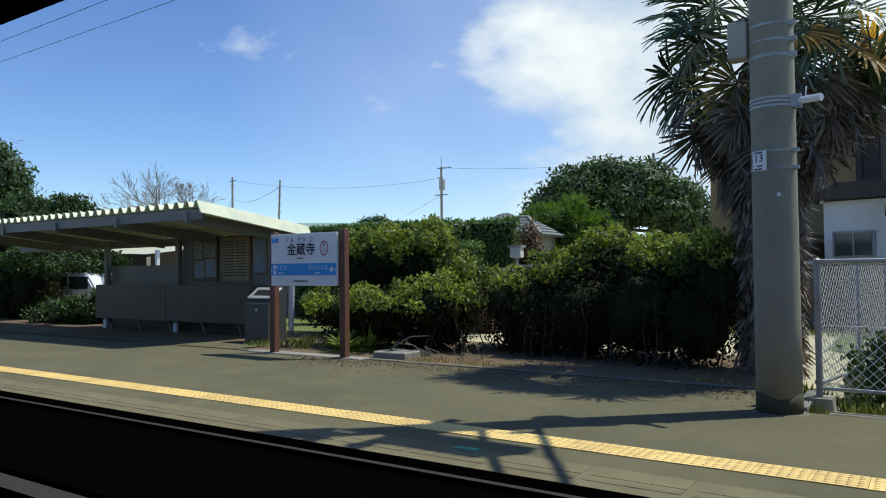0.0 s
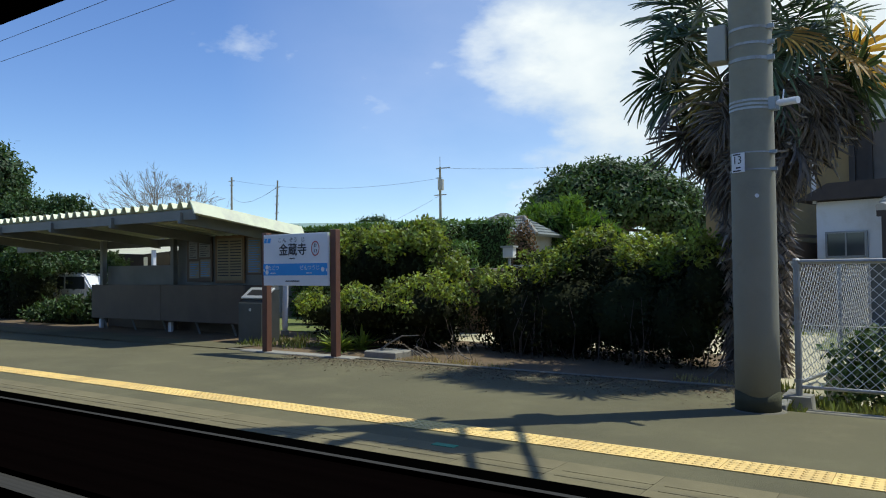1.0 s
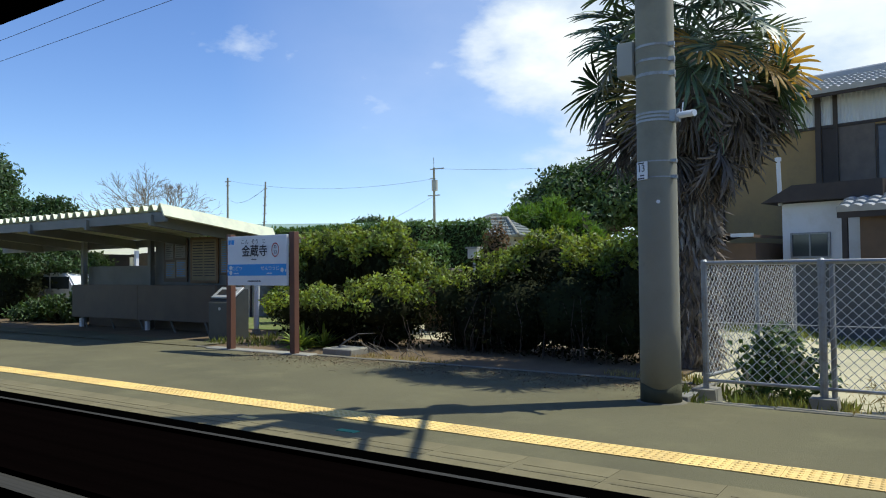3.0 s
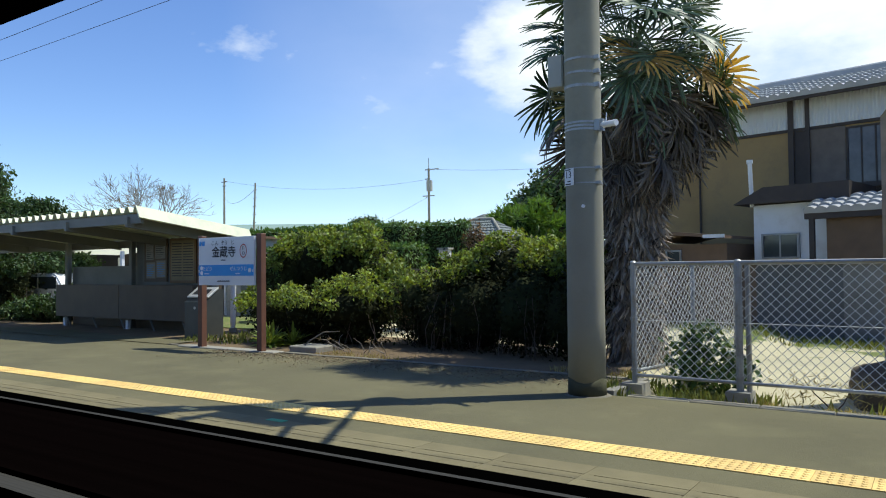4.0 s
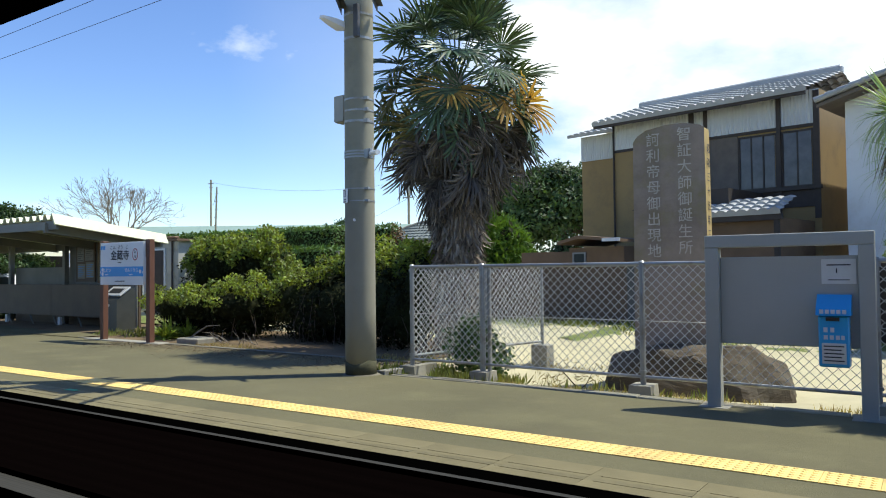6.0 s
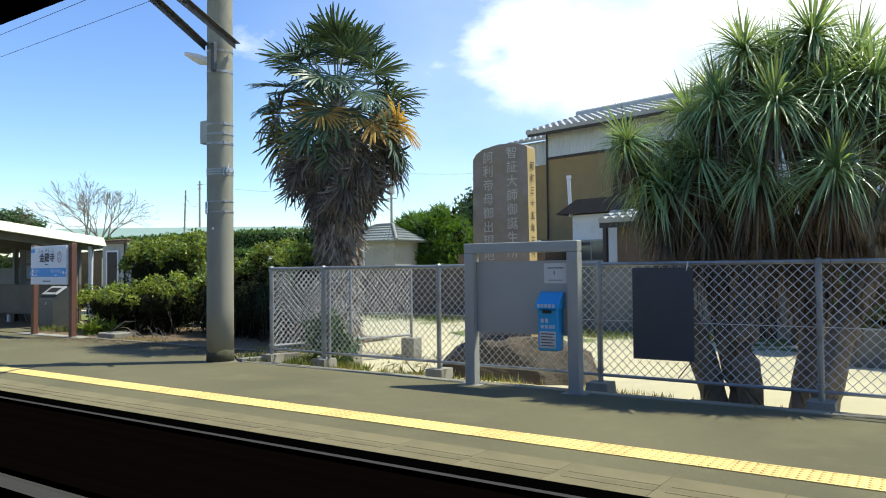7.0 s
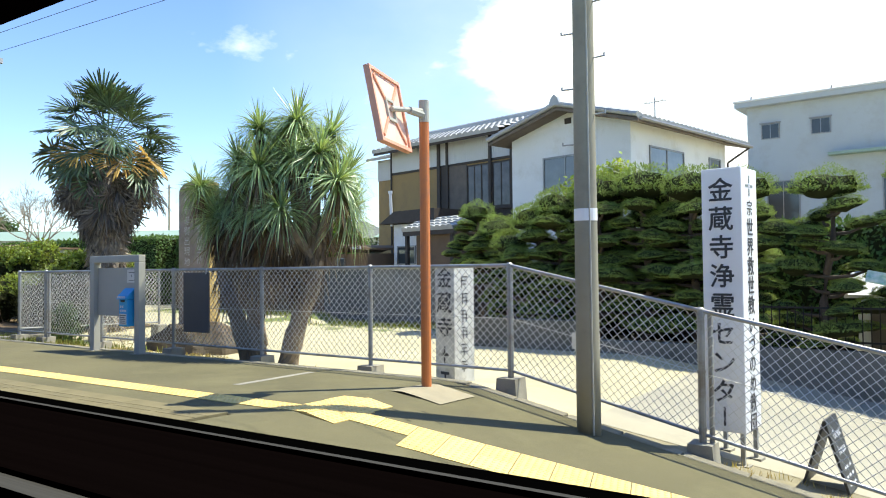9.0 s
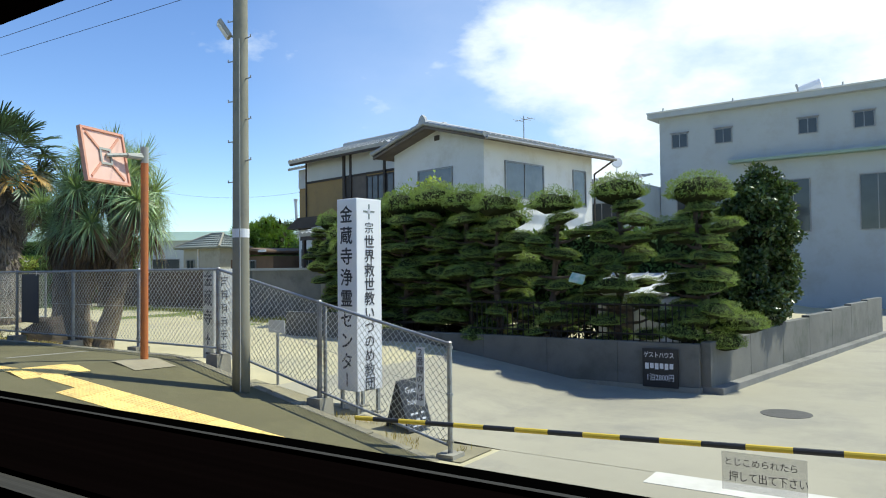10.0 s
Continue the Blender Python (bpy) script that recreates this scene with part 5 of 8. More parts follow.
# ---- houses ----
def tiled_slope(name, parent, p00, p10, p01, p11, across, courses, mat=TILE, swell=0.035, lap=0.035):
    """A slope of pan tiles: p00-p10 is the eave, p01-p11 the top; waves run up the slope and courses step."""
    p00, p10, p01, p11 = (np.array(p, float) for p in (p00, p10, p01, p11))
    up = np.cross(p10 - p00, p01 - p00)
    up /= np.linalg.norm(up)
    up = up if up[2] > 0 else -up
    nu, v, f = across * 6, [], []
    us = np.linspace(0, 1, nu + 1)
    wave = swell * np.abs(np.sin(np.pi * us * across)) ** 0.7
    row = 0
    for c in range(courses):
        for t, h in ((c / courses, lap), ((c + 1) / courses, 0.0)):
            a, b = p00 + (p01 - p00) * t, p10 + (p11 - p10) * t
            for u, w in zip(us, wave):
                v.append(a + (b - a) * u + up * (w + h))
    n = nu + 1
    for c in range(courses):
        for r in range(2 if c < courses - 1 else 1):
            k = (2 * c + r) * n
            f += [(k + i, k + i + 1, k + n + i + 1, k + n + i) for i in range(nu)]
    # front lip under the eave
    base = len(v)
    for u, w in zip(us, wave):
        v.append(p00 + (p10 - p00) * u - up * 0.06)
    f += [(base + i, base + i + 1, i + 1, i) for i in range(nu)]
    return mesh_part(name, np.array(v), f, mat, parent, local=True)


def window(parent, x0, x1, y, z0, z1, panes=2, facing="front", name="window", glass=GLASS, trim=ALUMINIUM):
    """A sliding aluminium window standing proud of a wall: facing front (-y) or side (+x, with x0, x1 along y and y as x)."""
    def bx(a, b, d0, d1, c, d):
        return boxes((a, b, y - d1, y - d0, c, d)) if facing == "front" else boxes((y + d0, y + d1, a, b, c, d))
    w = part(name, bx(x0, x1, 0.0, 0.05, z0 - 0.05, z0), trim, parent, local=True)
    part("frame", bx(x0, x1, 0.0, 0.05, z1, z1 + 0.05), trim, w, local=True)
    part("frame", bx(x0, x0 + 0.05, 0.0, 0.05, z0, z1), trim, w, local=True)
    part("frame", bx(x1 - 0.05, x1, 0.0, 0.05, z0, z1), trim, w, local=True)
    step = (x1 - x0 - 0.1) / panes
    for k in range(panes):
        a = x0 + 0.05 + k * step
        part("pane", bx(a, a + step - 0.03, 0.008, 0.014 + 0.012 * (k % 2), z0, z1), glass, w, local=True)
        if k:
            part("stile", bx(a - 0.03, a + 0.012, 0.008, 0.04, z0, z1), trim, w, local=True)
    return w


def white_house():
    e = thing("white_house", "two-storey white plastered house with a grey tiled gable roof", "house", 7.46, 21.0, -1.0, -12)
    h = 1.0
    peak, eave, ux = 6.28 + h, 5.66 + h, -2.22
    bm = bmesh.new()
    prism(bm, [(-4.55, 0.0), (0.0, 0.0), (0.0, eave - 0.1), (ux, peak - 0.12), (-4.55, eave - 0.1)], 0, 6.3)
    part("wall", bm, PLASTER, e, local=True)
    tiled_slope("roof", e, (0.62, -0.65, eave - 0.14), (0.62, 6.95, eave - 0.14), (ux, -0.65, peak), (ux, 6.95, peak), 28, 9, swell=0.065, lap=0.05)
    tiled_slope("roof", e, (-5.06, 6.95, eave - 0.14), (-5.06, -0.65, eave - 0.14), (ux, 6.95, peak), (ux, -0.65, peak), 28, 9, swell=0.065, lap=0.05)
    bm = bmesh.new()
    prism(bm, [(0.62, eave - 0.28), (0.62, eave - 0.19), (ux, peak - 0.03), (-5.06, eave - 0.19), (-5.06, eave - 0.28), (ux, peak - 0.13)], -0.62, -0.55)
    part("bargeboard", bm, GREYWOOD, e, local=True)
    bm = bmesh.new()
    prism(bm, [(0.58, eave - 0.26), (0.58, eave - 0.20), (ux, peak - 0.06), (-5.02, eave - 0.20), (-5.02, eave - 0.26), (ux, peak - 0.12)], -0.5, 6.9)
    part("soffit", bm, GREYWOOD, e, local=True)
    for xa, xb in ((0.62, ux), (-5.06, ux)):
        for k in range(10):
            t = (k + 0.5) / 10
            q = Vector((xa + (xb - xa) * t, -0.66, eave - 0.14 + (peak - eave + 0.14) * t + 0.05))
            d = Vector((xb - xa, 0, peak - eave + 0.14)).normalized() * 0.17
            part("verge_tile", tubes((q - d + Vector((0, 0, 0.015)), q + d, 0.085, 0.07), n=8), TILE, e, local=True)
    part("ridge", boxes((ux - 0.13, ux + 0.13, -0.62, 6.9, peak - 0.02, peak + 0.17), bevel=0.04), TILE, e, local=True)
    bm = bmesh.new()
    prism(bm, [(ux - 0.22, peak), (ux + 0.22, peak), (ux + 0.12, peak + 0.24), (ux, peak + 0.34), (ux - 0.12, peak + 0.24)], -0.74, -0.62)
    part("ridge_end_tile", bm, TILE, e, local=True)
    bm = tubes(((0.70, -0.6, eave - 0.2), (0.70, 6.95, eave - 0.2), 0.05), n=8)
    part("gutter", bm, ALUMINIUM, e, local=True)
    part("downpipe", tubes(((0.70, 6.85, eave - 0.2), (0.05, 6.4, eave - 0.75), 0.035), ((0.05, 6.4, eave - 0.75), (0.05, 6.4, 0.2), 0.035), n=8), DARKWOOD, e, local=True)
    window(e, -3.22, -1.46, 0, 3.72 + h, 4.76 + h, 2, glass=CURTAIN)
    window(e, 1.05, 3.2, 0.0, 3.72 + h, 4.90 + h, 2, "side", glass=CURTAIN)
    window(e, 5.0, 5.85, 0.0, 3.62 + h, 4.92 + h, 1, "side", glass=CURTAIN)
    part("vent", boxes((ux - 0.12, ux + 0.12, -0.03, 0.0, 5.80 + h, 5.98 + h)), DARKWOOD, e, local=True)
    a = part("aerial", tubes(((-1.2, 3.6, peak - 0.4), (-1.2, 3.6, peak + 0.75), 0.02), n=6), GALVANISED, e, local=True)
    part("elements", tubes(((-1.6, 3.6, peak + 0.6), (-0.8, 3.6, peak + 0.6), 0.012), ((-1.45, 3.3, peak + 0.6), (-1.45, 3.9, peak + 0.6), 0.01), ((-1.1, 3.3, peak + 0.6), (-1.1, 3.9, peak + 0.6), 0.01), ((-0.85, 3.35, peak + 0.6), (-0.85, 3.85, peak + 0.6), 0.01), n=5), GALVANISED, a, local=True)


def corrugated(name, parent, x0, x1, y, z0, z1, mat, pitch=0.10, depth=0.02):
    n = int((x1 - x0) / pitch * 4)
    v, f = [], []
    for z in (z0, z1):
        v += [(x0 + (x1 - x0) * i / n, y - depth * (1 + math.sin(2 * math.pi * i / 4)), z) for i in range(n + 1)]
    f = [(i, i + 1, n + 2 + i, n + 1 + i) for i in range(n)]
    return mesh_part(name, v, f, mat, parent, local=True)


def old_house():
    e = thing("old_house", "old two-storey house with mustard walls, white cladding and tiled roof", "house", -5.3, 25.2, -0.6, -12)
    h = 0.6
    ev, pk, clad = 6.36 + h, 7.30 + h, 5.38 + h
    part("wall", boxes((0.82, 7.7, 0.0, 5.0, 0.0, ev)), MUSTARD, e, local=True)
    part("wall", boxes((-1.15, 0.82, 0.9, 4.4, 0.0, 6.22 + h)), MUSTARD, e, local=True)
    corrugated("upper_cladding", e, 0.82, 7.7, -0.02, clad, ev, CORRUGATED)
    corrugated("upper_cladding", e, -1.15, 0.82, 0.87, 5.28 + h, 6.22 + h, CORRUGATED)
    tiled_slope("roof", e, (0.42, -0.75, ev - 0.1), (7.6, -0.75, ev - 0.1), (0.55, 2.5, pk), (7.6, 2.5, pk), 24, 9, swell=0.07, lap=0.055)
    tiled_slope("roof", e, (7.6, 5.75, ev - 0.1), (0.42, 5.75, ev - 0.1), (7.6, 2.5, pk), (0.55, 2.5, pk), 24, 9, swell=0.07, lap=0.055)
    bm = bmesh.new()
    prism(bm, [(-0.62, ev - 0.24), (-0.62, ev - 0.16), (2.5, pk - 0.04), (5.72, ev - 0.16), (5.72, ev - 0.24), (2.5, pk - 0.16)], 0.5, 0.6)
    bmesh.ops.transform(bm, matrix=Matrix(((0, 1, 0, 0), (1, 0, 0, 0), (0, 0, 1, 0), (0, 0, 0, 1))), verts=bm.verts)
    bmesh.ops.recalc_face_normals(bm, faces=bm.faces)
    part("bargeboard", bm, GREYPAINT, e, local=True)
    bm = bmesh.new()
    prism(bm, [(0.0, 5.9), (0.0, ev - 0.1), (2.5, pk - 0.15), (5.0, ev - 0.1), (5.0, 5.9)], 0.82, 0.9)
    bmesh.ops.transform(bm, matrix=Matrix(((0, 1, 0, 0), (1, 0, 0, 0), (0, 0, 1, 0), (0, 0, 0, 1))), verts=bm.verts)
    bmesh.ops.recalc_face_normals(bm, faces=bm.faces)
    part("gable", bm, CORRUGATED, e, local=True)
    tiled_slope("wing_roof", e, (-1.5, 0.45, 6.24 + h), (0.8, 0.45, 6.24 + h), (-1.5, 2.65, 6.86 + h), (0.8, 2.65, 6.86 + h), 8, 6)
    tiled_slope("wing_roof", e, (0.8, 4.85, 6.24 + h), (-1.5, 4.85, 6.24 + h), (0.8, 2.65, 6.86 + h), (-1.5, 2.65, 6.86 + h), 8, 6)
    part("wing_ridge", boxes((-1.5, 0.5, 2.53, 2.77, 6.84 + h, 7.02 + h), bevel=0.04), TILE, e, local=True)
    part("ridge", boxes((0.45, 7.6, 2.36, 2.64, pk - 0.02, pk + 0.24), bevel=0.05), TILE, e, local=True)
    part("eave_board", boxes((0.45, 7.55, -0.70, -0.62, ev - 0.24, ev - 0.12)), DARKWOOD, e, local=True)
    for x, w in ((3.72, 0.16), (4.22, 0.12), (6.5, 0.12), (7.55, 0.16)):
        part("timber_post", boxes((x, x + w, -0.10, -0.045, 2.6 + h, ev - 0.05)), DARKWOOD, e, local=True)
    part("timber_band", boxes((0.82, 7.7, -0.05, 0.0, clad - 0.09, clad)), DARKWOOD, e, local=True)
    part("downpipe", tubes(((0.86, -0.06, 0.2), (0.86, -0.06, ev - 0.1), 0.035), n=8), DARKWOOD, e, local=True)
    # the glazed upper gallery
    part("recess_panel", boxes((3.88, 4.22, -0.03, 0.0, 3.45 + h, clad - 0.1)), DARKWOOD, e, local=True)
    part("recess_panel", boxes((4.34, 5.3, -0.03, 0.0, 3.45 + h, clad - 0.1)), GREYWOOD, e, local=True)
    window(e, 5.32, 6.5, 0.0, 3.6 + h, clad - 0.2, 3, glass=DUSKGLASS, trim=DARKWOOD)
    window(e, 6.62, 7.55, 0.0, 3.6 + h, clad - 0.2, 2, glass=DUSKGLASS, trim=DARKWOOD)
    part("gallery_apron", boxes((3.88, 7.55, -0.04, 0.0, 2.95 + h, 3.45 + h)), DARKWOOD, e, local=True)
    part("gallery_sill", boxes((3.7, 7.75, -0.16, 0.0, 3.45 + h, 3.56 + h)), DARKWOOD, e, local=True)
    # lower extension with its own roof, window and flue
    part("extension_wall", boxes((3.5, 5.6, -2.2, -0.05, 0.0, 2.95 + h)), PLASTER, e, "white lower wing", local=True)
    bm = bmesh.new()
    prism(bm, [(3.05, 2.98 + h), (3.9, 3.42 + h), (6.1, 3.42 + h), (6.1, 2.98 + h)], -2.55, -0.20)
    part("extension_roof", bm, DARKWOOD, e, local=True)
    window(e, 3.72, 4.75, -2.2, 1.48 + h, 2.08 + h, 2)
    part("flue", tubes(((3.5, -2.3, 2.9 + h), (3.48, -2.35, 4.15 + h), 0.06), ((3.48, -2.35, 4.15 + h), (3.48, -2.35, 4.25 + h), 0.085), n=10), ROOFSHEET, e, local=True)
    tiled_slope("porch_roof", e, (5.25, -3.35, 2.62 + h), (7.8, -3.35, 2.62 + h), (5.25, -2.2, 3.07 + h), (7.8, -2.2, 3.07 + h), 9, 4, swell=0.06, lap=0.06)
    part("porch_wall", boxes((5.7, 7.6, -3.05, -0.3, 0.0, 2.5 + h)), BROWNWALL, e, "brown boarded porch wall", local=True)
    part("porch_beam", boxes((5.25, 7.8, -3.3, -3.15, 2.42 + h, 2.58 + h)), DARKWOOD, e, local=True)
    for x in (5.35, 7.6):
        part("porch_post", boxes((x, x + 0.12, -3.28, -3.16, 0.0, 2.42 + h)), DARKWOOD, e, local=True)


def brown_shed():
    e = thing("brown_shed", "low brown boarded shed with a flat sheet roof", "shed", -3.95, 21.6, -0.18, -12)
    part("wall", boxes((-0.9, 1.1, 0.0, 2.2, 0.0, 2.05)), BROWNWALL, e, local=True)
    bm = bmesh.new()
    prism(bm, [(-1.1, 2.24), (-0.3, 2.42), (1.2, 2.26), (1.2, 2.18), (-0.3, 2.32), (-1.1, 2.14)], -0.4, 2.5)
    part("roof", bm, BROWNWALL, e, local=True)
    part("roof_edge", boxes((0.6, 1.22, -0.43, -0.40, 2.20, 2.30)), ROOFSHEET, e, local=True)
    window(e, -0.75, -0.25, 0, 0.9, 1.85, 1)
    part("lean_to", boxes((-3.2, -0.95, 0.4, 2.0, 0.0, 1.95)), BROWNWALL, e, local=True)


def grey_block():
    e = thing("grey_building", "tall pale grey rendered building with small upper windows", "building", 6.3, 44.2, -1.0, -4.7)
    h = 1.0
    part("wall", boxes((0.0, 16, 0.0, 9, 0.0, 10.2 + h)), FARWALL, e, local=True)
    part("parapet", boxes((-0.55, 16.4, -0.5, 9.4, 10.2 + h, 10.5 + h)), FARWALL, e, local=True)
    part("parapet_cap", boxes((-0.6, 16.45, -0.55, 9.45, 10.5 + h, 10.58 + h)), CORRUGATED, e, local=True)
    for x in (0.75, 3.3, 7.75, 10.4):
        w = window(e, x, x + 0.98, 0, 8.38 + h, 9.14 + h, 2)
        part("hood", boxes((x - 0.06, x + 1.04, -0.12, 0.0, 9.2 + h, 9.26 + h)), ALUMINIUM, w, local=True)
    part("canopy", boxes((4.2, 16, -0.7, 0.0, 7.05 + h, 7.2 + h)), GREENROOF, e, local=True)
    part("lower_wall", boxes((4.2, 16, -0.06, 0.0, 0.0, 7.05 + h)), FARWALL, e, local=True)
    for x in (1.0, 6.6, 10.6):
        window(e, x, x + 1.7, -0.06 if x > 4 else 0.0, 3.1 + h, 5.9 + h, 2)
    part("annex", boxes((-3.6, -0.05, -3.4, 6, 0.0, 6.1 + h)), FARWALL, e, local=True)
    tiled_slope("annex_roof", e, (-3.9, -3.8, 6.15 + h), (-0.02, -3.8, 6.15 + h), (-3.9, -1.0, 6.75 + h), (-0.02, -1.0, 6.75 + h), 13, 5, swell=0.10, lap=0.05)
    window(e, -2.9, -0.9, -3.4, 2.9 + h, 5.0 + h, 3)
    for k in range(3):
        part("balcony_bar", tubes(((-3.4, -3.6, 2.2 + 0.3 * k + h), (-0.3, -3.6, 2.2 + 0.3 * k + h), 0.03), n=6), ALUMINIUM, e, local=True)
    t = part("roof_tank", tubes(((7.5, 2.0, 11.0 + h), (8.6, 2.0, 11.3 + h), 0.42), n=16), WHITE, e, "white roof-top tank", local=True)
    part("tank_stand", boxes((7.4, 8.7, 1.6, 2.4, 10.5 + h, 10.75 + h)), GALVANISED, t, local=True)
    part("tank_pipe", tubes(((7.5, 2.0, 10.6 + h), (7.3, 1.8, 11.5 + h), 0.06), n=8), GALVANISED, t, local=True)
    for x in (0.2, 4.3, 9.9):
        part("lightning_rod", tubes(((x, 0.0, 10.5 + h), (x + 0.05, 0.0, 10.85 + h), 0.04), n=6), GALVANISED, e, local=True)
    part("dish", tubes(((-1.9, -2.0, 7.5 + h), (-1.8, -2.12, 7.55 + h), 0.3), ((-1.9, -2.0, 6.5 + h), (-1.9, -2.0, 7.5 + h), 0.03), n=14), WHITE, e, local=True)


def far_hall():
    e = thing("long_hall", "long low building with a faded green sheet roof", "building", -40.9, 39.0, -0.4, 33.5)
    part("wall", boxes((-40, 20, 0.5, 9, 0.0, 4.55)), FARWALL, e, local=True)
    bm = bmesh.new()
    vs = [bm.verts.new(p) for p in ((-40.5, 0, 4.5), (20.5, 0, 4.5), (20.5, 4.75, 5.55), (-40.5, 4.75, 5.55), (-40.5, 9.5, 4.5), (20.5, 9.5, 4.5))]
    bm.faces.new(vs[:4]), bm.faces.new((vs[3], vs[2], vs[5], vs[4])), bm.faces.new((vs[0], vs[3], vs[4])), bm.faces.new((vs[1], vs[5], vs[2]))
    part("roof", bm, GREENROOF, e, local=True)
    for k in range(10):
        window(e, -38 + 5.8 * k, -35.5 + 5.8 * k, 0.5, 1.2, 2.8, 2)


def tiled_cottage():
    e = thing("tiled_cottage", "distant low house with a pale tiled hip roof", "house", -26.0, 47.8, -0.75)
    part("wall", boxes((-4, 0.1, 0.6, 6, 0.0, 4.85)), PLASTER, e, local=True)
    tiled_slope("roof", e, (-4.8, 0, 4.7), (0.9, 0, 4.7), (-2, 3.2, 6.4), (-1.6, 3.2, 6.4), 20, 8, SLATE)
    tiled_slope("roof", e, (0.9, 0, 4.7), (0.9, 6.4, 4.7), (-1.6, 3.2, 6.4), (-1.6, 3.25, 6.4), 16, 8, SLATE)
    tiled_slope("roof", e, (-4.8, 6.4, 4.7), (-4.8, 0, 4.7), (-2, 3.25, 6.4), (-2, 3.2, 6.4), 16, 8, SLATE)


def low_house():
    """The single-storey house that shows between the palm and the monument."""
    e = thing("low_house", "small pale rendered house with a grey tiled hip roof", "house", -15.2, 27.0, -0.4)
    dull = material("beige_render", (0.43, 0.42, 0.35), (0.36, 0.35, 0.29), 0.9, scale=1.2, fine=30, bump=0.1, dirt=(0.28, 0.27, 0.22), dirt_scale=1.0)
    part("wall", boxes((-1.5, 1.7, 0.4, 2.3, 0.0, 3.02)), dull, e, local=True)
    tiled_slope("roof", e, (-1.9, 0, 3.0), (2.1, 0, 3.0), (-0.1, 1.3, 3.8), (0.9, 1.3, 3.8), 14, 6, SLATE)
    tiled_slope("roof", e, (2.1, 0, 3.0), (2.1, 2.6, 3.0), (0.9, 1.3, 3.8), (0.9, 1.35, 3.8), 14, 6, SLATE)
    tiled_slope("roof", e, (-1.9, 2.6, 3.0), (-1.9, 0, 3.0), (-0.1, 1.35, 3.8), (-0.1, 1.3, 3.8), 14, 6, SLATE)
    bm = bmesh.new()
    pipe(bm, [(-0.1, 1.32, 3.84), (0.9, 1.32, 3.84)], [0.09, 0.09], 8)
    for q, r in (((2.1, 0, 3.06), (0.9, 1.3, 3.86)), ((-1.9, 0, 3.06), (-0.1, 1.3, 3.86))):
        pipe(bm, [q, r], [0.07, 0.07], 8)
    part("ridge", bm, CONCRETE, e, local=True)
    window(e, -1.2, -0.5, 0.4, 1.2, 2.3)
    part("drainpipe", tubes(((-0.15, 0.36, 0.0), (-0.15, 0.36, 2.95), 0.035), n=8), WHITE, e, local=True)


def yard_wall():
    e = thing("yard_wall", "grey rendered garden wall with a dark gate across the back of the yard", "wall", 0, 17.5, -0.4, kind="structure")
    # left lengths are darker: the deep shade on them is put into the colour
    dark = material("shaded_render", (0.135, 0.14, 0.14), (0.10, 0.105, 0.105), 0.9, scale=0.8, fine=40, bump=0.2, dirt=(0.075, 0.08, 0.075), dirt_scale=1.1)
    part("wall", boxes((-9.0, -1.4, 17.4, 17.58, -0.5, 1.25)), DARKPANEL, e)
    part("wall", boxes((-1.4, 0.3, 17.4, 17.58, -0.5, 1.25)), dark, e)
    part("wall", boxes((0.3, 3.55, 17.4, 17.58, -0.5, 1.25)), BLOCK, e)
    part("coping", boxes((-9.05, 3.55, 17.33, 17.65, 1.25, 1.33)), TILE, e)
    for x0, x1 in ((3.55, 3.75), (4.57, 5.05)):
        part("gate_pillar", boxes((x0, x1, 17.3, 17.68, -0.6, 1.5), bevel=0.02), CONCRETE, e)
    for k in range(2):
        g = part("gate", boxes((3.76 + 0.4 * k, 4.155 + 0.4 * k, 17.46, 17.5, -0.45, 1.3)), DARKWOOD, e)
        for z in (0.0, 0.75):
            part("ledge", boxes((3.78 + 0.4 * k, 4.135 + 0.4 * k, 17.43, 17.46, z, z + 0.07)), DARKWOOD, g)
    # dark length: the trees' shade is put into its colour
    part("wall", boxes((5.05, 7.6, 17.42, 17.58, -0.8, 1.2)), DARKPANEL, e)


white_house()
old_house()
brown_shed()
grey_block()
far_hall()
tiled_cottage()
low_house()
yard_wall()


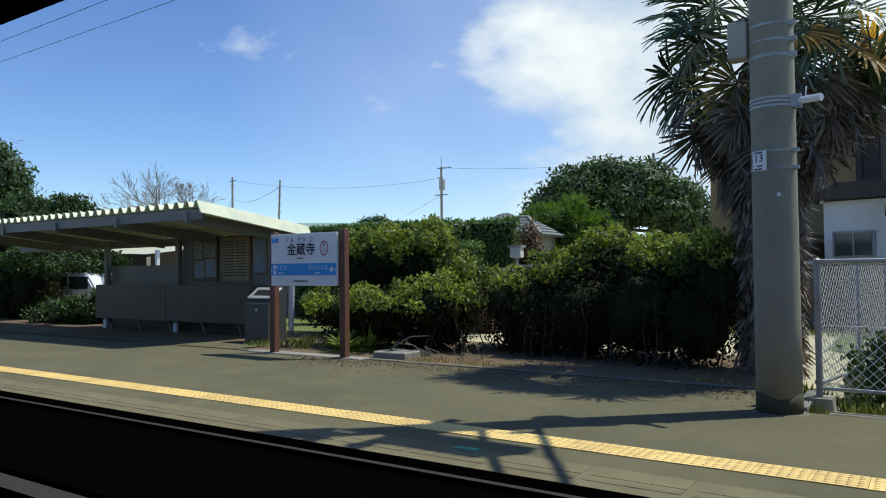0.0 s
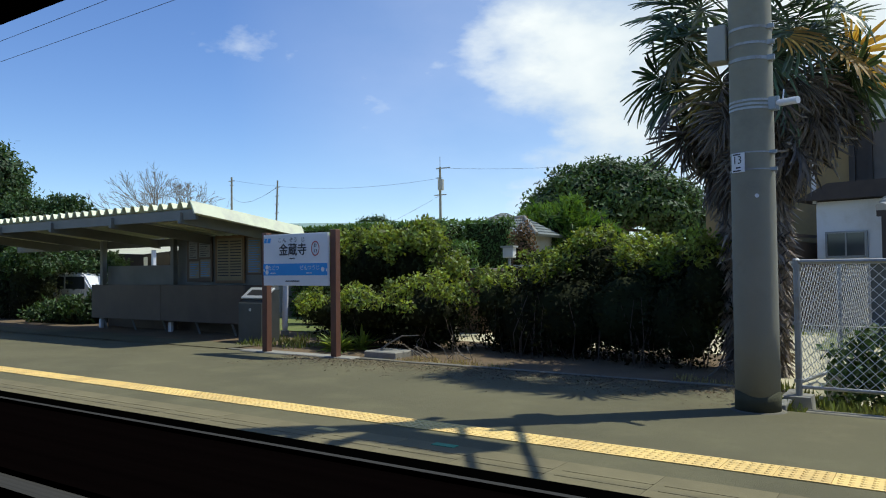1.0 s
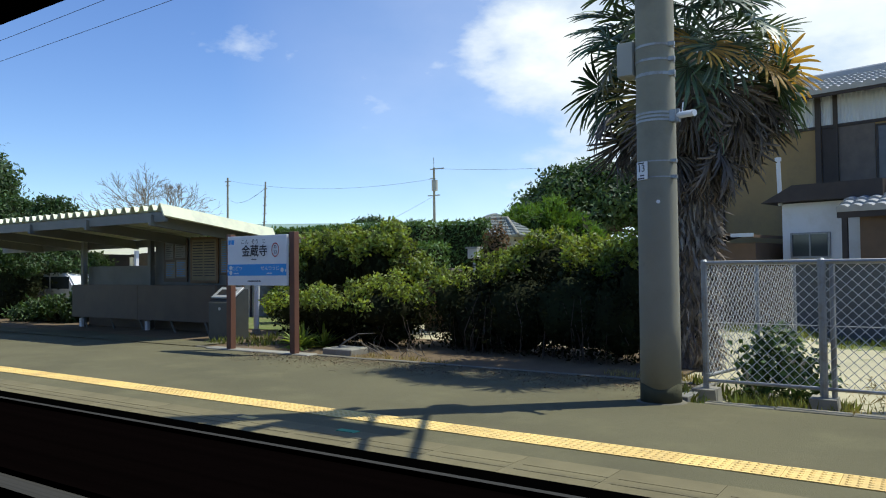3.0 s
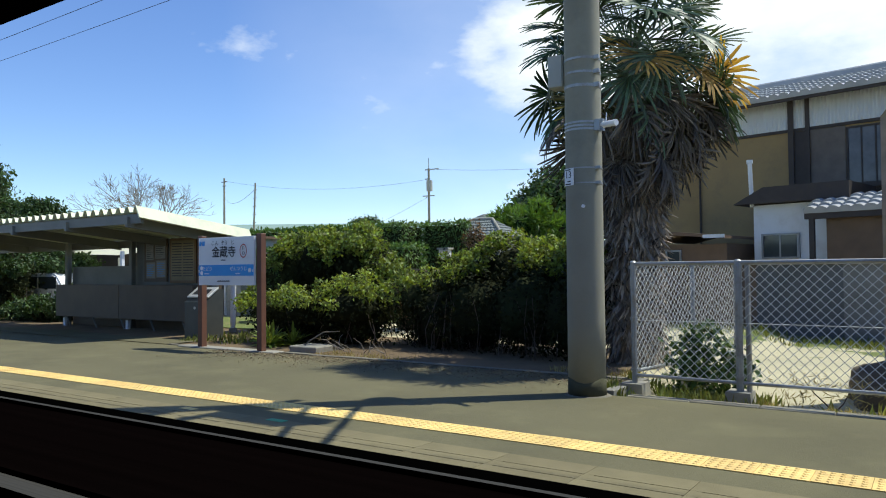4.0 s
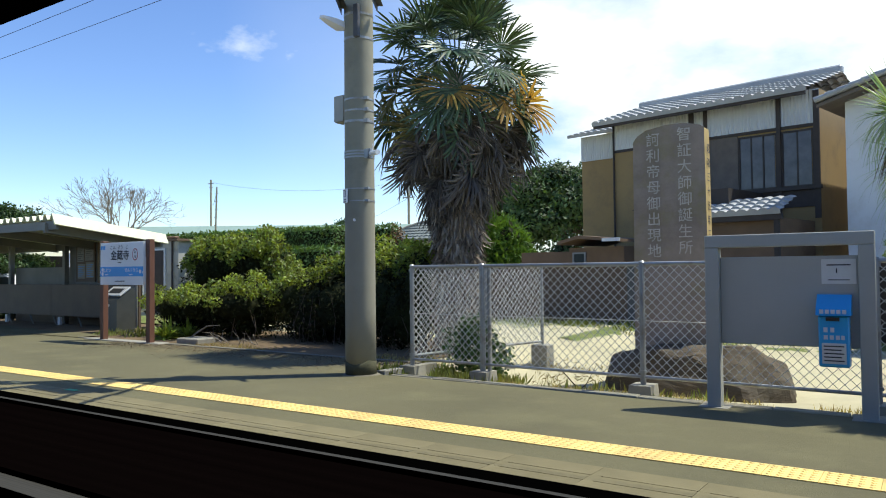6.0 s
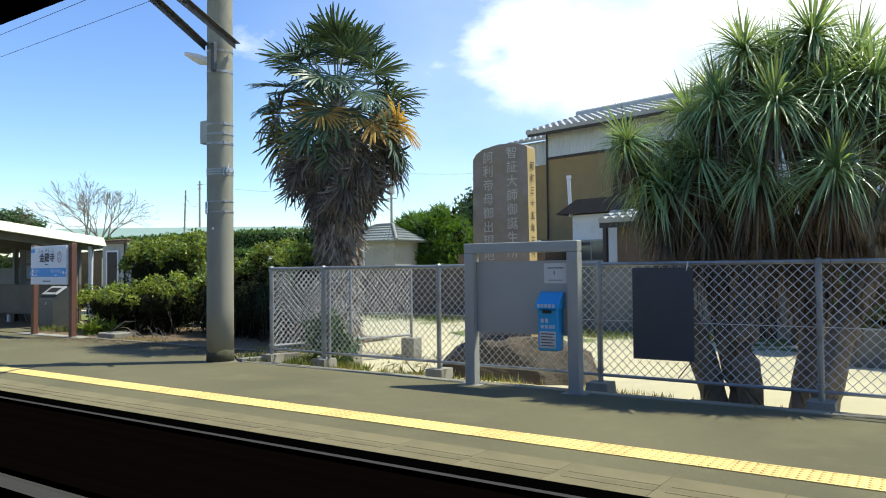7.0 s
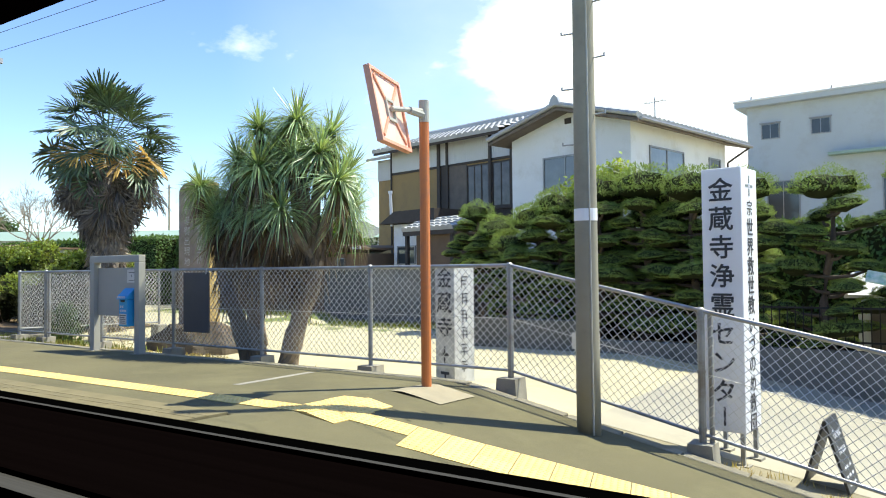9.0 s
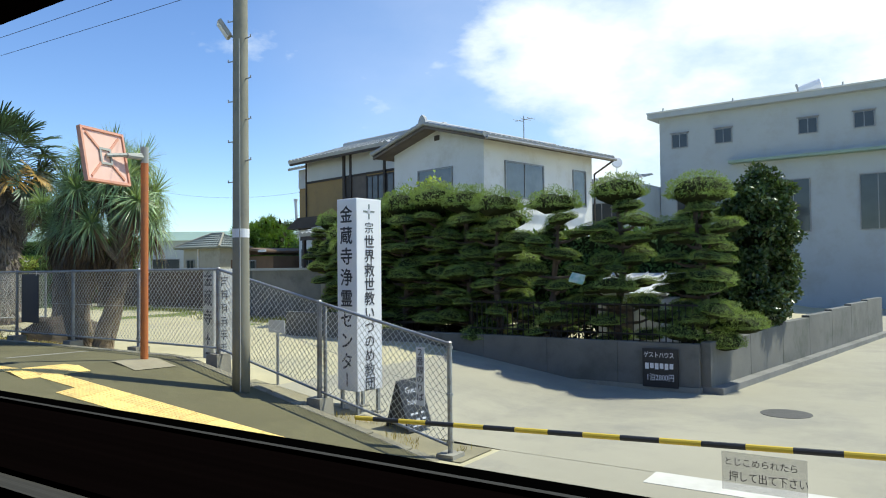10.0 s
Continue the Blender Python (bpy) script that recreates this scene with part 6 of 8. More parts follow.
def side_store():
    """The narrow pale store behind the shelter and the carport seen through it."""
    e = thing("pale_store", "narrow pale store building behind the shelter with a rusty ridge", "shed", -16.3, 16.0, -0.15)
    pale = material("store_render", (0.46, 0.45, 0.40), (0.38, 0.37, 0.33), 0.85, scale=1.5, fine=30, bump=0.1, dirt=(0.28, 0.26, 0.22), dirt_scale=2)
    part("wall", boxes((-17.1, -15.45, 15.0, 17.2, -0.15, 2.24)), pale, e)
    part("roof", boxes((-17.3, -15.3, 14.85, 17.4, 2.24, 2.31)), BROWNWALL, e)
    for k in range(7):
        part("ridge_tile", boxes((-17.1 + 0.24 * k, -16.89 + 0.24 * k, 14.86, 15.06, 2.31, 2.39), bevel=0.03), BROWNWALL, e)
    part("door", boxes((-16.75, -16.15, 14.96, 15.0, -0.1, 1.95)), DARKWOOD, e)
    part("door_frame", boxes((-16.82, -16.75, 14.95, 15.0, -0.1, 2.01), (-16.15, -16.08, 14.95, 15.0, -0.1, 2.01), (-16.75, -16.15, 14.95, 15.0, 1.95, 2.01)), PLASTER, e)
    part("drainpipe", tubes(((-15.7, 14.95, -0.15), (-15.7, 14.95, 2.24), 0.03), n=8), DARKWOOD, e)
    c = thing("carport", "open carport with a bright corrugated sheet roof", "carport", -20.5, 15, -0.15)
    v, f = [], []
    for y, z, k in ((13.5, 1.93, 0.0018), (16.5, 1.90, 0.0050)):
        v += [(-24.0 + 0.1 * i, y, z + 0.03 * (i % 2) + k * i) for i in range(50)]
    f = [(i, i + 1, 51 + i, 50 + i) for i in range(49)]
    mesh_part("roof", v, f, CLEARSHEET, c)
    part("eave_pipe", tubes(((-24.0, 13.46, 1.95), (-19.1, 13.46, 2.04), 0.03), n=10), WHITE, c)
    for x in (-23.8, -19.3):
        for y, z in ((13.6, 1.90), (16.4, 1.80)):
            part("post", boxes((x - 0.05, x + 0.05, y - 0.05, y + 0.05, -0.15, z)), WHITE, c)
    # dark sheet added behind: the carport's inner shade is put into its colour
    part("shade_panel", boxes((-31.0, -17.6, 16.55, 16.6, -0.15, 2.05)), DARKWOOD, c)


side_store()


def utility_pole(x, y, height, tall=True):
    e = thing("utility_pole", "distant concrete electricity pole with cross arms", "utility pole", x, y, -0.4, group="distant poles")
    part("shaft", tubes(((x, y, -0.4), (x, y, height), 0.2, 0.13), n=10), POLE, e)
    for dz, w, v in ((0.1, 0.5, 1.4), (1.2, 0.5, 0.2), (3.2, 0.85, 0.85)) if tall else ((0.5, 0.6, 0.6), (1.1, 0.35, 0.35)):
        part("cross_arm", boxes((x - w, x + v, y - 0.06, y + 0.06, height - dz - 0.12, height - dz)), GALVANISED, e)
    if tall:
        part("transformer", tubes(((x + 0.30, y - 0.3, height - 2.75), (x + 0.30, y - 0.3, height - 1.5), 0.36), n=12), GREYPAINT, e)
        part("spike", tubes(((x, y, height), (x, y, height + 1.2), 0.04), n=6), GALVANISED, e)


utility_pole(-47.0, 70.8, 13.2)
utility_pole(-84.1, 71.7, 15.0, False)
e = thing("leaning_pole", "thin leaning pole with small rungs behind the hedge", "utility pole", -26.9, 25.8, -0.4)
part("shaft", tubes(((-27.05, 25.8, -0.4), (-26.75, 25.8, 5.75), 0.06, 0.04), n=8), POLE, e)
for k in range(5):
    part("rung", tubes(((-26.92 + 0.02 * k, 25.75, 3.7 + 0.42 * k), (-26.66 + 0.02 * k, 25.75, 3.72 + 0.42 * k), 0.02), n=5), GALVANISED, e)
utility_pole(-21.1, 67.6, 11.9, False)


def span(a, b, sag, name="power_line"):
    bm = bmesh.new()
    pts = [Vector(a).lerp(Vector(b), k / 16) - Vector((0, 0, sag * 4 * (k / 16) * (1 - k / 16))) for k in range(17)]
    pipe(bm, pts, [0.013] * 17, 4)
    tagged(part(name, bm, RUBBER), "thin dark power line between distant poles", "cable", "power lines")


span((-47, 70.8, 13.1), (-21.1, 67.6, 11.3), 0.4)
span((-47, 70.8, 11.9), (-84.1, 71.7, 14.6), 1.2)
span((-47, 70.8, 9.9), (-57.5, 66.0, 4.6), 0.3)
span((-26.8, 25.8, 5.4), (-84.1, 71.7, 12.2), 0.8)


# ---- trees, bushes and small plants ----
def twig_mesh(root, tips, r, parent, mat=BARK, n=6, name="limb"):
    bm = bmesh.new()
    for tip in tips:
        a, b = Vector(root), Vector(tip)
        mid = a.lerp(b, 0.5) + Vector(rng.normal(0, 0.08, 3)) * (b - a).length
        pipe(bm, [a, mid, b], [r, r * 0.7, r * 0.25], n)
    return part(name, bm, mat, parent)


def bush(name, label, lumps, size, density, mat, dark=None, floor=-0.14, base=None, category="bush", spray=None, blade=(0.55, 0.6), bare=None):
    """A bush of leafy lumps; spray: (sprays a square metre, radius, lowest side) of bright shoots kept to where sun
    would fall; bare: (height, thickets) of twigs and near-black leaves that paint shade under the crown.
    """
    c = base or (lumps[0][0][0], lumps[0][0][1], floor)
    e = thing(name, label, category, *c)
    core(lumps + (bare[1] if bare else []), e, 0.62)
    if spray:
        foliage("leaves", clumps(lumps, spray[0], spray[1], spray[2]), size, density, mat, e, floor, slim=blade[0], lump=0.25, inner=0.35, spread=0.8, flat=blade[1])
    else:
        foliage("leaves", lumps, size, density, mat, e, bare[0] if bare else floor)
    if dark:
        foliage("old_leaves", lumps, size, density * 0.5, dark, e, floor, inner=0.25, label="near-black lower and inner leaves, shade put into their colour")
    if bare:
        foliage("old_leaves", bare[1], size, density * 0.6, dark or mat, e, floor, inner=0.4, label="near-black lower and inner leaves, shade put into their colour")
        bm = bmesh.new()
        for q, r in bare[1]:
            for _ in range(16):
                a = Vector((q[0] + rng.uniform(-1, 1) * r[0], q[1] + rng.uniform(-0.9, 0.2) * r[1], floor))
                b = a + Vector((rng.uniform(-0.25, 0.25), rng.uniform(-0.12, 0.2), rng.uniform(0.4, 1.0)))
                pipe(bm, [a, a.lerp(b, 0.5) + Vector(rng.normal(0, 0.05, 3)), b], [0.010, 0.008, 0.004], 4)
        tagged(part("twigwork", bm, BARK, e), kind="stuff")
    tips = [Vector(l[0]) + Vector((rng.uniform(-0.3, 0.3), rng.uniform(-0.3, 0.3), 0)) for l in lumps]
    twig_mesh(c, tips, 0.05, e)
    return e


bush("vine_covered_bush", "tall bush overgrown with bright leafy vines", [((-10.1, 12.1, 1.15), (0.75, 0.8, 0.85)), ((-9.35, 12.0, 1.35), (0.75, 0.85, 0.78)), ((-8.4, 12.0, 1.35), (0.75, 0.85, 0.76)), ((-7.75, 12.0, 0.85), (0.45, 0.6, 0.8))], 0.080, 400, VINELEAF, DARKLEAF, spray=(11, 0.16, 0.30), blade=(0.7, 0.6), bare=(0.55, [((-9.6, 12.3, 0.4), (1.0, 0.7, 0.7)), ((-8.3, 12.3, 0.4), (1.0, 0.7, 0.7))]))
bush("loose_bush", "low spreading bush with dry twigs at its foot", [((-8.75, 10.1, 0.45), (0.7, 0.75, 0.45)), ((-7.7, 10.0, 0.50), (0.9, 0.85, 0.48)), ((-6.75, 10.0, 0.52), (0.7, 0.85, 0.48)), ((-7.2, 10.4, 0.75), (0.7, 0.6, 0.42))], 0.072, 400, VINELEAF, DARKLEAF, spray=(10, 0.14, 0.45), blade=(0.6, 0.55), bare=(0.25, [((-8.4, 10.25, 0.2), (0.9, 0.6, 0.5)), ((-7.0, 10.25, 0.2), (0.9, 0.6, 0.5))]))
bush("large_bush", "large rounded overgrown bush, bright leaves on top and shade-dark leaves below", [((-5.75, 10.9, 0.62), (0.75, 0.95, 0.60)), ((-4.95, 11.1, 0.85), (0.9, 1.0, 0.70)), ((-4.1, 11.2, 1.10), (0.85, 1.0, 0.72)), ((-3.35, 11.2, 0.95), (0.75, 0.95, 0.66)), ((-2.75, 10.8, 0.95), (0.6, 0.8, 0.68)), ((-2.3, 10.0, 0.90), (0.42, 0.55, 0.72))], 0.075, 400, VINELEAF, DARKLEAF, spray=(14, 0.14, 0.60), blade=(0.6, 0.6), bare=(0.75, [((-5.6, 11.0, 0.2), (0.75, 0.8, 0.55)), ((-5.1, 10.5, 0.35), (0.75, 0.75, 0.75)), ((-4.4, 10.5, 0.50), (0.95, 0.85, 0.85)), ((-3.4, 10.4, 0.55), (0.95, 0.9, 0.85)), ((-2.6, 10.1, 0.50), (0.65, 0.7, 0.80))]))


def dead_twigs(x, y, n, r, parent, reach=0.5):
    bm = bmesh.new()
    for _ in range(n):
        a = Vector((x + rng.uniform(-r, r), y + rng.uniform(-0.12, 0.12), -0.12))
        b = a + Vector((rng.uniform(-reach, reach), rng.uniform(-0.2, 0.1), rng.uniform(0.08, reach)))
        c = b + Vector((rng.uniform(-reach, reach), rng.uniform(-0.15, 0.1), rng.uniform(-0.15, 0.12)))
        pipe(bm, [a, b, c], [0.008, 0.006, 0.003], 4)
    return tagged(part("twigwork", bm, PALEBARK, parent), kind="stuff")


e = thing("meter_box", "small white box on a post behind the bushes", "box", -7.1, 13.5, -0.2)
part("box", boxes((-7.22, -6.98, 13.42, 13.58, 1.45, 1.66), bevel=0.01), PAPER, e)
part("lid", boxes((-7.25, -6.95, 13.39, 13.61, 1.66, 1.70)), GREYPAINT, e)
part("post", tubes(((-7.1, 13.5, -0.25), (-7.1, 13.5, 1.45), 0.03), n=8), GALVANISED, e)
e = thing("low_store", "low brown wooden store with a flat roof behind the bushes", "shed", -8.1, 13.7, -0.2)
part("wall", boxes((-8.35, -7.65, 13.4, 14.2, -0.25, 1.18)), BROWNWALL, e)
part("roof", boxes((-8.5, -7.55, 13.3, 14.3, 1.18, 1.24), bevel=0.01), GREYWOOD, e)

e = thing("dead_branches", "pale dead branches lying on the soil under the bushes", "branch", -7.0, 9.05, -0.12)
bm = bmesh.new()
pipe(bm, [(-7.05, 8.95, -0.10), (-6.85, 9.0, 0.06), (-6.6, 9.05, 0.20), (-6.3, 9.1, 0.22)], [0.016, 0.014, 0.011, 0.006], 6)
part("branch", bm, PALEBARK, e)
for x in (-6.3, -5.7, -1.9):
    dead_twigs(x, 9.25, 6, 0.25, e, 0.22)


def tufts(name, label, places, height, blade, mat, count, spread=0.35, category="grass"):
    """Grass as one sheet of blades: places are (x0, x1, y0, y1)."""
    ps = []
    for x0, x1, y0, y1, k in places:
        n = int(count * k)
        x, y = rng.uniform(x0, x1, n), rng.uniform(y0, y1, n)
        clump = np.array([noise.noise(Vector((a * 2.3, b * 2.3, 1.7))) for a, b in zip(x, y)]) > -0.12
        x, y = x[clump], y[clump]
        z = np.array([max(ground_z(a, b), platform_z(a, b) - 0.04 if (a > -0.9 and b < 7.1) or (a < -1 and b < 8.5) else -9) for a, b in zip(x, y)])
        ps.append(np.stack([x, y, z], 1))
    p = np.concatenate(ps)
    v, f = blades(p, np.tile([0, 0, 1.0], (len(p), 1)), height, spread, blade)
    return tagged(mesh_part(name, v, f, mat), label, category, kind="stuff")


tufts("dry_grass", "dry straw-coloured grass and litter along the kerbs", [(-7.0, -4.6, 8.55, 9.0, 0.7), (-2.4, -1.1, 8.5, 9.1, 0.5), (0.3, 2.6, 7.3, 8.2, 1.0), (2.6, 5.0, 7.3, 8.6, 0.8), (5.0, 7.5, 7.25, 7.7, 0.6), (13.0, 15, 7.3, 7.7, 0.3)], 0.085, 0.10, STRAW, 1500)
tufts("green_weeds", "green weeds and short grass at the foot of the fence", [(-10.4, -8.6, 9.0, 11.5, 0.9), (-1.2, 0.4, 7.3, 8.6, 1.1), (0.5, 3.0, 7.4, 8.6, 0.10), (-6, 3.6, 15.7, 17.35, 2.2)], 0.14, 0.16, GRASS, 1500)


n = 7000
lx, ly = rng.uniform(-8.2, -1.1, n), 8.42 - np.abs(rng.normal(0, 0.55, n))
p = np.stack([lx, ly, np.array([platform_z(a, b) + 0.004 for a, b in zip(lx, ly)])], 1)
v, f = blades(p, np.tile([0, 0, 1.0], (n, 1)), 0.03, 0.3, 0.6, 0.0, 1.0)
tagged(mesh_part("leaf_litter", v, f, LITTER), "dry fallen leaves scattered on the platform edge", "leaves", kind="stuff")


def leafy_shrub():
    e = thing("leafy_shrub", "loose dark green leafy shrub behind the fence", "shrub", -0.35, 8.4, -0.25)
    lumps = [((-0.45, 8.4, 0.12), (0.34, 0.3, 0.42)), ((-0.05, 8.35, 0.05), (0.3, 0.28, 0.36)), ((-0.3, 8.4, 0.42), (0.22, 0.22, 0.22))]
    foliage("leaves", lumps, 0.072, 330, TREELEAF, e, -0.3, inner=0.1, slim=0.75)
    foliage("leaves", [((-0.25, 8.3, -0.15), (0.40, 0.22, 0.16))], 0.06, 200, GRASS, e, -0.3, inner=0.2, label="yellowish leaves at the foot")
    twig_mesh((-0.25, 8.4, -0.3), [(-0.5, 8.4, 0.3), (0.0, 8.35, 0.25), (-0.3, 8.4, 0.5)], 0.012, e)
    e = thing("yard_shrub", "low tangle of withered stalks beside the fence block", "shrub", 0.9, 9.0, -0.35)
    lumps = [((0.6, 8.9, -0.15), (0.4, 0.3, 0.25)), ((1.1, 9.1, -0.2), (0.35, 0.3, 0.2))]
    foliage("leaves", lumps, 0.10, 170, STRAW, e, -0.40, inner=0.1, slim=0.10)
    twig_mesh((0.9, 9.0, -0.38), [(0.6, 8.9, 0.0), (1.1, 9.1, -0.05)], 0.01, e)


leafy_shrub()


def clipped_hedge(name, label, x0, x1, y0, y1, top, density=260, size=0.12):
    e = thing(name, label, "hedge", (x0 + x1) / 2, (y0 + y1) / 2, -0.2, group="clipped hedges")
    # near-black box: the hedge's inner shade is put into its colour
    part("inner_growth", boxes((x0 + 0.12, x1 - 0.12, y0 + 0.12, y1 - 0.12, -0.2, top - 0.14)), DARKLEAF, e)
    ps, os_ = [], []
    for axis, area in ((2, (x1 - x0) * (y1 - y0)), (1, (x1 - x0) * top), (0, (y1 - y0) * top)):
        for s in (0, 1) if axis != 2 else (1,):
            n = int(area * density)
            p = np.stack([rng.uniform(x0, x1, n), rng.uniform(y0, y1, n), rng.uniform(-0.2, top, n)], 1)
            wob = np.array([0.07 * noise.noise(Vector(q) * 1.7) for q in p]) - rng.uniform(0, 0.12, n)
            lim = ((x0, x1), (y0, y1), (-0.2, top))[axis][s]
            p[:, axis] = lim + (wob if s else -wob)
            o = np.zeros((n, 3))
            o[:, axis] = 1 if s else -1
            ps.append(p), os_.append(o)
    v, f = blades(np.concatenate(ps), np.concatenate(os_) + np.array([0, 0, 0.5]), size, 0.7, 0.5, 0.0, 0.7)
    mesh_part("leaves", v, f, HEDGELEAF, e)


clipped_hedge("clipped_hedge", "tall clipped dark green hedge behind the bushes", -26.0, -12.4, 19.0, 20.4, 2.78)
clipped_hedge("clipped_hedge", "tall clipped dark green hedge behind the bushes", -12.3, -10.6, 19.9, 20.4, 2.80)
clipped_hedge("clipped_hedge", "dark clipped hedge across the end of the small lawn", -15.25, -9.6, 15.3, 16.4, 1.9)
bush("brown_shrub", "small reddish brown withered shrub beside the hedge", [((-9.5, 18.8, 1.25), (0.42, 0.40, 1.35))], 0.10, 300, RUSTLEAF, DARKLEAF, -0.3)
bush("dark_shrub", "dense dark green shrub behind the brown shed", [((-7.4, 27.3, 0.9), (1.2, 0.8, 1.7)), ((-6.1, 27.2, 0.9), (1.1, 0.8, 1.7))], 0.14, 170, TREELEAF, DARKLEAF, -0.3)
bush("feathery_bush", "broad feathery bright green conifer bush", [((-14.7, 30.9, 1.75), (1.35, 1.3, 1.95)), ((-13.4, 30.8, 1.95), (1.45, 1.3, 2.05)), ((-15.3, 31.0, 0.9), (0.95, 1.1, 1.6)), ((-12.1, 30.8, 1.2), (1.2, 1.1, 1.85))], 0.38, 120, CONIFER, DARKLEAF, -0.3, spray=(9, 0.34, -0.3), blade=(0.14, 0.0))


def broad_tree(name, label, x, y, ground, lumps, size, density, trunk, mat=TREELEAF, group=""):
    e = thing(name, label, "tree", x, y, ground, group=group)
    bm = bmesh.new()
    low = min(l[0][2] for l in lumps)
    pipe(bm, [(x, y, ground), (x + 0.1, y, (ground + low) / 2), (x, y, low + 0.3)], [trunk * 1.3, trunk, trunk * 0.7], 10)
    part("trunk", bm, BARK, e)
    for c, r in lumps:
        twig_mesh((x, y, low), [Vector(c), Vector(c) + Vector((r[0] * 0.4, 0, r[2] * 0.5)), Vector(c) - Vector((r[0] * 0.4, 0, -r[2] * 0.4))], trunk * 0.4, e)
    core(lumps, e, 0.6)
    foliage("crown", lumps, size, density, mat, e, None, lump=0.24, inner=0.45)


def dome(cx, cy, z0, rx, ry, rz, n, r):
    out = []
    for k in range(n):
        a, q = k * 2.399, (k + 0.5) / n
        el = math.asin(q)
        out.append(((cx + rx * math.cos(el) * math.cos(a), cy + ry * math.cos(el) * math.sin(a), z0 + rz * math.sin(el)), (r * rng.uniform(0.8, 1.2), r * rng.uniform(0.8, 1.2), r * rng.uniform(0.55, 0.8))))
    return out


broad_tree("round_tree", "large dark green dome-shaped tree beyond the hedges", -22.5, 60.5, -0.5, dome(-22.5, 60.5, 4.6, 6.4, 5.0, 4.6, 26, 2.3), 0.42, 26, 0.5)
broad_tree("tall_dark_tree", "tall dark evergreen tree at the edge of the station", -31.9, 14.6, -0.2, [((-32.1, 14.6, 4.8), (1.9, 1.7, 1.7)), ((-31.7, 14.8, 3.4), (2.0, 1.7, 1.6)), ((-30.9, 14.5, 5.2), (1.0, 1.2, 1.2)), ((-32.5, 14.4, 6.0), (1.2, 1.2, 1.1)), ((-33.3, 14.6, 3.8), (1.7, 1.5, 2.0))], 0.20, 120, 0.22)
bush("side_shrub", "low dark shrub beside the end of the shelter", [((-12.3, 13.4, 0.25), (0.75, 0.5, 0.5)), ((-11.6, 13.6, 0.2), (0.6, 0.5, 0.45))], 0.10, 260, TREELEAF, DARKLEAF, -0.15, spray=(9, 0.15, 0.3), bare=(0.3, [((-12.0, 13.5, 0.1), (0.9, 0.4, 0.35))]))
# darker leaves here: the shade these bushes stand in is put into the colour
bush("shelter_side_bush", "bushes beyond the end of the shelter, coloured dark for shade", [((-22.6, 11.7, 0.9), (1.2, 0.9, 1.3)), ((-23.8, 11.4, 0.5), (1.2, 0.8, 1.0))], 0.12, 200, TREELEAF, DARKLEAF, spray=(9, 0.22, 0.35), bare=(0.5, [((-22.6, 11.5, 0.4), (1.2, 0.7, 0.9))]))
bush("shelter_side_bush", "low bush behind the end wall of the shelter, coloured dark for shade", [((-18.3, 12.0, 0.35), (0.6, 0.7, 0.75)), ((-19.6, 11.0, -0.05), (1.4, 0.5, 0.5)), ((-18.8, 11.5, 0.1), (0.7, 0.6, 0.5))], 0.12, 200, TREELEAF, DARKLEAF, spray=(9, 0.22, 0.35), bare=(0.5, [((-19.3, 11.3, 0.0), (1.2, 0.5, 0.45))]))
bush("station_shrubs", "dense shrubs beside the shelter, coloured dark for shade", [((-27.2, 13.8, 2.2), (1.6, 1.2, 1.7)), ((-25.4, 13.7, 1.7), (1.5, 1.2, 1.7)), ((-23.9, 13.6, 1.8), (1.2, 1.1, 1.75)), ((-28.8, 13.4, 1.2), (1.5, 1.2, 1.6)), ((-26, 12.8, 0.6), (2.2, 1.0, 0.9)), ((-22.4, 13.4, 0.9), (1.0, 0.9, 1.1))], 0.13, 190, TREELEAF, DARKLEAF, spray=(7, 0.30, 0.3))
broad_tree("far_tree", "small round distant tree", -72.7, 90.5, -0.5, dome(-72.7, 90.5, 6.2, 2.3, 2.2, 2.8, 9, 1.5), 0.5, 16, 0.3, group="distant trees")
broad_tree("far_tree", "small round distant tree", -97.0, 50.5, -0.5, dome(-97.0, 50.5, 5.0, 4.6, 3.4, 3.9, 12, 2.2), 0.45, 16, 0.3, group="distant trees")


def bare_tree(x, y, top):
    e = thing("bare_tree", "leafless spreading tree with fine grey branches", "tree", x, y, -0.3)
    runs = []

    def grow(p, d, length, r, level):
        q = p + d * length
        mid = p + d * length * 0.5 + Vector(rng.normal(0, 0.05, 3)) * length
        runs.append(([p, mid, q], [r, r * 0.85, r * 0.62]))
        if level == 0:
            return
        for _ in range(3 if level > 2 else 2 + (rng.random() < 0.5)):
            turn = Vector(rng.normal(0, 0.42, 3))
            nd = (d + turn + Vector((0, 0, 0.12))).normalized()
            grow(q, nd, length * rng.uniform(0.62, 0.85), r * 0.58, level - 1)

    bm = bmesh.new()
    pipe(bm, [(x, y, -0.3), (x, y, 1.2), (x, y, 2.4)], [0.28, 0.22, 0.2], 8)
    part("trunk", bm, PALEBARK, e)
    for k in range(5):
        a = k * 1.257
        grow(Vector((x, y, 2.2)), Vector((0.5 * math.cos(a), 0.5 * math.sin(a), 1.0)).normalized(), 1.6, 0.085, 5)
    bm = bmesh.new()
    for pts, rs in runs:
        pipe(bm, pts, [max(0.008, q) for q in rs], 4)
    tagged(part("branchwork", bm, PALEBARK, e), kind="stuff")


bare_tree(-38.0, 27.4, 7.5)


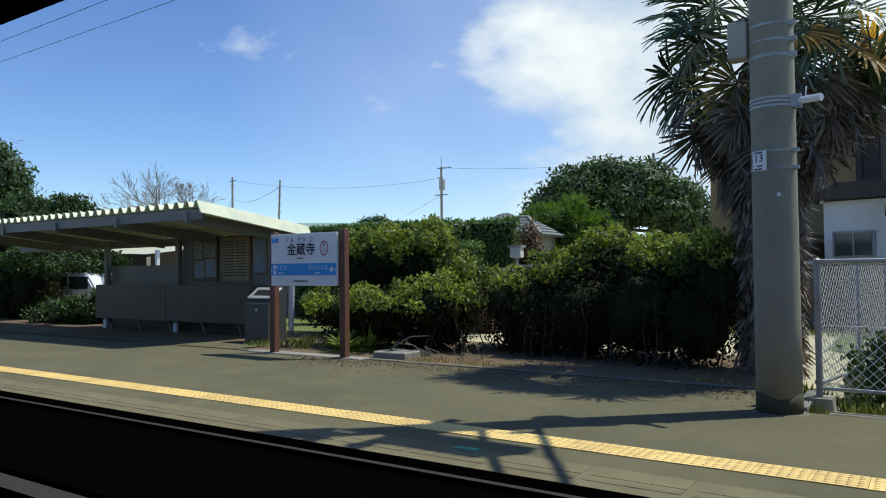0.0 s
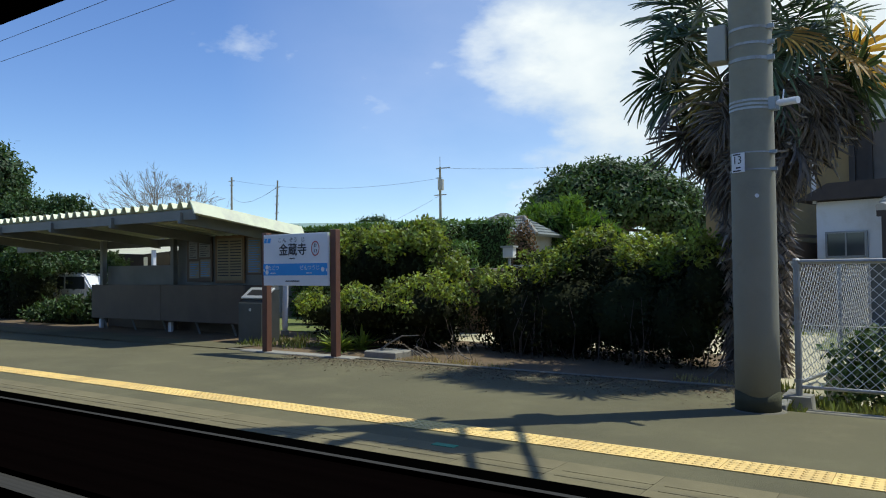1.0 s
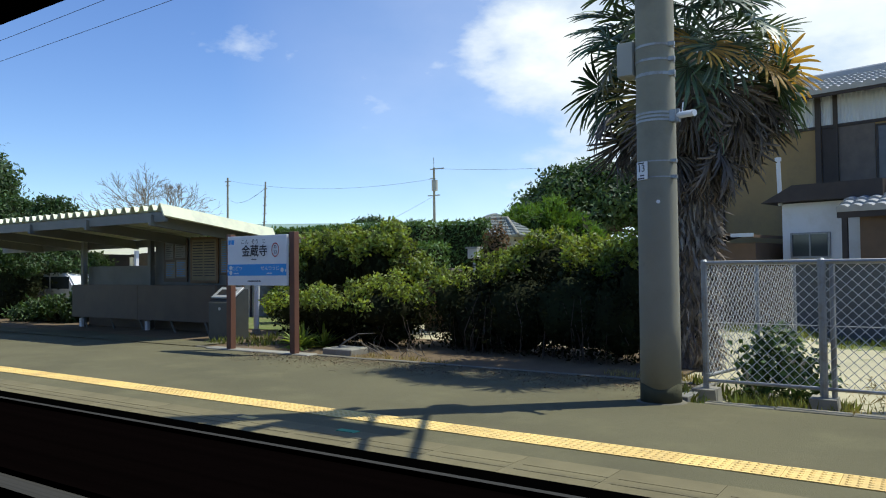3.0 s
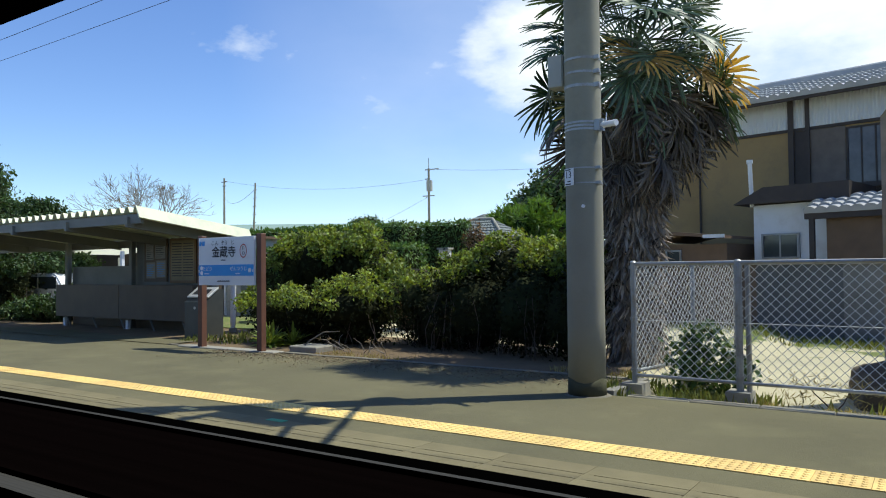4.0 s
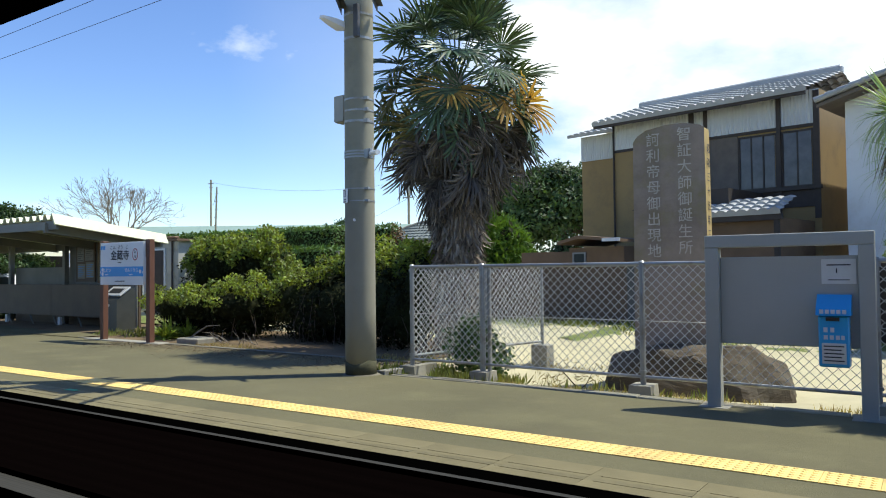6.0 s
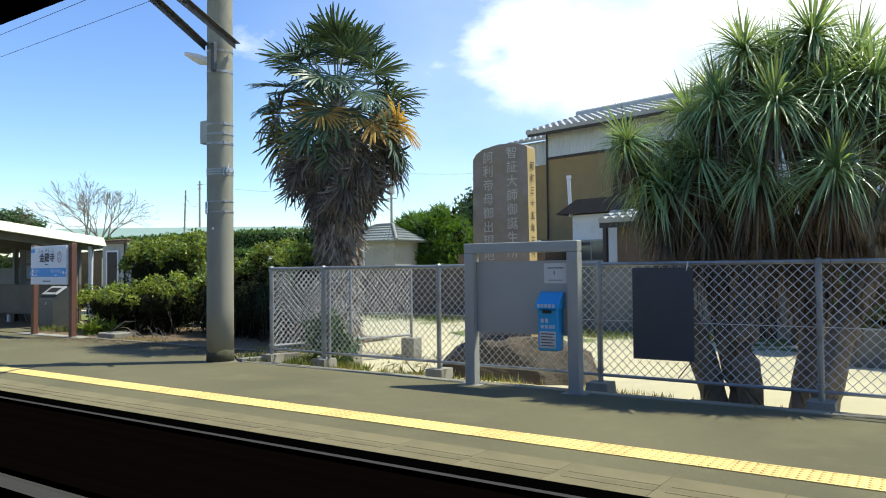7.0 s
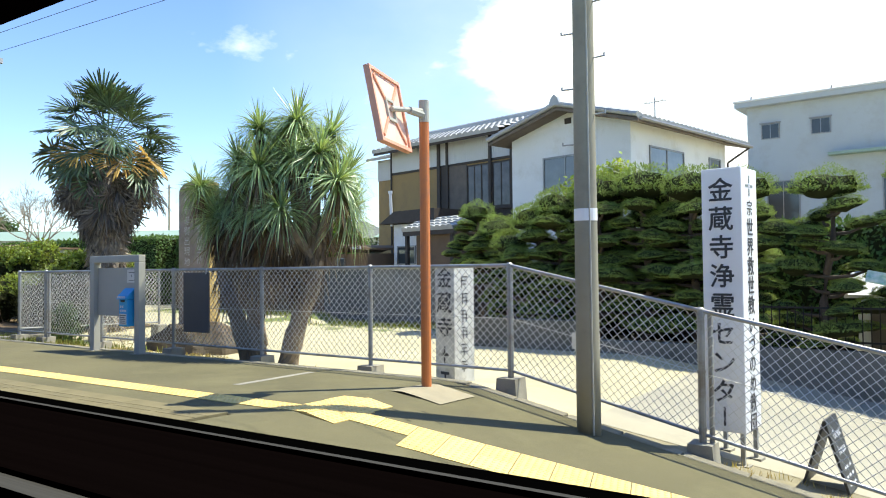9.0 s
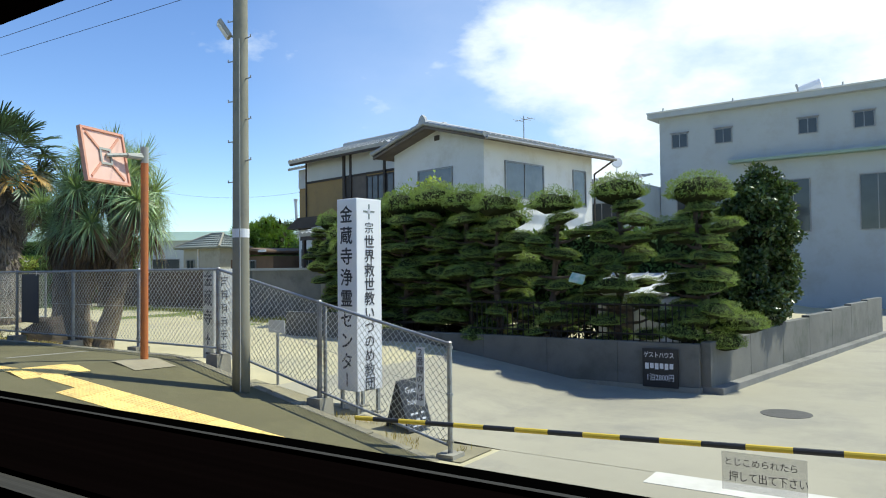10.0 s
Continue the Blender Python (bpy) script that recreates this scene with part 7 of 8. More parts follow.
# ---- fan palm ----
def fan_mesh(name, mat, seed, length=0.66, stalk=0.9, droop=0.4, segs=29, sweep=122, closed=1.0, fold=30, joined=0.5):
    """A fan on its stalk, joined near the heart and split into stiff fingers; fold tips the blade down from the stalk, closed below 1 folds it up."""
    r = random.Random(seed)
    v, f = [], []
    w = 0.012
    for i in range(5):
        t = i / 4
        z = -0.05 * t * t
        v += [(stalk * t, -w, z), (stalk * t, w, z), (stalk * t, 0, z + 0.02)]
    for i in range(4):
        k = 3 * i
        f += [(k, k + 1, k + 4, k + 3), (k + 1, k + 2, k + 5, k + 4), (k + 2, k, k + 3, k + 5)]
    step = 2 * radians(sweep) / (segs - 1)
    cf, sf = math.cos(radians(fold)), math.sin(radians(fold))
    for s in range(segs):
        a = -radians(sweep) + step * s + r.uniform(-0.05, 0.05)
        L = length * (0.78 + 0.22 * math.cos(a * 0.75)) * (r.uniform(0.86, 1.1) if r.random() > 0.1 else r.uniform(0.5, 0.7))
        c, sn = math.cos(a), math.sin(a)
        half = L * joined * math.tan(step / 2) * 1.02
        bend = droop * r.uniform(0.3, 1.7)
        cup = 0.22 * abs(a) / radians(sweep) + 0.05 * (s % 2)
        base = len(v)
        for t, wd in ((0.02, 0.06), (joined, 1.0), (0.68, 0.86), (0.90, 0.66), (1.0, 0.28)):
            rad = L * t
            z = cup * rad - bend * L * max(0.0, t - 0.5) ** 2 * 1.6
            ox, oy = -sn * half * wd, c * half * wd
            for px, py, pz in ((c * rad + ox, (sn * rad + oy) * closed, z), (c * rad, sn * rad * closed, z + 0.016 * wd), (c * rad - ox, (sn * rad - oy) * closed, z)):
                v.append((stalk + px * cf + pz * sf, py, -0.05 - px * sf + pz * cf))
        for i in range(4):
            k = base + 3 * i
            f += [(k, k + 1, k + 4, k + 3), (k + 1, k + 2, k + 5, k + 4)]
    mesh = bpy.data.meshes.new(name)
    mesh.from_pydata(v, [], f)
    mesh.materials.append(mat)
    return mesh


def fan_palm():
    x, y = -1.68, 10.15
    e = thing("fan_palm", "fan palm with a shaggy trunk, green crown and hanging dead fronds", "palm tree", x, y, -0.35)
    bm = bmesh.new()
    rows = steps(-0.4, 4.45, 34)
    pipe(bm, [(x + 0.03 * math.sin(z), y, z) for z in rows], [0.30 + 0.035 * noise.noise(Vector((0, 0, z * 3))) + 0.03 * clampf((z - 1.2) / 1.0) - 0.22 * clampf((z - 3.2) / 1.1) for z in rows], 20)
    for v in bm.verts:
        d = Vector((v.co.x - x, v.co.y - y, 0)).normalized()
        v.co += d * (0.07 * noise.noise(v.co * 7) + 0.03 * noise.noise(v.co * 19))
    part("trunk", bm, FIBRE, e)
    n = 3400
    a, z = rng.uniform(0, math.tau, n), rng.uniform(-0.1, 3.6, n)
    out = np.stack([np.cos(a), np.sin(a), 0 * a], 1)
    r = 0.31 + 0.04 * np.clip((z - 1.2) / 1.0, 0, 1)
    p = np.stack([x + r * np.cos(a), y + r * np.sin(a), z], 1)
    vv, ff = blades(p, out * 0.40 + np.array([0, 0, -1.0]), 0.26, 0.28, 0.13)
    tagged(mesh_part("hanging_fibre", vv, ff, FIBRE, e), kind="stuff")
    # old leaf bases standing off the trunk
    n = 420
    a, z = rng.uniform(0, math.tau, n), rng.uniform(0.2, 3.3, n)
    p = np.stack([x + 0.30 * np.cos(a), y + 0.30 * np.sin(a), z], 1)
    out = np.stack([np.cos(a), np.sin(a), 0.9 + 0 * a], 1)
    vv, ff = blades(p, out, 0.20, 0.18, 0.22)
    tagged(mesh_part("old_leaf_base", vv, ff, DEADFROND, e), kind="stuff")
    green = [fan_mesh("frond", FROND, q, 0.68, stalk, 0.10 + 0.06 * q, fold=f) for q, stalk, f in ((1, 0.95, 6), (2, 0.88, 20), (3, 1.08, 34), (4, 0.92, 50))]
    gold = [fan_mesh("frond", GOLDFROND, q, 0.66, 0.85, 0.25, fold=26) for q in (5, 6)]
    old = [fan_mesh("frond", OLDFROND, q, 0.66, 0.85, 0.6, fold=40) for q in (10, 11)]
    dead = [fan_mesh("dead_frond", DEADFROND, q, 0.62, 0.72, 0.5, 20, 75, 0.62, fold=f) for q, f in ((7, 10), (8, 28), (9, 45))]
    folded = [fan_mesh("dead_frond", DEADFROND, q, 0.66, 0.5, 0.3, 18, 40, 0.7, fold=8) for q in (12, 13, 14)]

    def place(mesh, az, el, z, scale, twist, name, off=0.10):
        o = new(name, mesh)
        o.parent = e
        o.matrix_basis = Matrix.Translation((off * math.cos(az), off * math.sin(az), z + 0.35)) @ Euler((0, 0, az)).to_matrix().to_4x4() @ Euler((twist, -el, 0)).to_matrix().to_4x4() @ Matrix.Scale(scale, 4)

    for k in range(40):
        az = k * 2.39996 + rng.uniform(-0.45, 0.45)
        t = k / 39
        el = radians(76 - 88 * t + rng.uniform(-14, 14))
        place(green[int(rng.integers(0, 4))], az, el, 4.46 - 0.25 * t, rng.uniform(0.86, 1.06), rng.uniform(-0.6, 0.6), "frond")
    for k in range(17):
        az = k * 2.39996 + 0.9 + rng.uniform(-0.35, 0.35)
        mesh = old[k % 2] if k % 4 == 0 else green[1 + k % 3]
        place(mesh, az, radians(-8 - 34 * k / 16 + rng.uniform(-9, 9)), 4.26 - 0.26 * k / 16, rng.uniform(1.0, 1.18), rng.uniform(-0.9, 0.9), "frond")
    for k, (az, el, size, turn) in enumerate(((0.35, -14, 1.12, -0.4), (-0.25, -20, 1.08, 0.2), (-1.1, -12, 1.0, -0.3))):
        place(gold[k % 2], az, radians(el), 4.16, size, turn, "yellow_frond", 0.22)
    for k in range(62):
        az = k * 2.39996 + rng.uniform(-0.4, 0.4)
        t = k / 61
        place(dead[k % 3], az, radians(-26 - 44 * t + rng.uniform(-12, 12)), 4.0 - 0.62 * t, rng.uniform(0.92, 1.28), rng.uniform(-1.4, 1.4), "dead_frond", 0.16)
    for k in range(30):
        az = k * 2.39996 + rng.uniform(-0.3, 0.3)
        place(folded[k % 3], az, radians(-80 + rng.uniform(-7, 9)), 3.4 - 0.62 * k / 29, rng.uniform(0.7, 1.05), rng.uniform(-0.9, 0.9), "dead_frond", 0.33)


fan_palm()


# ---- sword-leaved tree ----
def rosette_mesh(name, mat, seed, n=95, length=0.8, low=-60, high=88, sag=0.55, width=0.028):
    """Long pointed leaves round one growing point, stiff above and arching down below."""
    r = random.Random(seed)
    v, f = [], []
    for k in range(n):
        az = k * 2.39996 + r.uniform(-0.2, 0.2)
        lift = math.sin(radians(high)) + (math.sin(radians(low)) - math.sin(radians(high))) * k / n
        el = math.asin(lift) + radians(r.uniform(-9, 9))
        L = length * r.uniform(0.72, 1.15)
        d = Vector((math.cos(az) * math.cos(el), math.sin(az) * math.cos(el), math.sin(el)))
        side = Vector((-math.sin(az), math.cos(az), r.uniform(-0.25, 0.25)))
        base = len(v)
        drop = sag * r.uniform(0.2, 1.7) * max(0.15, math.cos(el))
        keel = d.cross(side) * width * 0.35
        for t, w in ((0, 0.6), (0.3, 1.0), (0.58, 0.9), (0.82, 0.5), (1.0, 0.03)):
            p = d * L * t - Vector((0, 0, drop * L * t ** 2.4))
            v += [tuple(p + side * width * w), tuple(p + keel * w), tuple(p - side * width * w)]
        for i in range(4):
            q = base + 3 * i
            f += [(q, q + 1, q + 4, q + 3), (q + 1, q + 2, q + 5, q + 4)]
    mesh = bpy.data.meshes.new(name)
    mesh.from_pydata(v, [], f)
    mesh.materials.append(mat)
    return mesh


def sword_tree():
    ox, oy = 5.9, 8.25
    e = thing("sword_leaf_tree", "many-stemmed tree with dense tufts of long sword-shaped leaves", "tree", ox, oy, -0.4)
    green = [rosette_mesh("leaf_tuft", SWORD, s, 240, 0.64, -30, 89, 0.55, 0.0105) for s in (1, 2, 3, 4)]
    brown = [rosette_mesh("dead_skirt", DEADSWORD, s, 80, 0.52, -86, -40, 0.9, 0.012) for s in (5, 6)]
    heads = [(4.57, 7.98, 2.62), (5.78, 8.15, 3.50), (6.40, 8.35, 3.58), (6.92, 8.30, 3.02), (7.18, 8.65, 2.15), (6.62, 7.80, 2.12), (6.12, 7.82, 2.82), (5.15, 8.40, 2.92), (6.75, 8.75, 3.38),
             (5.95, 8.85, 3.55), (5.40, 8.80, 3.15), (5.35, 8.05, 2.35), (7.28, 8.30, 2.55), (6.55, 8.15, 2.95), (5.55, 7.95, 2.95), (6.15, 8.4, 3.25), (7.0, 8.85, 2.75), (5.95, 7.85, 2.15), (4.95, 8.55, 2.35), (5.0, 8.05, 2.05), (4.75, 8.2, 2.2)]
    for k, h in enumerate(heads):
        o = new("leaf_tuft", green[k % 4])
        o.parent = e
        lean = Vector((0.6 * (h[0] - 6.0), 0.6 * (h[1] - 8.3), 1.5)).normalized().to_track_quat("Z", "Y").to_matrix().to_4x4()
        o.matrix_basis = Matrix.Translation(Vector(h) - Vector((ox, oy, -0.4))) @ lean @ Euler((0, 0, k * 1.7)).to_matrix().to_4x4() @ Matrix.Scale(rng.uniform(0.9, 1.1) if k else 0.84, 4)
        o = new("dead_skirt", brown[k % 2])
        o.parent = e
        o.matrix_basis = Matrix.Translation(Vector(h) - Vector((ox, oy, -0.28))) @ Euler((0, 0, k * 1.1)).to_matrix().to_4x4() @ Matrix.Scale(0.95 if k else 0.7, 4)
    for k, h in enumerate(((5.0, 8.2, 1.85), (5.4, 8.1, 1.75), (5.8, 8.2, 1.85), (6.25, 8.1, 1.75), (6.65, 8.25, 1.7), (5.2, 8.1, 2.2), (6.0, 8.0, 2.2), (6.9, 8.4, 2.0), (5.6, 8.5, 2.3), (6.4, 8.5, 2.3), (5.3, 8.4, 1.5), (6.1, 8.4, 1.5))):
        o = new("dead_skirt", brown[k % 2])
        o.parent = e
        o.matrix_basis = Matrix.Translation(Vector(h) - Vector((ox, oy, -0.4))) @ Euler((0, 0, k * 0.9)).to_matrix().to_4x4()
    roots = [(5.40, 8.22), (5.58, 8.32), (5.74, 8.18), (6.42, 8.10), (6.28, 8.35)]
    forks = [(4.95, 8.15, 1.45), (5.45, 8.35, 1.6), (5.85, 8.1, 1.45), (6.85, 8.25, 1.4), (6.35, 8.5, 1.5)]
    for k, ((a, b), c) in enumerate(zip(roots, forks)):
        bm = bmesh.new()
        rows = steps(0, 1, 8)
        pts = [Vector((a, b, -0.5)).lerp(Vector(c), t) + Vector((0.06 * math.sin(t * 5 + k), 0.05 * math.cos(t * 4 + k), 0)) * (t > 0) for t in rows]
        pipe(bm, pts, [0.145 - 0.03 * t + (0.05 if t == 0 else 0) for t in rows], 14)
        for v in bm.verts:
            v.co += Vector((noise.noise(v.co * 8), noise.noise(v.co * 8 + Vector((9, 0, 0))), 0)) * 0.04
        part("stem", bm, STEMBARK, e)
        for h in sorted(heads, key=lambda q: (q[0] - c[0]) ** 2 + (q[1] - c[1]) ** 2)[:5]:
            bm = bmesh.new()
            pipe(bm, [c, ((c[0] + h[0]) / 2, (c[1] + h[1]) / 2, (c[2] + h[2]) / 2 - 0.05), h], [0.08, 0.07, 0.06], 7)
            part("branch", bm, STEMBARK, e)
    n = 950
    k = rng.integers(0, 5, n)
    t = rng.uniform(0.62, 1.3, n)
    a0 = np.array([(a, b, -0.1) for a, b in roots])[k]
    a1 = np.array(forks)[k]
    p = a0 + (a1 - a0) * t[:, None] + rng.normal(0, 0.10, (n, 3))
    vv, ff = blades(p, np.tile([0, -0.15, -1.0], (n, 1)), 0.48, 0.22, 0.055)
    tagged(mesh_part("hanging_dead_leaves", vv, ff, DEADSWORD, e), kind="stuff")


sword_tree()
e = thing("strap_leaf_plant", "clump of broad green strap leaves beside the sign post", "plant", -8.1, 9.35, -0.12)
m = rosette_mesh("leaf_tuft", LEAF, 21, 40, 0.5, 15, 85, 0.5, 0.03)
for dx, dy in ((0, 0), (0.3, 0.2), (-0.25, 0.15), (0.1, -0.2)):
    o = new("leaf_tuft", m)
    o.parent, o.location, o.rotation_euler = e, (dx, dy, 0), (0, 0, dx * 9)


# ---- cloud-pruned pines ----
def pad_mesh(seed):
    """A cushion of short needles, about a metre across, domed above and ragged below."""
    global rng
    rng = np.random.default_rng(100 + seed)
    n = 4200
    d = rng.normal(0, 1, (n, 3))
    d /= np.linalg.norm(d, axis=1)[:, None]
    d[:, 2] = np.where(d[:, 2] < 0, d[:, 2] * 0.22, d[:, 2])
    bump = np.array([noise.noise(Vector(q * 2.6) + Vector((seed * 5.0, 0, 0))) + 0.5 * noise.noise(Vector(q * 6.0) + Vector((0, seed * 3.0, 0))) for q in d])
    p = d * np.array([0.5, 0.5, 0.31]) * (0.90 + 0.20 * bump + rng.uniform(-0.14, 0.01, n))[:, None]
    v, f = blades(p, (d + np.array([0, 0, 0.5])) / np.linalg.norm(d + np.array([0, 0, 0.5]), axis=1)[:, None], 0.038, 0.6, 0.30, 0.0, 0.45)
    mesh = bpy.data.meshes.new("foliage_pad")
    mesh.from_pydata(v.tolist(), [], f.tolist())
    mesh.materials.append(NEEDLE)
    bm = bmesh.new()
    # near-black blob: shade between the needles is put into its colour
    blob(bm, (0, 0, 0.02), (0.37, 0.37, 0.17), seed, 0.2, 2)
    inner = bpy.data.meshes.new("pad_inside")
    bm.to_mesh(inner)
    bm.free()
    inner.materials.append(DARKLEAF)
    return mesh, inner


PADS = [pad_mesh(s) for s in range(5)]
rng = np.random.default_rng(11)


SINGLE = "cloud-pruned pine with a domed top pad over tiers of small pads"
MASS = "cloud-pruned pine with dense overlapping dark green pads"


def cloud_pine(x, y, top, ground, levels, width, label, bottom=0.15):
    e = thing("cloud_pruned_pine", label, "pine tree", x, y, ground, group="pruned pines")
    single = label == SINGLE
    bm = bmesh.new()
    pts = [(x + 0.10 * math.sin(k * 1.3 + x), y + 0.08 * math.cos(k * 1.7 + x), ground + (top - 0.1 - ground) * k / 7) for k in range(8)]
    pipe(bm, pts, [0.10 - 0.009 * k for k in range(8)], 8)
    part("trunk", bm, BARK, e)
    spots = [(0.0, 0.0, top - 0.24, width * (1.2 if single else 1.05), 1.05 if single else 1.3)]
    for k in range(1, levels):
        z = top - 0.30 - (top - bottom - 0.3) * k / (levels - 1)
        n = 2 if k == 1 else 3
        for s in range(n):
            a = k * 1.9 + s * math.tau / n + rng.uniform(-0.6, 0.6)
            d = rng.uniform(0.28, 0.66) * (0.85 + 0.4 * k / levels) * (1.0 if single else 1.1)
            spots.append((d * math.cos(a), d * math.sin(a), z + rng.uniform(-0.09, 0.09), width * rng.uniform(0.42, 0.80), rng.uniform(0.7, 1.05)))
    for i, (dx, dy, z, w, hgt) in enumerate(spots):
        mesh, inner = PADS[int(rng.integers(0, 5))]
        tilt = Euler((rng.uniform(-0.16, 0.16), rng.uniform(-0.16, 0.16), rng.uniform(0, 6.3))).to_matrix().to_4x4() if i else Matrix()
        wx, wy = w * rng.uniform(0.85, 1.2), w * rng.uniform(0.85, 1.2)
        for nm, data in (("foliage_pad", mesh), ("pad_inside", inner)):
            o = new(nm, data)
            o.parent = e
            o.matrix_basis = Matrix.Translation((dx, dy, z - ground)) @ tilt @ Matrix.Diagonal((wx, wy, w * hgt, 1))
        if i:
            bm = bmesh.new()
            pipe(bm, [(x, y, z - 0.16), (x + dx * 0.6, y + dy * 0.6, z - 0.13), (x + dx, y + dy, z - 0.04)], [0.035, 0.028, 0.015], 5)
            part("limb", bm, BARK, e)


for x, top, levels, w in ((11.95, 2.80, 9, 1.1), (13.30, 2.76, 9, 1.0), (14.68, 2.92, 10, 1.12), (16.22, 2.80, 10, 1.2)):
    cloud_pine(x, 13.85, top, -0.95, levels, w, SINGLE, -0.1)
for x, y, top, w in ((11.0, 14.2, 2.95, 1.15), (10.0, 14.4, 3.05, 1.25), (9.0, 14.5, 3.0, 1.25), (8.0, 14.6, 2.75, 1.25), (7.45, 14.7, 2.5, 1.15), (6.7, 14.9, 2.0, 0.95), (10.5, 15.2, 2.7, 1.25), (8.5, 15.4, 2.6, 1.25), (9.6, 15.1, 2.95, 1.25), (11.5, 14.9, 2.6, 1.2), (5.05, 16.2, 2.85, 0.95), (5.9, 15.8, 2.4, 1.0), (5.0, 16.6, 1.9, 0.9)):
    cloud_pine(x, y, top, -0.95, 9, w, MASS, 1.25 if x < 6.5 else 0.1)


clipped_hedge("clipped_hedge", "dark leafy hedge between the pines and the white house", 8.0, 16.0, 17.0, 17.9, 2.15)


def garden_store():
    """The low white-roofed store glimpsed through the pines."""
    e = thing("garden_store", "low garden store with a white sheet roof behind the pines", "shed", 14.3, 15.9, -0.95)
    part("wall", boxes((13.6, 15.0, 15.4, 16.8, -0.95, 0.55), bevel=0.01), PLASTER, e)
    bm = bmesh.new()
    box(bm, -0.9, 0.9, -0.85, 0.85, -0.03, 0.03, m=Matrix.Translation((14.3, 15.95, 0.86)) @ Euler((radians(14), 0, 0)).to_matrix().to_4x4())
    part("roof", bm, ROOFSHEET, e)
    for k in range(5):
        bm = bmesh.new()
        box(bm, -0.02, 0.02, -0.85, 0.85, 0.03, 0.06, m=Matrix.Translation((13.45 + 0.42 * k, 15.95, 0.86)) @ Euler((radians(14), 0, 0)).to_matrix().to_4x4())
        part("seam", bm, ROOFSHEET, e)
    part("door", boxes((13.8, 14.4, 15.37, 15.4, -0.9, 0.4)), GREYWOOD, e)


garden_store()
bush("camellia_bush", "tall narrow glossy dark green camellia bush at the wall corner", [((16.35, 16.6, 0.65), (0.72, 0.7, 1.0)), ((16.6, 16.8, 2.0), (0.68, 0.65, 0.95)), ((16.8, 16.9, 2.75), (0.42, 0.4, 0.55)), ((16.6, 17.3, 1.0), (0.6, 0.6, 1.1))], 0.10, 360, GLOSSLEAF, DARKLEAF, -0.3, base=(16.6, 16.7, -0.95), spray=(17, 0.19, -0.9), blade=(0.6, 0.35))
bush("garden_shrub", "pale green shrub rising behind the pines", [((8.3, 15.8, 2.7), (0.8, 0.6, 0.75)), ((8.9, 15.9, 3.05), (0.5, 0.5, 0.55))], 0.13, 200, LEAF, None, -0.9)
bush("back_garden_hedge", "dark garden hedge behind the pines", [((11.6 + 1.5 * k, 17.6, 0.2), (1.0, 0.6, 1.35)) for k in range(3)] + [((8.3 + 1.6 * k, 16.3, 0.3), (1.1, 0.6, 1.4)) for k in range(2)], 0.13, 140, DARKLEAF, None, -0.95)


# ---- tactile tiles and coping stones, piece by piece ----
def tile_mesh():
    bm = bmesh.new()
    box(bm, -0.1485, 0.1485, -0.1485, 0.1485, -0.02, 0.006)
    for i in range(5):
        for j in range(5):
            x, y = -0.112 + 0.056 * i, -0.112 + 0.056 * j
            a = [bm.verts.new((x + 0.018 * c, y + 0.018 * s, 0.006)) for c, s in ((1, 0), (0, 1), (-1, 0), (0, -1))]
            b = [bm.verts.new((x + 0.011 * c, y + 0.011 * s, 0.0115)) for c, s in ((1, 0), (0, 1), (-1, 0), (0, -1))]
            bm.faces.new(b)
            for k in range(4):
                bm.faces.new((a[k], a[(k + 1) % 4], b[(k + 1) % 4], b[k]))
    mesh = bpy.data.meshes.new("tactile_tile")
    bm.to_mesh(mesh)
    bm.free()
    mesh.materials.append(TACTILE)
    return mesh


def coping_mesh():
    bm = bmesh.new()
    box(bm, -0.2985, 0.2985, -0.24, 0.24, -0.11, 0.006)
    for y0, y1 in ((-0.24, -0.097), (-0.088, 0.023), (0.032, 0.24)):
        box(bm, -0.2985, 0.2985, y0, y1, 0.006, 0.012)
    box(bm, -0.2985, -0.24, -0.24, 0.24, 0.006, 0.0118)
    mesh = bpy.data.meshes.new("coping_stone")
    bm.to_mesh(mesh)
    bm.free()
    mesh.materials.append(COPING)
    return mesh


TILE_MESH, COPING_MESH = tile_mesh(), coping_mesh()


def lay(mesh, name, x, y, turn=0.0, scale=1.0):
    o = new(name, mesh)
    o.parent = platform
    sx = (platform_z(x + 0.1, y) - platform_z(x - 0.1, y)) / 0.2
    sy = (platform_z(x, y + 0.1) - platform_z(x, y - 0.1)) / 0.2
    nrm = Vector((-sx, -sy, 1)).normalized()
    tilt = Vector((0, 0, 1)).rotation_difference(nrm).to_matrix().to_4x4()
    o.matrix_basis = Matrix.Translation((x + 10, y - 5, platform_z(x, y) + rng.uniform(0.0, 0.0015))) @ tilt @ Euler((0, 0, turn)).to_matrix().to_4x4() @ Matrix.Scale(scale, 4)


for k in range(148):
    lay(TILE_MESH, "tactile_tile", -34.35 + 0.3 * k, 4.73)
for i in range(2):
    for j in range(3):
        lay(TILE_MESH, "tactile_tile", 10.07 + 0.3 * i - 0.03 * j, 4.76 + 0.3 * j, 0.02)
turn = math.atan2(0.31, 1.0)
for i in range(11):
    for j in range(2):
        u, w = 0.3 * i, -0.3 * j
        if j == 0 or i > 1:
            lay(TILE_MESH, "tactile_tile", 10.55 + u * math.cos(turn) - w * math.sin(turn), 4.98 + u * math.sin(turn) + w * math.cos(turn), turn)
for k in range(73):
    x = -33.8 + 0.6 * k
    lay(COPING_MESH, "coping_stone", x, 3.96)
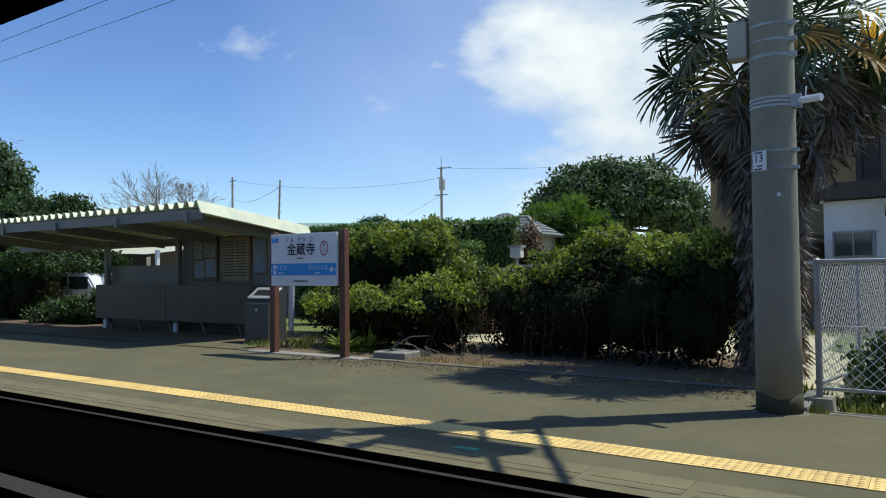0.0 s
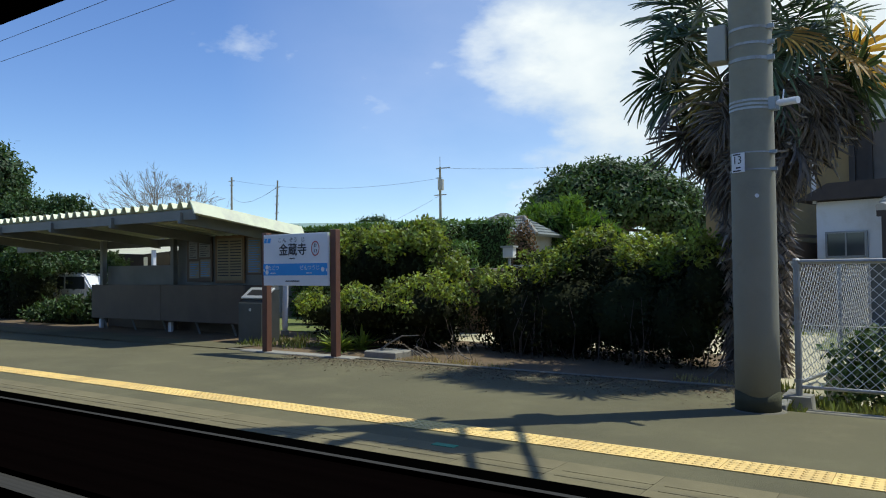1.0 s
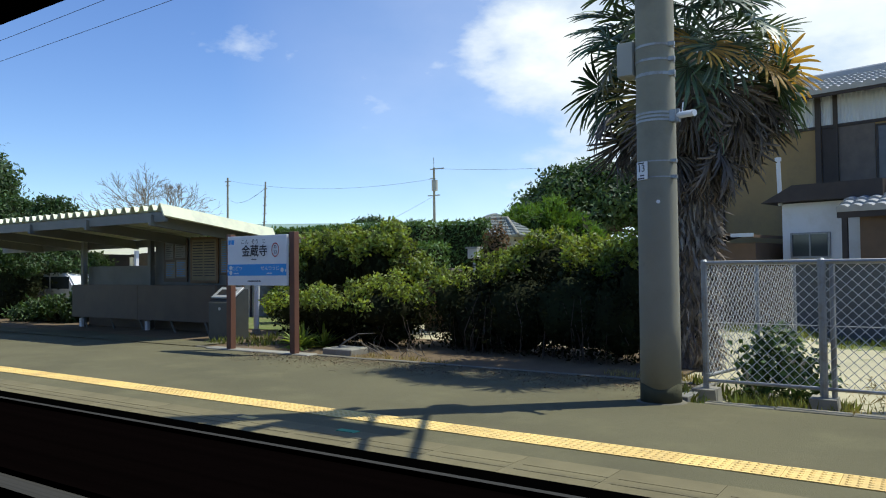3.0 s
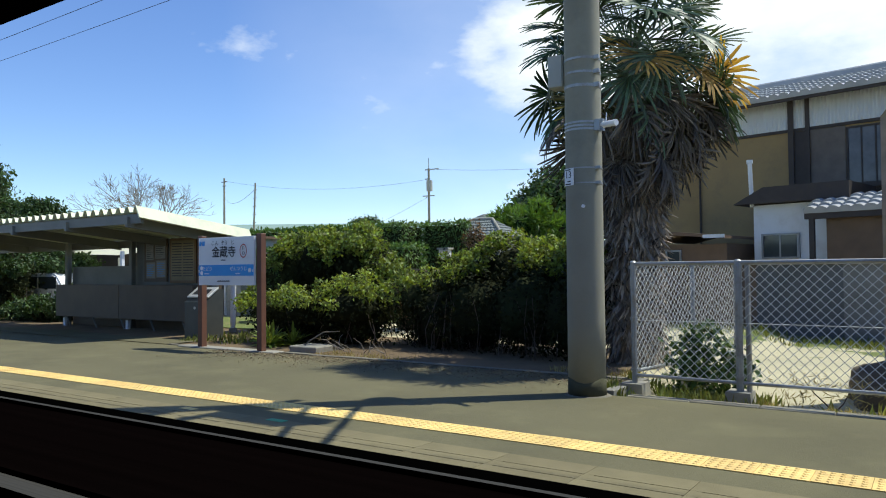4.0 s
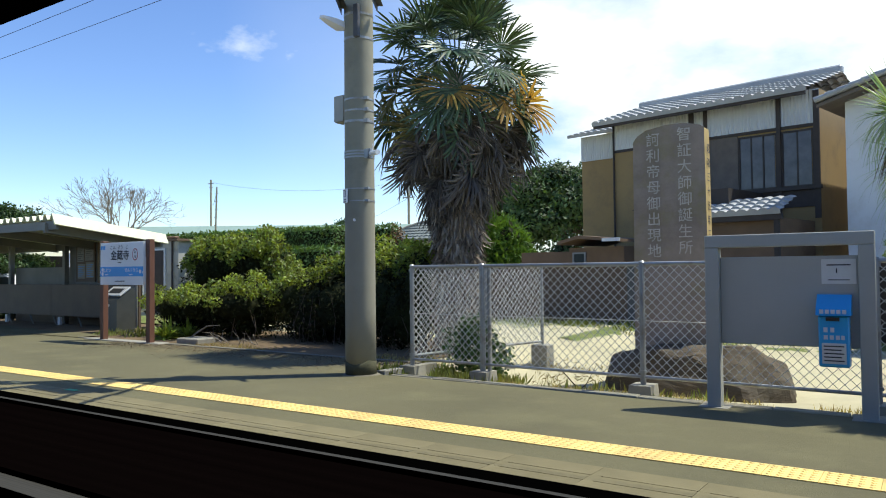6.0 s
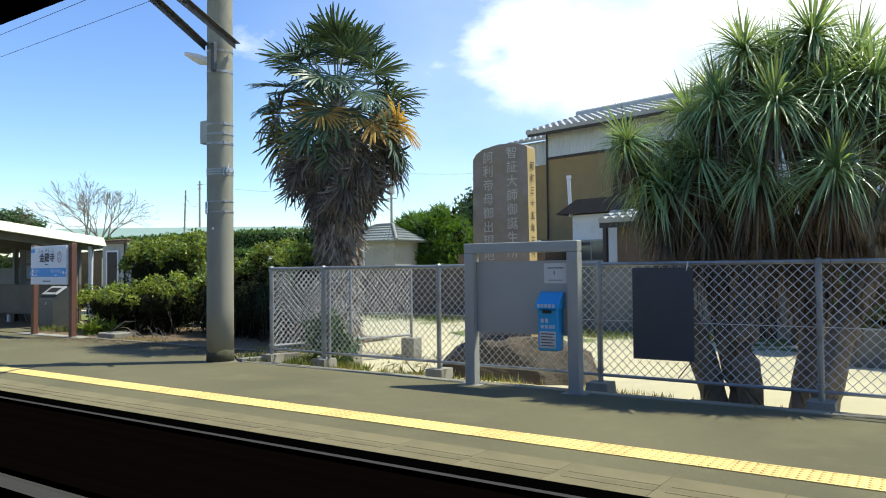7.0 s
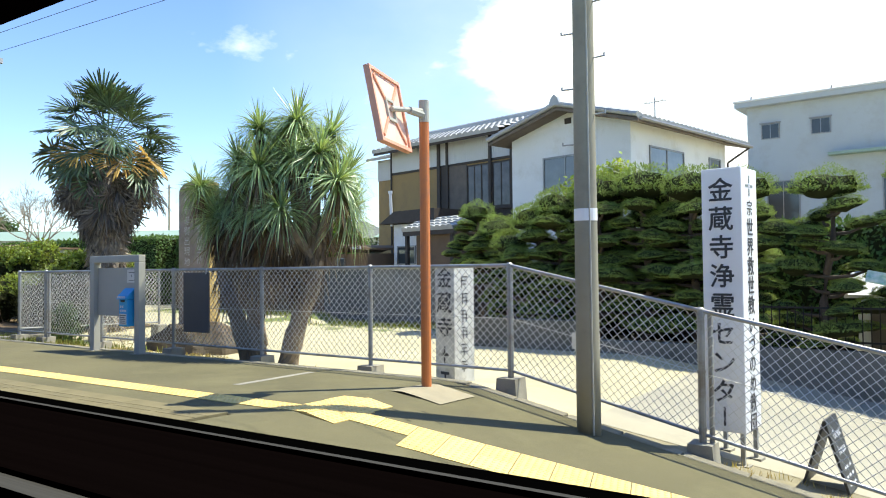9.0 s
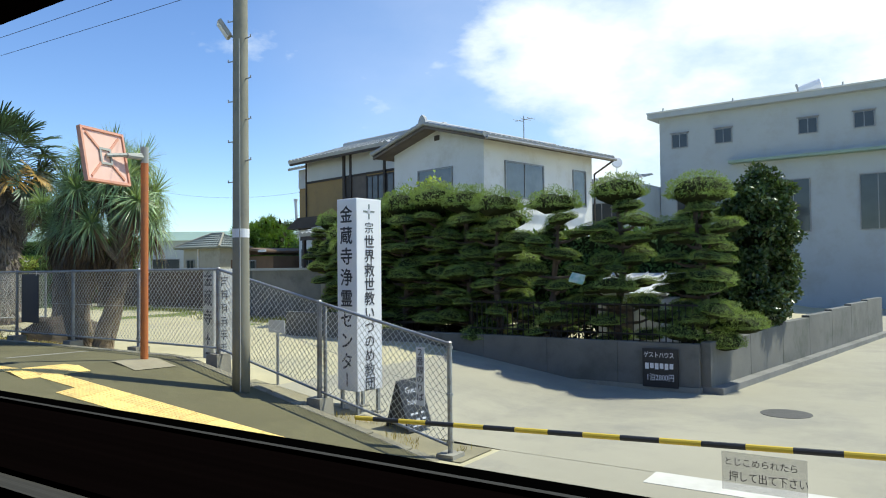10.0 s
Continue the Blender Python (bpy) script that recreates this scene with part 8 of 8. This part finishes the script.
for name, mat, x, y in (("yellow_mark", TACTILE, -3.62, 4.12), ("green_mark", material("green_paint", (0.05, 0.35, 0.16), (0.08, 0.3, 0.15), 0.7, scale=6, fine=50, bump=0), -2.58, 4.16)):
    bm = boxes((x - 0.09, x + 0.09, y - 0.035, y + 0.035, platform_z(x, y) + 0.012, platform_z(x, y) + 0.0165))
    tagged(part(name, bm, mat), "small worn paint mark on the platform coping", "paint mark", "platform marks")



def parked_car():
    """A small white car whose end shows between the bushes."""
    e = thing("parked_car", "small white parked car half hidden behind the bushes", "car", -22.0, 13.3, -0.15)
    bm = bmesh.new()
    prism(bm, [(-23.7, 0.05), (-20.35, 0.05), (-20.28, 0.35), (-20.34, 0.62), (-20.95, 0.74), (-21.4, 1.18), (-21.7, 1.25), (-23.3, 1.24), (-23.62, 0.85), (-23.72, 0.4)], 12.6, 14.0)
    bmesh.ops.bevel(bm, geom=list(bm.edges), offset=0.05, segments=2, affect="EDGES")
    body = part("body", bm, CARWHITE, e, smooth=False)
    for x0, x1 in ((-22.35, -21.3), (-23.4, -22.45)):
        part("side_window", boxes((x0, x1, 12.592, 12.6, 0.74, 1.12), bevel=0.002), GLASS, body)
    part("bumper", boxes((-20.31, -20.2, 12.65, 13.95, 0.08, 0.30), bevel=0.03), CARWHITE, e)
    for y in (12.8, 13.8):
        part("headlight", boxes((-20.36, -20.27, y - 0.15, y + 0.15, 0.44, 0.60), bevel=0.02), STAINLESS, e)
    for x in (-23.0, -21.0):
        for y in (12.6, 13.85):
            w = part("wheel", tubes(((x, y, 0.13), (x, y + 0.16, 0.13), 0.28), n=20), RUBBER, e)
            part("rim", tubes(((x, y - 0.006, 0.13), (x, y + 0.02, 0.13), 0.17), n=16), STAINLESS, w)


parked_car()

e = thing("white_cloth", "small white and green cloth caught in the pine branches", "cloth", 14.02, 13.3, 0.9)
bm = bmesh.new()
box(bm, -0.15, 0.15, -0.01, 0.01, -0.10, 0.10, m=Matrix.Translation((14.02, 13.3, 1.02)) @ Euler((radians(-25), radians(12), 0)).to_matrix().to_4x4())
bmesh.ops.subdivide_edges(bm, edges=bm.edges, cuts=4, use_grid_fill=True)
for v in bm.verts:
    v.co.y += 0.05 * noise.noise(v.co * 9)
part("cloth", bm, material("printed_cloth", (0.72, 0.74, 0.70), (0.16, 0.42, 0.26), 0.8, scale=9, fine=30, bump=0), e)
